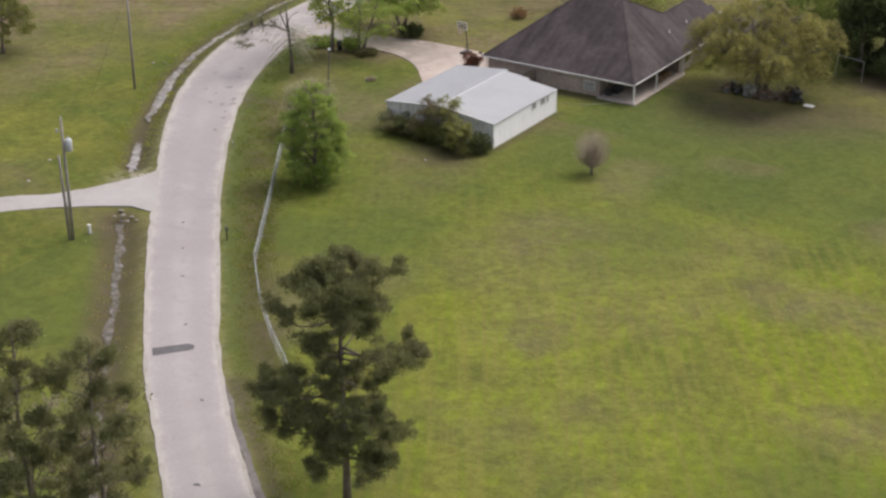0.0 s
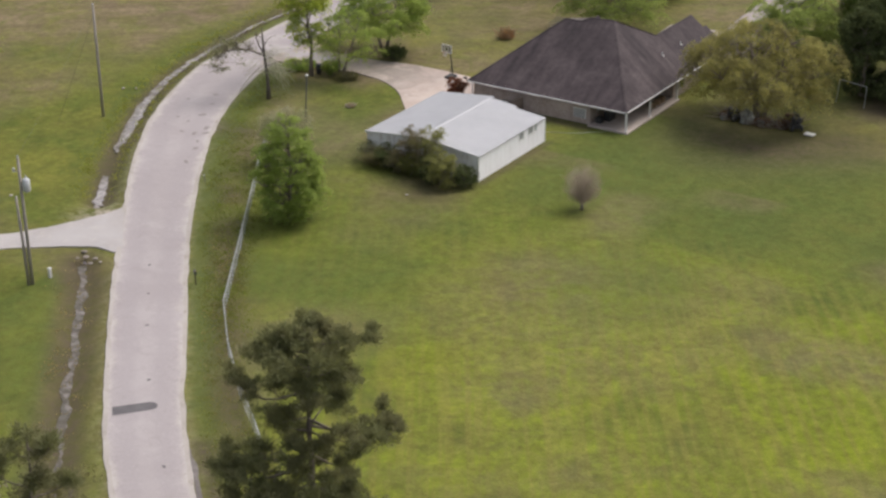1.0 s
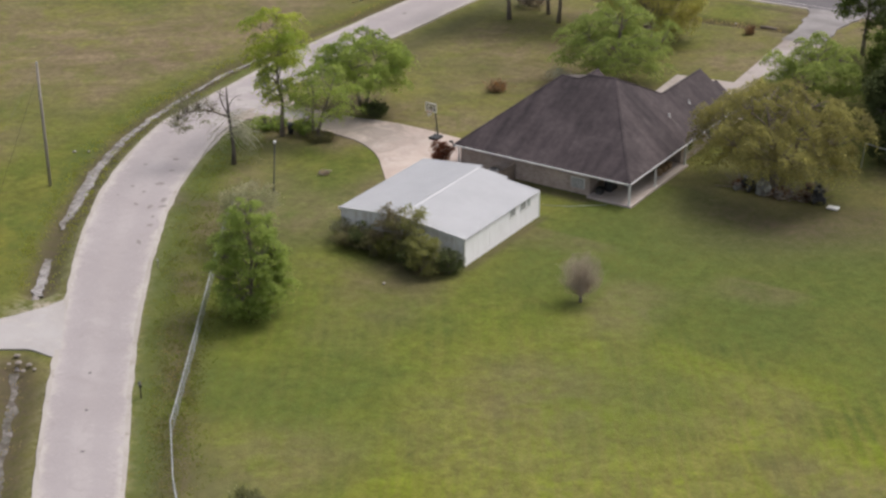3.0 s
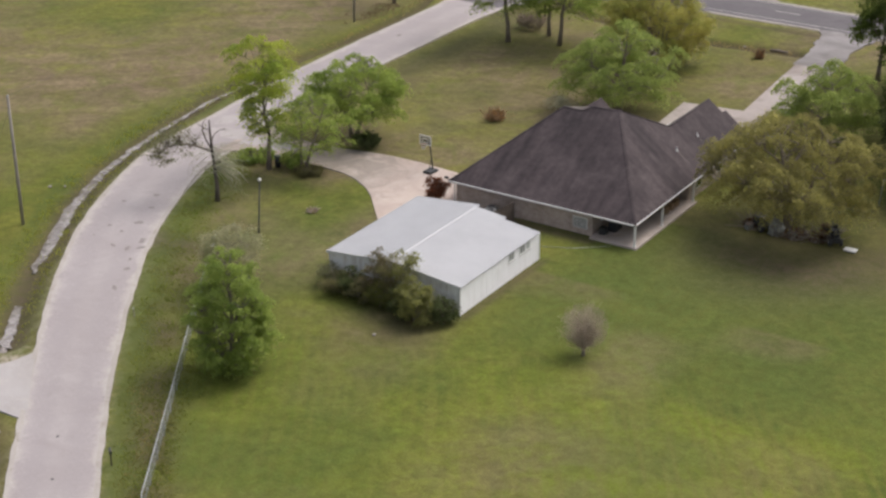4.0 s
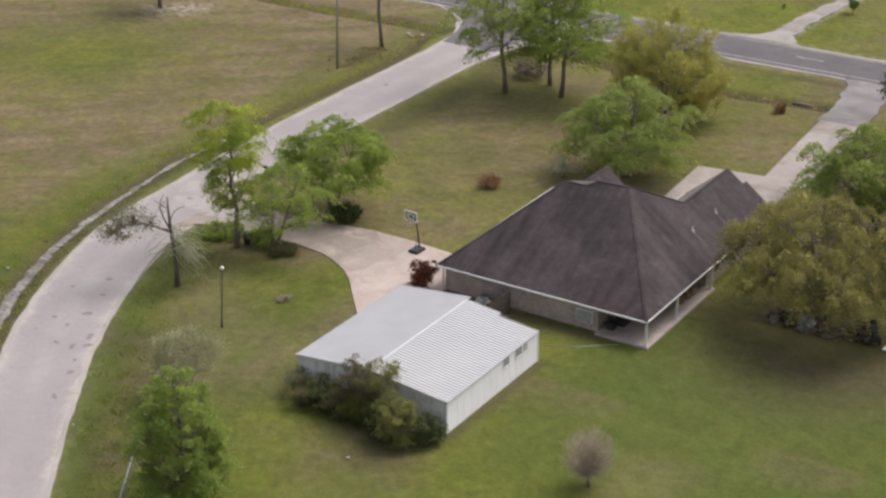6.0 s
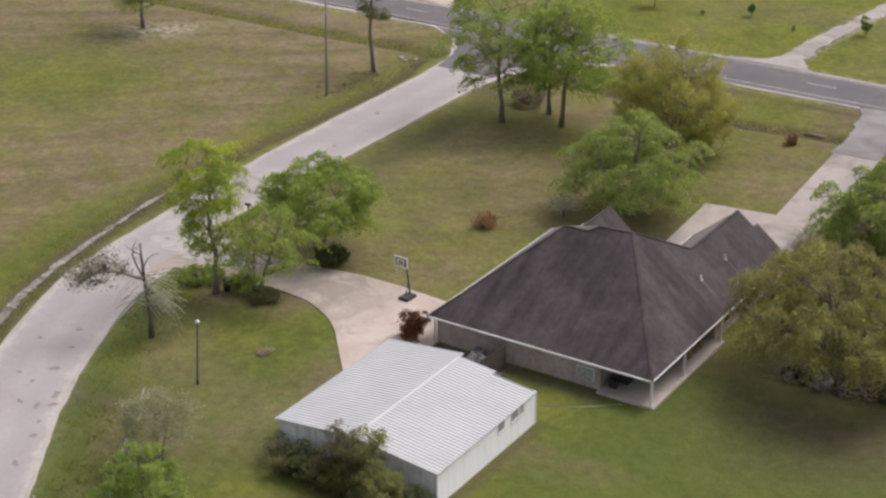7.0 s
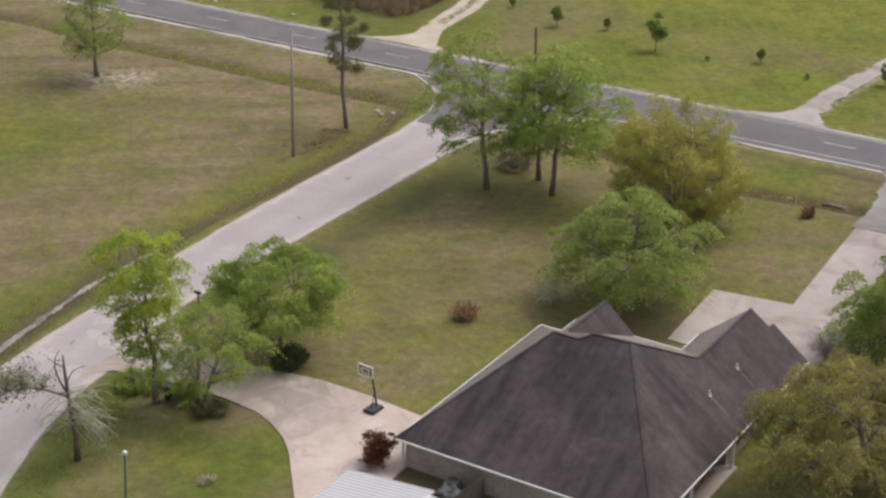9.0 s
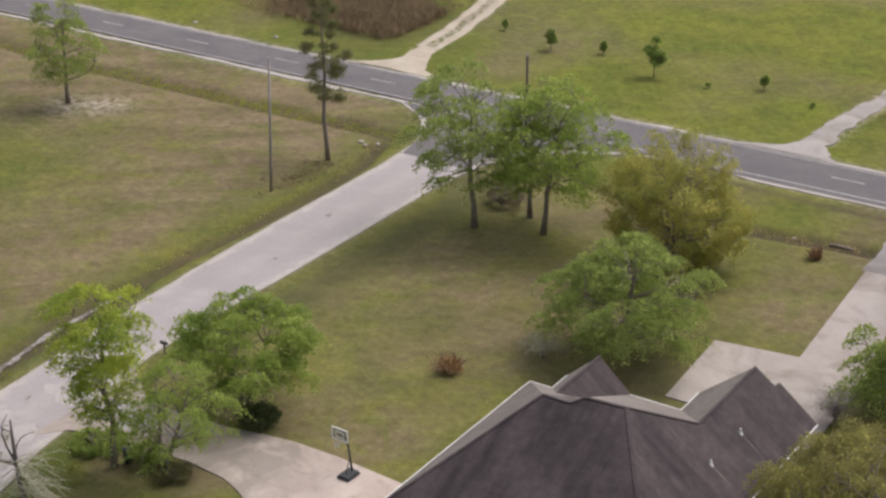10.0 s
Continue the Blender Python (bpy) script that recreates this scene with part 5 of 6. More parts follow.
canopy("oak_tree", (-35.6, -2.1, 0), "slender oak tree with yellow-green spring leaves", LEAF_YELLOW, [(2.8, 0.9), (4.6, 1.9), (6.6, 2.0), (7.5, 2.9), (9.4, 3.2), (11.2, 2.5), (12.4, 0.7)], 17, 0.20, 100, 0.72, 20000, 0.085, 1, 0.25, (-0.4, -0.3), flat=0.5, droop=0.4, hollow=0.2, lobes=0.2, limbs=14, thin=1.6)
canopy("oak_tree", (-32.8, -0.8, 0), "small open oak tree with fresh green leaves", LEAF_SPRING, [(1.7, 2.2), (2.8, 3.6), (4.6, 3.8), (6.2, 2.6), (7.5, 0.8)], 18, 0.20, 75, 0.7, 11500, 0.080, 2, 0.2, (1.1, 0.8), flat=0.5, droop=0.5, hollow=0.25, lobes=0.22)
canopy("oak_tree", (-33.6, 8.2, 0), "round green oak tree over a dark bush", LEAF_SPRING, [(2.2, 2.4), (2.9, 4.0), (4.2, 4.6), (5.7, 4.0), (7.0, 2.3), (7.8, 0.6)], 19, 0.27, 140, 0.76, 34000, 0.086, 2, 0.2, (0.6, 0.4), flat=0.65, droop=0.25, hollow=0.42, limbs=14, upright=0.25, lobes=0.12)
canopy("pear_tree", (-14.5, -32.7, 0), "dense upright pear tree with fresh green leaves", LEAF_PEAR, [(0.4, 1.9), (1.6, 2.7), (3.6, 3.0), (5.8, 2.6), (7.8, 1.6), (9.2, 0.5)], 20, 0.20, 270, 0.50, 48000, 0.075, 1, 0.08, flat=0.8, droop=0.2, hollow=0.3, limbs=18, upright=0.35, lobes=0.10)
canopy("oak_tree", (4.0, 31.0, 0), "green oak tree beside the parking pad", LEAF_OAK, [(1.2, 4.0), (2.4, 5.1), (4.2, 4.7), (6.0, 3.0), (7.2, 0.8)], 21, 0.26, 120, 0.9, 33000, 0.095, 1, 0.2, flat=0.55, droop=0.4, hollow=0.4)
# bearings: 38 points along the road's far side, 128 away over the field
NEAR_BOUGHS = [(15.7, 58, 1.2), (15.6, 238, 1.4), (15.4, 308, 1.3), (14.9, 30, 2.2), (14.8, 200, 2.4), (14.6, 128, 2.3), (14.3, 330, 2.4), (13.9, 44, 3.6), (13.7, 226, 3.2), (13.3, 268, 3.0), (13.0, 8, 3.0), (12.6, 212, 4.2), (12.3, 100, 3.0), (12.0, 308, 2.6), (11.6, 180, 2.6), (10.7, 30, 4.9), (10.3, 55, 4.3), (9.9, 0, 3.8), (10.0, 190, 2.4), (9.2, 280, 2.6), (8.3, 216, 4.6), (7.7, 236, 5.3), (7.3, 318, 3.0), (7.0, 206, 4.6), (6.6, 262, 3.8), (6.2, 228, 4.6), (6.0, 310, 3.2), (5.6, 90, 3.2), (4.9, 28, 4.0), (4.5, 352, 3.6), (4.1, 290, 3.0), (3.6, 328, 3.3), (3.0, 18, 3.0), (2.8, 258, 2.6)]
bough_pine("pine_tree", (18.11, -72.27, 0), 16.2, "tall dark pine tree with crooked open limbs", 31, NEAR_BOUGHS + random_boughs(30, 15.0, 0.2, 18, 3.0), 0.24, tuft=0.66)
bough_pine("pine_tree", (-55.2, 46.0, 0), 15.5, "slim pine tree beside the highway ditch", 33, random_boughs(33, 15.5, 0.36, 20, 2.1), 0.2, tuft=0.36)


canopy("oak_tree", (-85.5, 44.6, 0), "thin grey-green oak tree on a bare sandy patch", LEAF_OAK, [(2.4, 1.8), (4.0, 3.4), (6.5, 3.8), (9.0, 2.6), (10.8, 0.6)], 22, 0.22, 70, 0.85, 15000, 0.085, 1, 0.22, flat=0.6, droop=0.4, hollow=0.25, lobes=0.2)
broadleaf("cedar_tree", (-65.77, -21.59, 0), 7.8, 3.3, 0.4, LEAF_BUSH, "rounded green cedar tree standing in open grass", 0.2, 5500, 0.16, 23, clump=0.8, gap=0.05)
for k, (x, y, h, r) in enumerate(((14.73, -88.99, 17.2, 2.5), (11.23, -90.8, 18.2, 2.6), (12.3, -94.62, 19.4, 2.4))):
    bough_pine("pine_tree", (x, y, 0), h, "tall dark pine tree in a roadside group", 35 + k, random_boughs(35 + k, h, 0.3, 22, r), 0.2, group="roadside pines", tuft=0.55)
for k, (x, y, h, r, s) in enumerate(((12.2, 30.5, 11.0, 3.4, 41), (15.0, 21.8, 9.0, 2.6, 50), (16.2, 25.5, 11.5, 3.6, 42), (18.8, 31.5, 12.5, 3.8, 43), (11.0, 38.5, 10.5, 3.0, 44), (22.0, 25.0, 11.5, 3.8, 45), (2.4, 49.2, 10.8, 2.7, 46), (8.5, 47.0, 11.5, 3.4, 47), (14.5, 44.0, 12.0, 3.8, 48), (25.5, 31.0, 12.0, 3.8, 49))):
    broadleaf("wood_tree", (x, y, 0), h, r, 1.6, LEAF_DARK if k % 3 else LEAF_WOOD, "dark crowded tree at the edge of the woods", 0.24, 6500, 0.18, s, 1, "edge of the woods", clump=0.95, gap=0.12)


broadleaf("scrub_tree", (10.4, -84.8, 0), 12.6, 2.3, 4.0, LEAF_THICKET, "thin brown half-leafless tree beside the pines", 0.14, 2600, 0.13, 38, clump=0.8, gap=0.3, bark=DEADWOOD)
broadleaf("scrub_tree", (7.6, -87.6, 0), 12.5, 2.2, 3.0, LEAF_TWIG, "thin brown half-leafless tree beside the pines", 0.12, 1800, 0.12, 39, clump=0.8, gap=0.3, bark=DEADWOOD)


def shrub(place, height, radius, leaves, label, seed, count=2600, leaf=0.13, stems=4, name="shrub", group="", base=0.12, clump=0.42, gap=0.1, trunk=0.06, fill=0.55, bark=None, rise=1.0):
    return broadleaf(name, place, height, radius, base, leaves, label, trunk, count, leaf, seed, stems, group, fill, clump, 1.0, gap, bark=bark, twigs=3, rise=rise)


def bush(place, label, leaves, height, radius, seed, count=9000, leaf=0.06, pads=34, stems=5, group="", sparse=0.3, upright=0.5, bark=None):
    """A bush of several stems that spread from the ground."""
    shape = [(0.12 * height, 0.72 * radius), (0.4 * height, radius), (0.72 * height, 0.78 * radius), (0.97 * height, 0.25 * radius)]
    return canopy("shrub", place, label, leaves, shape, seed, 0.07, pads, 0.30 * radius + 0.10, count, leaf, stems, 0.1, flat=0.9, droop=0.2, hollow=sparse, lobes=0.22, limbs=3 * stems, group=group, bark=bark, category="shrub", upright=upright, tilt=0.1)


# bushes grown up against the shed
SHED_BUSHES = (
    (-16.9, -18.4, 1.8, 0.9, LEAF_WITHER, "withered grey-brown bush against the shed wall", 2200),
    (-15.5, -18.9, 1.3, 1.15, LEAF_THICKET, "low brown tangled bush against the shed wall", 5000),
    (-14.2, -18.8, 2.2, 1.1, LEAF_DARK, "dark overgrown bush against the shed wall", 11000),
    (-12.7, -19.3, 1.6, 1.2, LEAF_THICKET, "low brown tangled bush against the shed wall", 5500),
    (-11.4, -19.3, 1.9, 1.2, LEAF_BUSH, "mottled olive bush against the shed wall", 8000),
    (-12.3, -18.5, 4.4, 1.0, LEAF_GREY, "tall thin grey budding bush over the shed eave", 3600),
    (-11.0, -18.6, 4.2, 1.0, LEAF_THICKET, "tall thin brownish bush over the shed eave", 3600),
    (-9.4, -18.7, 4.9, 1.35, LEAF_SHRUB, "tall light olive bush reaching over the shed roof", 6000),
    (-8.9, -19.6, 2.3, 1.2, LEAF_DARK, "dark overgrown bush against the shed wall", 7000),
    (-7.6, -20.3, 3.3, 1.25, LEAF_SHRUB, "pointed leafy olive-green bush before the shed", 13000),
    (-5.9, -19.0, 1.9, 0.95, LEAF_DARK, "dark round bush at the shed corner", 8000),
)
for k, (x, y, h, r, leaves, label, count) in enumerate(SHED_BUSHES):
    bush((x, y, 0), label, leaves, h, r, 51 + k, int(count * (0.85 if h > 3.5 else 0.6)), 0.062, 30, group="bushes at the shed", bark=DEADWOOD)


def twig_ball(place, height, radius, label, seed, count=420, wood=None, buds_n=2600):
    """A leafless shrub: fine forking twigs that fan out of one short stem into an egg shape."""
    rnd = np.random.RandomState(seed)
    ball = thing("shrub", place, label, "shrub")
    part("stem", Geo().tube([(0, 0, -0.1), (0.02, 0, 0.35), (0, 0.02, 0.75)], [0.15, 0.12, 0.09], 8), DEADWOOD, ball, "", True)
    twigs = Geo()
    for k in range(count):
        w = Vector(rnd.randn(3)).normalized()
        far = 0.70 + 0.32 * rnd.rand()
        tip = Vector((w.x * radius * far, w.y * radius * far, height * 0.56 + w.z * height * 0.44 * far))
        a = Vector((rnd.randn() * 0.14, rnd.randn() * 0.14, 0.4 + 1.1 * rnd.rand()))
        run = curve_limb(twigs, a, tip, 0.016, 0.006, rnd, 0.06, 3, 4)
        for _ in range(3):
            p = run[2 + rnd.randint(3)]
            twigs.bar(p, p + Vector(rnd.randn(3)) * 0.22 + Vector((0, 0, 0.1)), 0.005, 3)
    w = rnd.randn(buds_n, 3)
    w /= np.linalg.norm(w, axis=1, keepdims=True)
    w *= rnd.rand(buds_n, 1) ** 0.45
    buds = w * (radius, radius, height * 0.43) + (0, 0, height * 0.56)
    part("bud_haze", leaf_mesh("bud_haze", buds, 0.05, LEAF_TWIG, rnd, 0.0, 0.3), LEAF_TWIG, ball, "dry brown buds")
    tagged(part("twig_tangle", twigs, wood or BARE_TWIG, ball, "fine bare twigs"), kind="stuff")


# undergrowth at the woods' edge
for k, (x, y, h, r) in enumerate(((15.5, 21.5, 2.4, 2.0), (19.0, 20.5, 2.8, 2.4), (22.5, 20.0, 2.6, 2.4), (13.2, 25.0, 2.6, 1.8), (18.0, 24.0, 3.0, 2.4), (10.5, 33.0, 2.2, 1.8))):
    shrub((x, y, 0), h, r, LEAF_DARK, "dark tangled undergrowth below the trees", 140 + k, 2600, 0.15, 4, group="undergrowth")
# other shrubs
twig_ball((5.1, -17.8, 0), 4.0, 1.75, "ball of bare grey-brown twigs on a short stem", 58)
bush((-18.75, -0.5, 0), "dark red-leaved bush at the house corner", LEAF_RED, 2.1, 1.0, 59, 6500, 0.06, 36)
shrub((-31.1, 6.5, 0), 1.35, 1.35, LEAF_DARK, "low dark rounded bush under the oak", 60, 2600)
shrub((-34.0, -0.6, 0), 1.3, 1.1, LEAF_SPRING, "low bright green bush under the small oak", 61, 1500)
shrub((-31.9, -1.1, 0), 0.4, 1.3, LEAF_THICKET, "low brownish bed of plants round a tree foot", 62, 900)
shrub((-38.2, -0.9, 0), 0.45, 1.7, LEAF_SPRING, "low bright green weeds at the drive mouth", 63, 1800)
shrub((-36.6, 46.2, 0), 1.5, 1.6, LEAF_TWIG, "low pinkish-brown leafless bush under the oak grove", 64, 1600, gap=0.2)
twig_ball((-20.6, 24.6, 0), 1.5, 1.8, "low pale leafless bush beside the house", 65, 130, PALE_TWIG, 60)
twig_ball((-0.2, 26.6, 0), 2.9, 1.7, "bare purplish-grey shrub beside the parking pad", 66, 190, PURPLE_TWIG, 150)
broadleaf("plum_tree", (-22.9, -22.6, 0), 5.2, 2.3, 0.8, LEAF_PALE, "small grey tree with pale opening buds", 0.12, 4200, 0.10, 67, 3, clump=0.7, gap=0.2, bark=DEADWOOD)
for k, (x, y, h, r) in enumerate(((-40.9, 82.0, 4.1, 1.1), (-54.1, 84.1, 2.3, 0.62), (-48.7, 85.8, 1.3, 0.36), (-30.0, 84.4, 1.5, 0.4), (-34.9, 82.0, 0.5, 0.2), (-24.0, 82.1, 0.4, 0.2), (-61.8, 87.6, 1.2, 0.32), (-16.5, 84.08, 2.5, 0.6))):
    canopy("sapling_tree", (x, y, 0), "young green sapling planted in the mown field", LEAF_SAPLING, [(0.22 * h, 0.5 * r), (0.42 * h, r), (0.68 * h, 0.9 * r), (0.98 * h, 0.2 * r)], 70 + k, 0.02 + 0.01 * h, 22, 0.32 * r + 0.03, int(700 + 900 * h), 0.045 + 0.008 * h, 1, 0.12, flat=0.9, droop=0.2, hollow=0.2, limbs=6, upright=0.4, group="young saplings")


# ---- broken tree at the road ----
def make_snag():
    rnd = np.random.RandomState(81)
    snag = thing("dead_tree", (-34.9, -10.1, 0), "storm-broken grey tree with a limb hanging over the road", "tree")
    wood = Geo()
    trunk = [(0, 0, -0.1), (0.06, 0.0, 1.4), (-0.1, 0.05, 3.0), (-0.3, 0.1, 4.6), (-0.55, 0.25, 6.0), (-0.6, 0.3, 7.1)]
    wood.tube(trunk, [0.25, 0.18, 0.16, 0.135, 0.10, 0.05], 8)
    tips = []
    for a, b, r in (((-0.3, 0.1, 4.5), (-1.5, 0.9, 6.9), 0.08), ((-0.4, 0.15, 5.0), (0.6, 0.9, 6.4), 0.05), ((-1.0, 0.6, 6.0), (-2.0, 0.3, 6.6), 0.035), ((-0.1, 0.05, 3.4), (1.1, 0.4, 4.0), 0.05)):
        curve_limb(wood, a, b, r, r * 0.3, rnd)
    part("trunk", wood, SNAG_BARK, snag, "", True)
    limb = Geo()
    run = curve_limb(limb, (-0.3, 0.1, 4.4), (-4.2, -2.3, 4.1), 0.11, 0.04, rnd, 0.04)
    curve_limb(limb, (-0.2, 0.0, 3.6), (-1.9, -2.2, 1.0), 0.045, 0.015, rnd, 0.0)
    for k in range(110):
        s = run[1 + rnd.randint(4)]
        tip = s + Vector((-0.7 * rnd.rand() + 0.1, rnd.randn() * 0.6, 1.5 * rnd.rand() - 0.3)) * 1.2
        curve_limb(limb, s, tip, 0.025, 0.008, rnd, 0.05, 4, 2)
        tips.append(tip)
    part("hanging_limb", limb, DEADWOOD, snag, "torn limb with withered twigs", True)
    veil = Geo()
    for k in range(80):
        a = Vector((-0.1 + 0.5 * rnd.rand(), 0.1 + 0.3 * rnd.randn(), 2.6 + 2.4 * rnd.rand()))
        out = -1 if k % 4 == 0 else 1
        b = a + Vector((out * (0.5 + 2.2 * rnd.rand()), out * (0.1 + 1.5 * rnd.rand()), 0.3 - 2.9 * rnd.rand()))
        run_v = curve_limb(veil, a, b, 0.026, 0.008, rnd, 0.10, 4, 4)
        for _ in range(3):
            p = run_v[2 + rnd.randint(3)]
            veil.bar(p, p + Vector((rnd.randn() * 0.35, rnd.randn() * 0.35, -0.5 * rnd.rand())), 0.009, 3)
    part("twig_veil", veil, PALE_TWIG, snag, "pale drooping twigs", True)
    cloud = np.concatenate([np.array(p) + rnd.randn(15, 3) * 0.28 for p in tips])
    part("withered_leaves", leaf_mesh("withered_leaves", cloud, 0.08, LEAF_WITHER, rnd), LEAF_WITHER, snag)
    debris = thing("fallen_branch", (-45.6, -5.6, 0.07), "withered leafy branch lying on the road", "branch")
    g = Geo()
    ends = []
    for k in range(9):
        b = Vector((rnd.randn() * 1.2, rnd.randn() * 0.9, 0.05 + 0.2 * rnd.rand()))
        curve_limb(g, (0, 0, 0.05), b, 0.03, 0.01, rnd, 0.1, 4, 3)
        ends.append(b)
    part("twigs", g, DEADWOOD, debris)
    part("leaves", leaf_mesh("leaves", np.concatenate([np.array(p) + rnd.randn(40, 3) * (0.3, 0.3, 0.07) for p in ends]), 0.08, LEAF_WITHER, rnd), LEAF_WITHER, debris)


make_snag()


# ---- poles and lines ----
def utility_pole(place, height, label, can=False, wood=None, lean=(0.04, 0)):
    pole = thing("utility_pole", place, label, "utility pole", "utility poles")
    part("shaft", Geo().tube([(0, 0, -0.3), (lean[0] / 2, lean[1] / 2, height * 0.5), (*lean, height)], [0.145, 0.125, 0.10], 10), wood or POLE_WOOD, pole, "", True)
    pin = part("insulator", Geo().tube([(*lean, height - 0.02), (*lean, height + 0.12), (*lean, height + 0.2)], [0.05, 0.08, 0.04], 8), STEEL, pole)
    if can:
        t = part("transformer", Geo().tube([(0.42, 0.2, height - 2.7), (0.42, 0.2, height - 2.65), (0.42, 0.2, height - 1.75), (0.42, 0.2, height - 1.62)], [0.24, 0.29, 0.29, 0.16], 14), CAN_GREY, pole, "pale grey transformer can", True)
        part("bracket", Geo().box(0.08, 0.02, height - 2.3, 0.3, 0.14, height - 2.1), STEEL, t)
        part("bushing", Geo().tube([(0.42, 0.2, height - 1.62), (0.42, 0.2, height - 1.4)], [0.06, 0.04], 8), CAN_GREY, t)
        part("cutout", Geo().box(-0.65, -0.05, height - 1.25, -0.5, 0.05, height - 0.95), CAN_GREY, pole)
        part("arm", Geo().box(-0.6, -0.03, height - 1.15, 0.0, 0.03, height - 1.08), POLE_WOOD, pole)
    return pole


ROUGH_GRAVEL = road_material("loose gravel", (0.33, 0.30, 0.295), (0.40, 0.365, 0.36), (0.20, 0.175, 0.165), 1.3)
CAN_GREY = plain("pale grey enamel", (0.55, 0.56, 0.58), (0.48, 0.49, 0.51), 3.0, 0.4)
utility_pole((-23.9, -53.2, 0), 10.5, "weathered wooden utility pole with a pale transformer can", True)
utility_pole((-45.5, -22.6, 0), 11.2, "weathered wooden utility pole beside the wet ditch")
utility_pole((-54.9, 37.7, 0), 11.7, "weathered wooden utility pole in dry grass", lean=(0.29, 0.22))
utility_pole((-36.6, 49.2, 0), 12.0, "dark wooden utility pole behind the oak grove", wood=FENCE_WOOD)
stub = thing("utility_pole", (-24.05, -53.45, 0), "short pale pole leaning beside the utility pole", "utility pole", "utility poles")
part("shaft", Geo().tube([(0, 0, -0.3), (-0.15, 0.05, 3.5), (-0.35, 0.1, 7.3)], [0.13, 0.115, 0.09], 9), POLE_WOOD, stub, "", True)


def span(name, a, b, sag, r, label):
    a, b = Vector(a), Vector(b)
    pts = [a.lerp(b, t) - Vector((0, 0, 4 * sag * t * (1 - t))) for t in (k / 24 for k in range(25))]
    line = thing(name, (0, 0, 0), label, "cable", "overhead lines")
    part("strand", Geo().tube(pts, [r] * 25, 4), DARK, line)


span("power_line", (-23.9, -53.2, 10.6), (-45.5, -22.6, 11.3), 0.5, 0.008, "thin dark overhead line between utility poles")
span("power_line", (-45.5, -22.6, 11.3), (-54.9, 37.7, 11.8), 0.8, 0.008, "thin dark overhead line between utility poles")
span("guy_wire", (-45.5, -22.6, 10.2), (-47.5, -26.8, 0.0), 0.0, 0.012, "steel guy wire anchoring the utility pole")

pedestal = thing("utility_pedestal", (-23.6, -51.6, 0), "short white plastic utility pedestal in the grass", "utility box")
part("body", bevelled(0.24, 0.24, 0.7, 0.03, (0, 0, -0.05)), WHITE, pedestal)
part("cap", bevelled(0.28, 0.28, 0.14, 0.03, (0, 0, 0.65)), WHITE, pedestal)

lamp = thing("lamp_post", (-27.55, -13.6, 0), "slim black garden lamp post with a white globe", "lamp post")
part("post", Geo().tube([(0, 0, -0.2), (0, 0, 0.3), (0, 0, 0.35), (0.23, 0.18, 4.55)], [0.09, 0.09, 0.062, 0.055], 10), DARK, lamp, "", True)
part("collar", Geo().tube([(0.23, 0.18, 4.5), (0.23, 0.18, 4.6)], [0.05, 0.11], 10), DARK, lamp)
bm = bmesh.new()
bmesh.ops.create_icosphere(bm, subdivisions=2, radius=0.15, matrix=Matrix.Translation((0.23, 0.18, 4.72)))
part("globe", bm, WHITE, lamp, "white globe")


# ---- basketball hoop ----
def make_hoop():
    hoop = thing("basketball_hoop", (-22.7, 4.7, 0.055), "portable basketball hoop with a clear backboard on a black base", "basketball hoop", turn=-2)
    part("base", bevelled(0.95, 1.25, 0.22, 0.08, (0, 0, 0)), DARK, hoop, "black plastic base")
    part("pole", Geo().tube([(0, 0.35, 0.15), (0, 0.12, 1.6), (0.0, -0.1, 2.85)], [0.07, 0.06, 0.055], 8), DARK, hoop, "", True)
    part("brace", Geo().bar((0, -0.3, 0.2), (0, 0.16, 1.3), 0.03, 6), DARK, hoop)
    part("arm", Geo().bar((0.12, -0.08, 2.7), (0.12, -0.68, 3.35), 0.03, 6), DARK, hoop)
    part("arm", Geo().bar((-0.12, -0.08, 2.7), (-0.12, -0.68, 3.35), 0.03, 6), DARK, hoop)
    part("arm", Geo().bar((0.0, -0.05, 2.8), (0.0, -0.68, 3.1), 0.03, 6), DARK, hoop)
    board = part("backboard", bevelled(1.14, 0.04, 0.76, 0.01, (0, -0.72, 2.9)), BOARD, hoop, "pale acrylic backboard")
    for x0, x1, z0, z1 in ((-0.58, 0.58, 2.86, 2.92), (-0.58, 0.58, 3.64, 3.70), (-0.60, -0.54, 2.9, 3.66), (0.54, 0.60, 2.9, 3.66)):
        part("frame", Geo().box(x0, -0.76, z0, x1, -0.70, z1), WHITE, board)
    for x0, x1, z0, z1 in ((-0.30, 0.30, 3.42, 3.46), (-0.30, 0.30, 3.05, 3.09), (-0.30, -0.26, 3.09, 3.42), (0.26, 0.30, 3.09, 3.42)):
        part("target_line", Geo().box(x0, -0.765, z0, x1, -0.745, z1), WHITE, board)
    ring = Geo().tube([(0.23 * math.cos(k * math.pi / 8), -1.02 + 0.23 * math.sin(k * math.pi / 8), 2.98) for k in range(17)], [0.012] * 17, 5)
    rim = part("rim", ring, RIM, hoop, "orange steel rim")
    net = Geo()
    for k in range(12):
        a = k * math.pi / 6
        for s in (1, -1):
            net.bar((0.22 * math.cos(a), -1.02 + 0.22 * math.sin(a), 2.97), (0.13 * math.cos(a + s * 0.5), -1.02 + 0.13 * math.sin(a + s * 0.5), 2.55), 0.008, 3)
    part("net", net, WHITE, rim)
    for x in (-0.38, 0.38):
        part("wheel", Geo().bar((x - 0.04, 0.6, 0.09), (x + 0.04, 0.6, 0.09), 0.09, 12), WHITE, hoop)


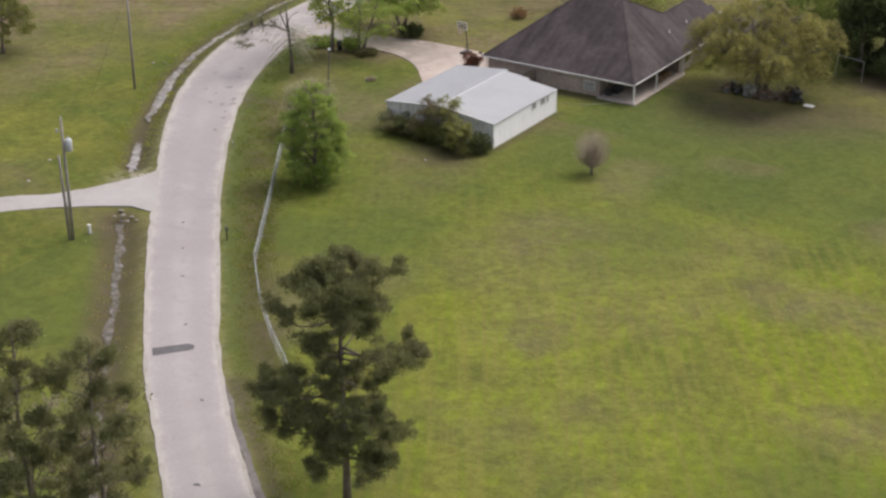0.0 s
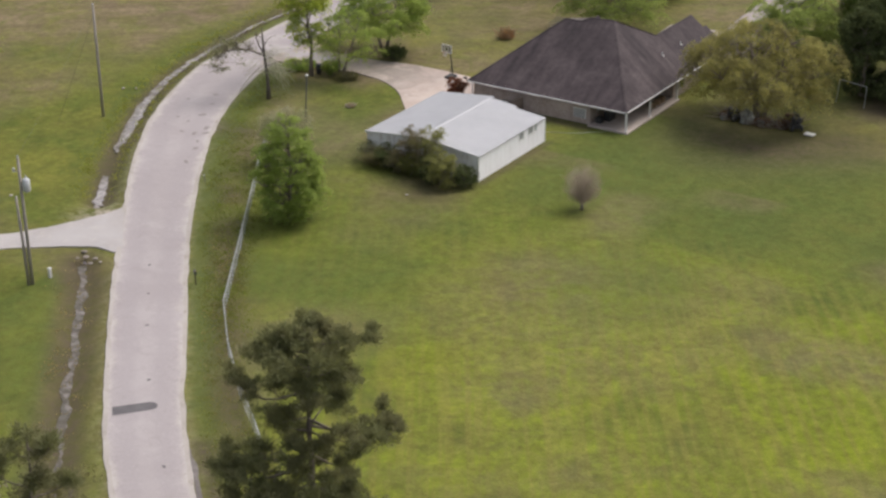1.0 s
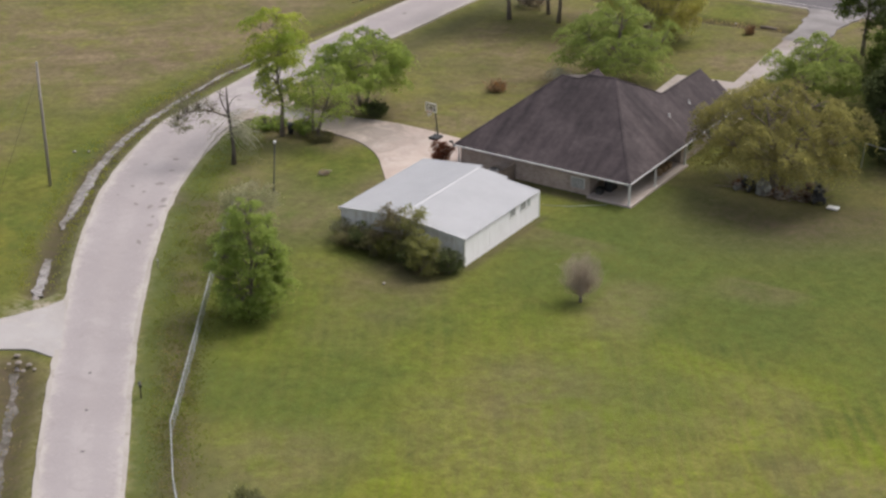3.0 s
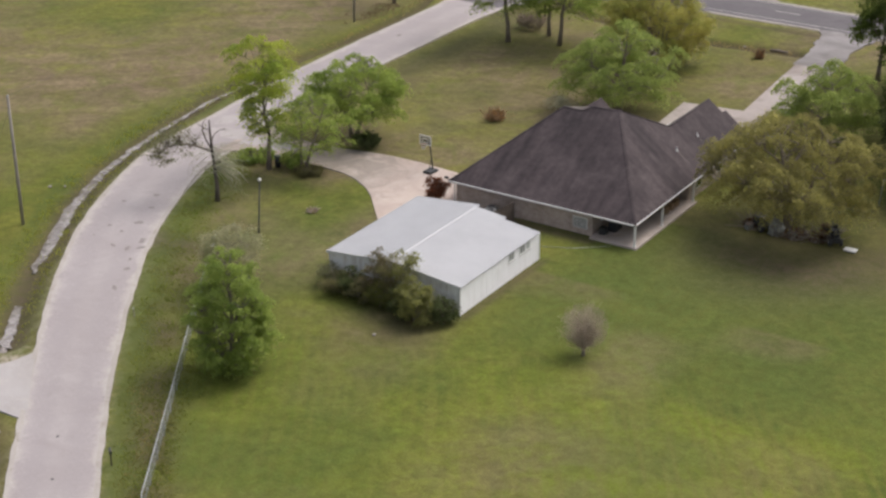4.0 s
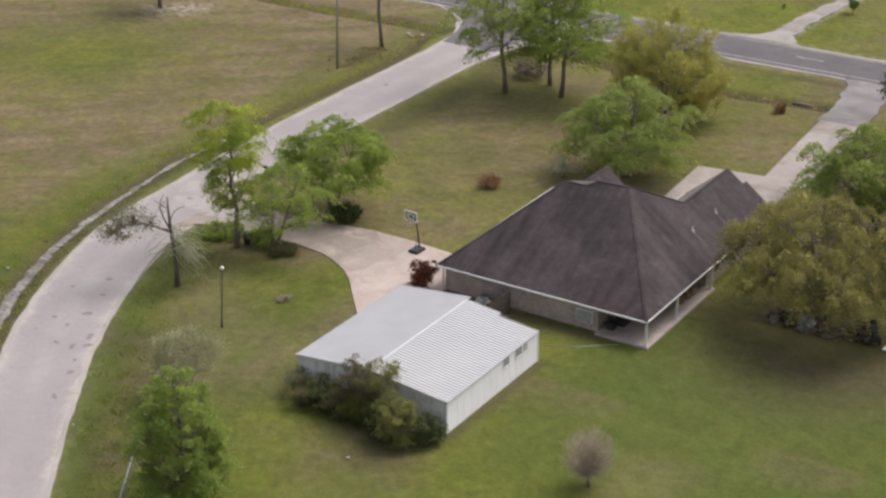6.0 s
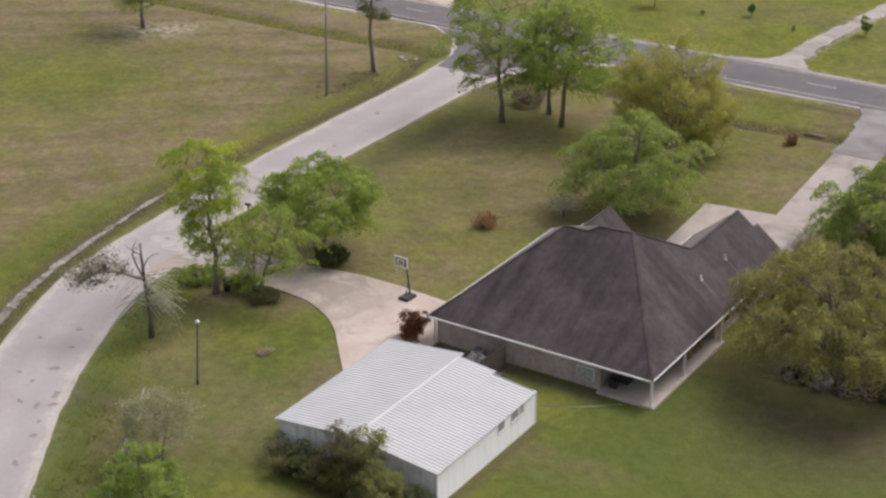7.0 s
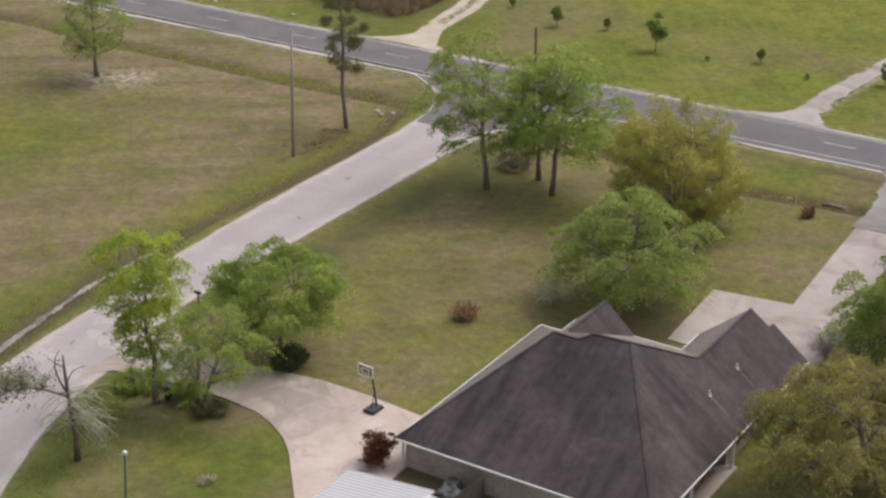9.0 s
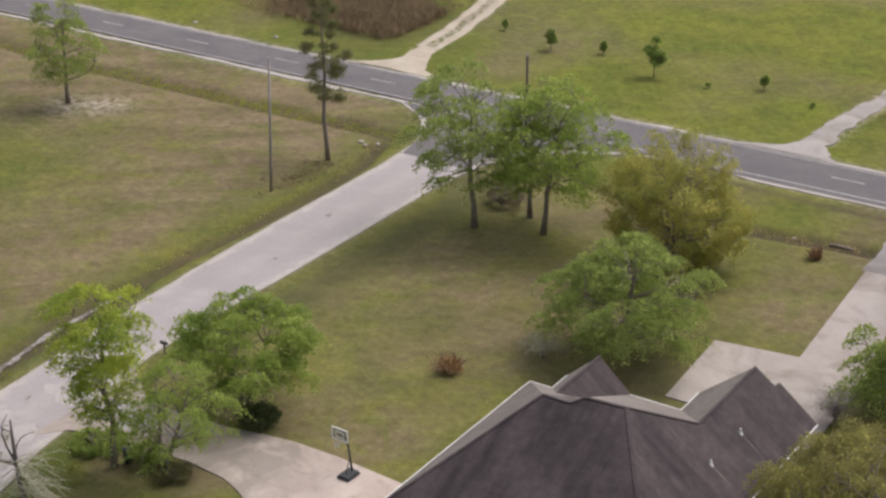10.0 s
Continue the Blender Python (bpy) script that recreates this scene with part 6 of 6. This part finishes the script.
BOARD = plain("clear acrylic", (0.24, 0.24, 0.235), (0.30, 0.30, 0.29), 2.0, 0.15)
RIM = plain("orange paint", (0.45, 0.13, 0.04), (0.38, 0.10, 0.035), 3.0, 0.5)
BOARD.node_tree.nodes["Principled BSDF"].inputs["Alpha"].default_value = 0.35
make_hoop()


# ---- roadside things ----
def mailbox(place, turn, label):
    box = thing("mailbox", place, label, "mailbox", "mailboxes", turn)
    part("post", bevelled(0.10, 0.10, 1.0, 0.01, (0, 0, -0.1)), FENCE_WOOD, box)
    g = Geo()
    prof = [(-0.09, 0.0), (0.09, 0.0), (0.09, 0.14), (0.06, 0.20), (0.0, 0.225), (-0.06, 0.20), (-0.09, 0.14)]
    g.add([(x, y, 0.92 + z) for y in (-0.28, 0.28) for x, z in prof], [tuple(range(7))[::-1], tuple(range(7, 14))] + [(k, (k + 1) % 7, 7 + (k + 1) % 7, 7 + k) for k in range(7)])
    part("box", g, DARK, box, "black metal letter box")
    part("flag", Geo().box(0.09, -0.1, 1.0, 0.10, -0.06, 1.25), RIM, box)


mailbox((-13.1, -46.5, 0), 50, "black mailbox on a dark wooden post by the road")
mailbox((-42.6, 10.4, 0), 90, "black mailbox on a short post beside the road")
marker = thing("marker_post", (-26.0, -30.3, -0.05), "short roadside post among weeds", "post")
part("post", Geo().bar((0, 0, -0.1), (0, 0, 0.75), 0.04, 6), POLE_WOOD, marker)
part("reflector", Geo().box(-0.06, -0.05, 0.62, 0.06, -0.03, 0.78), WHITE, marker)


def blotch(name, place, w, d, turn, material, label, seed, lift):
    """A thin irregular patch on the road."""
    rnd = np.random.RandomState(seed)
    n = 18
    rim = [(math.cos(2 * math.pi * k / n) * w / 2 * (0.75 + 0.5 * rnd.rand()), math.sin(2 * math.pi * k / n) * d / 2 * (0.75 + 0.5 * rnd.rand())) for k in range(n)]
    g = Geo().add([(x, y, 0.004) for x, y in rim] + [(x * 1.04, y * 1.04, -0.01) for x, y in rim], [tuple(range(n))] + [(k, n + k, n + (k + 1) % n, (k + 1) % n) for k in range(n)])
    ob = new(name, g.mesh(name, material))
    ob.matrix_basis = pose(place[0], place[1], lift, 0, 0, turn)
    return tagged(ob, label, "road patch", "road patches", "structure")


def road_lift(x, y):
    mid = [((a + c) / 2, (b + d) / 2) for (a, b), (c, d) in zip(ROAD_WEST, ROAD_EAST)]
    k = min(1.0, float(reach(np.array([x]), np.array([y]), mid)[0]) / 3.1)
    return 0.02 + 0.05 * (1 - k * k) + 0.006


tar = Geo().add([(-5.35, -64.05, 0), (-4.55, -64.85, 0), (-2.95, -63.0, 0), (-2.72, -62.55, 0), (-2.95, -62.15, 0), (-3.4, -62.05, 0), (-3.7, -62.2, 0)], [(0, 1, 2, 3, 4, 5, 6)])
tar_ob = new("road_tar_patch", tar.mesh("road_tar_patch", PATCH))
tar_ob.location.z = 0.078
tagged(tar_ob, "dark tar patch across the pale road", "road patch", "road patches", "structure")
blotch("road_spot", (9.3, -76.0), 0.5, 0.3, 20, PATCH, "small dark tar spot on the pale road", 1, road_lift(9.3, -76.0))
for k, (x, y) in enumerate(((-15.0, -49.8), (-11.5, -53.8), (-5.8, -59.9), (-18.4, -45.9), (2.6, -67.8))):
    blotch("road_spot", (x, y), 0.26 + 0.05 * k % 0.12, 0.2, 40 * k, PATCH, "small dark pit in the pale road", 3 + k, road_lift(x, y))
rs = np.random.RandomState(5)
for k, (x, y) in enumerate(((-34.7, -19.8), (-34.6, -21.7), (-33.8, -21.0), (-33.0, -23.1), (-36.0, -21.9), (-34.5, -20.2), (-44.0, -6.0), (-45.0, -7.2), (-38.5, -14.5), (-37.3, -17.4), (-43.0, -1.5), (-46.2, 1.0), (-45.2, 3.2), (-44.5, 6.2), (-47.0, 9.0), (-32.0, -24.6), (-30.5, -27.6), (-40.0, -12.2), (-46.0, 27.0), (-47.5, 36.0))):
    blotch("road_pothole", (x, y), 0.35 + 0.5 * rs.rand(), 0.25 + 0.25 * rs.rand(), 180 * rs.rand(), POTHOLE, "shallow grey pothole in the pale road", 20 + k, road_lift(x, y))
POTS_EXTRA = [(-36.9 + rs.randn() * 1.6, -17.0 + rs.randn() * 3.0) for _ in range(16)]
for k, (x, y) in enumerate(POTS_EXTRA):
    if road_lift(x, y) > 0.045:
        blotch("road_pothole", (x, y), 0.2 + 0.3 * rs.rand(), 0.15 + 0.2 * rs.rand(), 180 * rs.rand(), POTHOLE, "shallow grey pothole in the pale road", 60 + k, road_lift(x, y))


for k, (x, y, w, dd) in enumerate(((-44.0, 3.0, 4.2, 2.4), (-40.6, 2.6, 3.4, 2.0), (-46.6, 5.4, 3.0, 2.0), (-43.2, -2.6, 3.0, 1.6), (-46.4, -1.6, 2.6, 1.8), (-37.8, 2.6, 3.0, 1.8), (-45.0, 9.0, 3.2, 1.8))):
    blotch("road_gravel_patch", (x, y), w, dd, 40 * k, ROUGH_GRAVEL, "patch of loose mottled gravel on the road", 130 + k, max(0.062, road_lift(x, y)) + 0.002)


# ---- fence ----
def make_fence():
    fence = thing("fence", (0, 0, 0), "low galvanised chain-link fence along the verge", "fence")
    wire = Geo()
    for (ax, ay), (bx, by) in zip(FENCE_LINE, FENCE_LINE[1:]):
        a, b = Vector((ax, ay, 0)), Vector((bx, by, 0))
        far = (b - a).length
        part("top_rail", Geo().bar(a + Vector((0, 0, 1.2)), b + Vector((0, 0, 1.2)), 0.035, 6), STEEL, fence, "galvanised top rail")
        n = max(1, round(far / 3.0))
        for k in range(n):
            p = a.lerp(b, k / n)
            post = part("post", Geo().bar(p + Vector((0, 0, -0.3)), p + Vector((0, 0, 1.27)), 0.035, 6), STEEL, fence)
        way = (b - a).normalized()
        count = int(far / 0.28)
        for k in range(count):
            s = a + way * (k * 0.28)
            for d in (0.9, -0.9):
                q = s + way * d
                if 0 <= (q - a).dot(way) <= far:
                    wire.bar(s + Vector((0, 0, 0.05)), q + Vector((0, 0, 1.18)), 0.0055, 3)
    tagged(part("mesh", wire, STEEL, fence, "diamond wire mesh"), kind="stuff")


make_fence()

gate = thing("wood_fence", (-11.2, -3.2, 0), "dark weathered board fence between shed and house", "fence", turn=84)
for k in range(15):
    part("board", bevelled(0.165, 0.025, 1.86 + 0.03 * ((k * 7) % 3), 0.006, (0.1 + 0.175 * k, 0, -0.05)), FENCE_WOOD, gate)
for z in (0.4, 1.4):
    part("rail", Geo().box(0.0, 0.015, z, 2.7, 0.06, z + 0.09), FENCE_WOOD, gate)
for x in (0.05, 2.68):
    part("post", bevelled(0.1, 0.1, 1.9, 0.01, (x, 0.07, -0.1)), FENCE_WOOD, gate)

ac = thing("air_conditioner", (-13.0, -0.75, 0), "grey air-conditioning unit with a round fan grille", "air conditioner")
part("body", bevelled(0.85, 0.85, 0.9, 0.05, (0, 0, 0.0)), AC_GREY, ac)
fan = part("fan_grille", Geo().tube([(0, 0, 0.9), (0, 0, 0.97)], [0.40, 0.36], 18), AC_GREY, ac, "round fan guard")
part("fan_opening", Geo().tube([(0, 0, 0.965), (0, 0, 0.978)], [0.34, 0.34], 18), DARK, fan)
tank = thing("black_tarp", (-12.0, -2.55, 0), "dark tarpaulin over stored goods behind the shed", "tarp")
bm = bmesh.new()
bmesh.ops.create_grid(bm, x_segments=14, y_segments=12, size=1.0)
for v in bm.verts:
    edge = max(abs(v.co.x), abs(v.co.y))
    v.co.z = 1.45 - 1.42 * max(0, edge - 0.78) / 0.22 + 0.16 * noise.noise(v.co * 2.5)
    v.co.y *= 0.8
part("cloth", bm, DARK, tank)
rack = thing("lumber_stack", (-10.3, -3.95, 0), "dark weathered boards stacked on trestles behind the shed", "lumber")
for x in (-0.75, 0.75):
    part("trestle", bevelled(0.12, 0.55, 1.5, 0.01, (x, 0, -0.05)), FENCE_WOOD, rack)
for k in range(7):
    part("board", Geo().box(-1.15 + 0.05 * (k % 3), -0.28 + 0.19 * (k % 3), 1.452 + 0.07 * (k // 3), 1.1 + 0.06 * (k % 4), -0.11 + 0.19 * (k % 3), 1.516 + 0.07 * (k // 3)), FENCE_WOOD, rack)

flood = thing("flood_light", (-17.62, -0.28, 2.2), "black flood lamp at the roof corner", "lamp")
part("bracket", Geo().bar((0, 0, -0.15), (0, 0, 0.15), 0.03, 6), DARK, flood)
part("head", Geo().tube([(-0.35, 0.05, 0.12), (-0.1, 0.0, 0.18), (0.12, -0.04, 0.22)], [0.09, 0.13, 0.06], 8), DARK, flood)

for x, y, w, d, h, lab in ((-2.9, 2.2, 0.7, 1.2, 0.8, "dark covered grill on the porch"), (-3.3, 0.95, 0.6, 0.6, 0.5, "dark plastic tub on the porch")):
    b = thing("porch_box", (x, y, 0.12), lab, "grill" if "grill" in lab else "tub")
    part("body", bevelled(w, d, h, 0.06), DARK, b)
    part("lid", bevelled(w * 1.05, d * 1.05, 0.08, 0.03, (0, 0, h)), DARK, b)
for y in (7.4, 8.4, 9.3):
    b = thing("storage_box", (-0.9, y, 0.12), "brown cardboard storage box on the porch", "box", "porch boxes")
    part("body", bevelled(0.5, 0.55, 0.55, 0.02), CARD, b)
    part("flap", Geo().box(-0.24, -0.26, 0.551, 0.24, 0.0, 0.565), CARD, b)


hose = thing("garden_hose", (0, 0, 0), "pale garden hose lying across the grass to the porch", "hose")
part("tube", Geo().tube([(-6.87, -3.75, 0.0), (-4.12, -2.56, 0.02), (-1.76, -0.65, 0.03)], [0.016] * 3, 6), STEEL, hose, "", True)


# ---- under the big oak ----
def wheel(g, c, r, w, way):
    c, way = Vector(c), Vector(way).normalized()
    g.tube([c - way * w, c - way * w * 0.6, c + way * w * 0.6, c + way * w], [r * 0.86, r, r, r * 0.86], 14)


def scrap_cart(place, turn, label, cover):
    cart = thing("garden_tractor", place, label, "tractor", "scrap under the oak", turn)
    part("body", bevelled(0.75, 1.5, 0.42, 0.08, (0, 0, 0.28)), DARK, cart)
    part("hood", bevelled(0.6, 0.75, 0.32, 0.08, (0, 0.45, 0.68)), cover, cart)
    part("seat", bevelled(0.45, 0.42, 0.36, 0.08, (0, -0.35, 0.68)), DARK, cart)
    part("steering_wheel", Geo().tube([(0, 0.0, 0.7), (0, -0.05, 1.1), (0, -0.06, 1.12)], [0.02, 0.02, 0.17], 10), DARK, cart)
    for x in (-0.45, 0.45):
        for y, r in ((-0.5, 0.30), (0.62, 0.21)):
            g = Geo()
            wheel(g, (x, y, r), r, 0.11, (1, 0, 0))
            t = part("tyre", g, DARK, cart, "", True)
            g = Geo()
            wheel(g, (x * 1.02, y, r), r * 0.5, 0.115, (1, 0, 0))
            part("rim", g, STEEL, t)


scrap_cart((7.1, 8.9, 0), 60, "rusty dark garden tractor parked under the oak", DARK)
scrap_cart((12.4, 10.7, 0), 100, "dark garden tractor with a worn hood under the oak", RUST)
scrap_cart((13.2, 9.4, 0), 30, "dark garden tractor parked under the oak", DARK)
heap = thing("tarp_heap", (8.5, 8.6, 0), "dirty grey crumpled tarpaulin over a heap under the oak", "tarp")
bm = bmesh.new()
bmesh.ops.create_icosphere(bm, subdivisions=3, radius=1.0)
for v in bm.verts:
    k = 1 + 0.5 * noise.noise(v.co * 2.2) + 0.25 * noise.noise(v.co * 5)
    v.co = Vector((v.co.x * 0.62 * k, v.co.y * 0.5 * k, max(-0.05, v.co.z * 1.05 * k + 0.3)))
part("cloth", bm, OLD_TARP, heap)
for k, (x, y, s) in enumerate(((9.9, 8.7, 0.5), (10.9, 9.4, 0.4), (6.2, 8.4, 0.42), (11.3, 8.9, 0.3))):
    b = thing("scrap_crate", (x, y, 0), "weathered crate of scrap under the oak", "crate", "scrap under the oak", 35 * k)
    part("body", bevelled(s * 1.5, s, s, 0.03), RUST if k % 2 else OLD_TARP, b)
    part("lid", bevelled(s * 1.55, s * 1.05, 0.05, 0.01, (0.03, 0.02, s)), FENCE_WOOD, b)
white_slab = thing("white_board", (14.8, 8.8, 0), "flat white board lying on the grass", "board")
part("sheet", bevelled(1.0, 0.7, 0.09, 0.02, (0, 0, 0.0)), WHITE, white_slab)
frame_ = thing("goal_frame", (13.5, 18.9, 0), "bare grey pipe goal frame at the woods' edge", "goal")
for a, b in (((0, 0, -0.1), (0.2, 0, 2.3)), ((3.0, -0.4, -0.1), (3.1, -0.4, 2.15)), ((0.2, 0, 2.3), (3.1, -0.4, 2.15))):
    part("post" if a[2] < 0 else "crossbar", Geo().bar(a, b, 0.045, 8), STEEL, frame_)


# ---- heaps, stumps, stones ----
def brush_pile(place, r, h, label, seed, leaves, count=900):
    rnd = np.random.RandomState(seed)
    pile = thing("brush_pile", place, label, "brush pile", "brush piles")
    g = Geo()
    for _ in range(110):
        turn, out = rnd.rand() * 2 * math.pi, r * rnd.rand() ** 0.5
        a = Vector((math.cos(turn) * out, math.sin(turn) * out, 0.02 + 0.5 * h * rnd.rand() * (1 - out / r)))
        b = a + Vector((rnd.randn() * 0.5 * r, rnd.randn() * 0.5 * r, h * (0.15 + 0.55 * rnd.rand())))
        b.z = min(b.z, h * 1.1)
        g.bar(a, b, 0.014 + 0.022 * rnd.rand(), 4)
    part("stick_tangle", g, RUST_STICK if leaves is LEAF_BROWN else BARE_TWIG if leaves is WEED_DRY else DEADWOOD, pile)
    d = rnd.randn(count, 3)
    d /= np.linalg.norm(d, axis=1, keepdims=True)
    d *= rnd.rand(count, 1) ** 0.5
    p = d * (r * 0.95, r * 0.95, h * 0.75)
    p[:, 2] = np.abs(p[:, 2]) * (1 - 0.35 * np.hypot(d[:, 0], d[:, 1]))
    part("leaves", leaf_mesh("leaves", p, 0.11, leaves, rnd), leaves, pile)


brush_pile((-24.9, 19.4, 0), 0.95, 1.45, "heap of dry rust-brown brush on the lawn", 91, LEAF_BROWN, 330)
brush_pile((6.3, 9.4, 0), 1.1, 0.9, "tangle of dark scrap and branches under the oak", 94, LEAF_RUSTDARK, 500)
brush_pile((9.9, 9.1, 0), 1.2, 1.0, "tangle of dark scrap and branches under the oak", 96, LEAF_RUSTDARK, 500)
brush_pile((12.0, 9.8, 0), 1.3, 1.0, "tangle of dark scrap and branches under the oak", 95, LEAF_RUSTDARK, 600)
brush_pile((-10.7, 49.6, 0), 0.5, 1.3, "small pointed heap of dark brown brush", 92, LEAF_BROWN, 160)
brush_pile((-26.4, -7.8, 0), 0.38, 0.42, "low stump with dry tan shoots", 93, WEED_DRY, 300)
log = thing("log", (-9.7, 52.6, -0.1), "dark log lying beside the ditch", "log")
part("stem", Geo().tube([(-1.0, 0, 0.1), (-0.2, 0.1, 0.16), (0.9, 0.05, 0.14)], [0.16, 0.18, 0.13], 9), BARK, log, "", True)
rnd = np.random.RandomState(7)
for x, y, s in ((-55.2, 51.3, 0.5), (-54.4, 50.8, 0.35), (-53.6, 51.6, 0.4), (-49.4, -15.6, 0.3), (-48.3, -14.9, 0.25), (-36.3, -46.3, 0.35), (-38.4, -41.6, 0.3), (-9.2, -23.2, 0.25), (-83.0, 45.5, 0.5), (-84.2, 43.0, 0.4), (-86.6, 45.8, 0.45), (-92.5, 71.5, 0.5), (-81.5, 72.0, 0.5), (-13.6, 52.4, 0.25), (-23.9, -47.4, 0.45), (-23.0, -47.2, 0.36), (-24.7, -46.7, 0.40), (-22.7, -48.1, 0.34), (-24.3, -47.9, 0.3), (-22.2, -47.5, 0.26)):
    culvert = y < -46.5
    bm = bmesh.new()
    bmesh.ops.create_icosphere(bm, subdivisions=2, radius=s * 0.6)
    for v in bm.verts:
        v.co = v.co * (1 + 0.35 * noise.noise(v.co * 3 + Vector((x, y, 0))))
        v.co.z = v.co.z * (0.3 if culvert else 0.45) + 0.04
    rock = part("stone", bm, RUBBLE if culvert else STONE)
    rock.location = (x, y, -0.04)
    tagged(rock, "flat grey rubble stone at the culvert mouth" if culvert else "pale broken stone lying in the grass", "stone", "scattered stones")
bin_ = thing("trash_bin", (-35.2, -1.3, 0), "black trash bin at the foot of the oak", "bin")
part("body", Geo().tube([(0, 0, 0), (0, 0, 0.95)], [0.26, 0.32], 14), DARK, bin_, "", True)
part("lid", Geo().tube([(0, 0, 0.95), (0, 0, 1.0), (0, 0, 1.06)], [0.35, 0.34, 0.18], 14), DARK, bin_)
for x, y, turn in ((-24.2, -47.2, 40), (-30.6, -39.3, 40)):
    pipe = thing("culvert_pipe", (x, y, -0.86), "grey concrete culvert pipe under the side road", "pipe", "culverts", turn)
    g = Geo()
    n = 12
    ring = [(math.cos(2 * math.pi * k / n), math.sin(2 * math.pi * k / n)) for k in range(n)]
    pts = [(y_, r) for y_, r in ((-0.9, 0.30), (0.9, 0.30), (0.9, 0.26), (-0.9, 0.26))]
    g.add([(c * r, y_, s * r + 0.2) for y_, r in pts for c, s in ring], [(a * n + k, a * n + (k + 1) % n, ((a + 1) % 4) * n + (k + 1) % n, ((a + 1) % 4) * n + k) for a in range(4) for k in range(n)])
    part("barrel", g, POTHOLE, pipe, "", True)


# ---- weeds, tufts and dead scrub ----
def tufts(name, points, height, material, label, seed, blades=9):
    """Upright narrow blades in small tufts."""
    rnd = np.random.RandomState(seed)
    pts = np.repeat(np.asarray(points, float), blades, 0)
    n = len(pts)
    foot = pts + np.c_[rnd.randn(n, 2) * 0.26, np.zeros(n)]
    lean_ = rnd.randn(n, 2) * 0.45
    h = height * (0.5 + 0.9 * rnd.rand(n))
    tip = foot + np.c_[lean_ * h[:, None], h]
    a = rnd.rand(n) * math.pi
    side = np.c_[np.cos(a), np.sin(a), np.zeros(n)] * 0.045
    mid = foot * 0.5 + tip * 0.5
    quad = np.stack([foot - side * 0.5, mid + side, tip, mid - side], 1).reshape(-1, 3)
    me = bpy.data.meshes.new(name)
    me.vertices.add(4 * n), me.loops.add(4 * n), me.polygons.add(n)
    me.vertices.foreach_set("co", quad.astype(np.float32).ravel())
    me.loops.foreach_set("vertex_index", np.arange(4 * n, dtype=np.int32))
    me.polygons.foreach_set("loop_start", np.arange(0, 4 * n, 4, dtype=np.int32))
    me.update(calc_edges=True)
    me.materials.append(material)
    return tagged(new(name, me), label, "weeds", kind="stuff")


def along(line, count, off, spread, seed, z=-0.08):
    rnd = np.random.RandomState(seed)
    pts = resample(line, 200)
    i = rnd.randint(0, 199, count)
    t = rnd.rand(count, 1)
    p = pts[i] * (1 - t) + pts[i + 1] * t
    way = pts[i + 1] - pts[i]
    way /= np.linalg.norm(way, axis=1, keepdims=True)
    p = p + np.c_[way[:, 1], -way[:, 0]] * (off + rnd.randn(count, 1) * spread)
    return np.c_[p, np.full(count, z)]


MIDDLE = [((a + c) / 2, (b + d) / 2) for (a, b), (c, d) in zip(ROAD_WEST, ROAD_EAST)]


def off_road(p):
    return p[reach(p[:, 0], p[:, 1], MIDDLE) > 3.9]


tufts("weeds", off_road(np.concatenate([along(DITCH_WATER, 260, -1.5, 0.5, 1), along(DITCH_WATER, 160, 1.1, 0.25, 2)])), 0.17, WEED_GREEN, "rank green weeds along the wet ditch", 1, 7)
tufts("weeds", off_road(np.concatenate([along(ROAD_EAST[2:15], 1500, 2.6, 1.3, 4), along(FENCE_LINE, 700, -0.2, 0.6, 5)])), 0.14, WEED_RANK, "uneven green weeds on the verge by the fence", 2, 7)
tufts("weeds", off_road(np.concatenate([along(DITCH_SOUTH[:5], 50, 0.0, 1.2, 6, -0.15), along(DITCH_NORTH, 60, -0.5, 0.4, 7, -0.2), along(ROAD_EAST[2:9], 160, 2.8, 0.8, 8), along(DITCH_EAST, 120, 0, 0.4, 9, -0.2)])), 0.14, WEED_DRY, "dry tan weeds in the ditches", 3, 7)
tufts("weeds", along(DITCH_HIGHWAY[1:], 500, 0.2, 0.7, 10, -0.25), 0.16, WEED_GREEN, "rank green weeds along the highway ditch", 4, 7)
rnd = np.random.RandomState(8)
scrub_pts = np.c_[-77 + rnd.randn(2600) * 6.5, 84 + rnd.randn(2600) * 3.5, np.full(2600, -0.05)]
scrub_pts = scrub_pts[(scrub_pts[:, 1] > 77.5) & (scrub_pts[:, 0] < -70)]
tufts("scrub", scrub_pts, 1.0, WEED_BROWN, "thicket of dead brown scrub beyond the highway", 5)

rnd = np.random.RandomState(9)
foot_pts = np.c_[-54.6 + rnd.randn(90) * 0.9, 42.5 + rnd.randn(90) * 2.6, np.full(90, -0.05)]
tufts("scrub", foot_pts, 0.22, WEED_BROWN, "dead brown weeds round the foot of pole and pine", 6, 7)
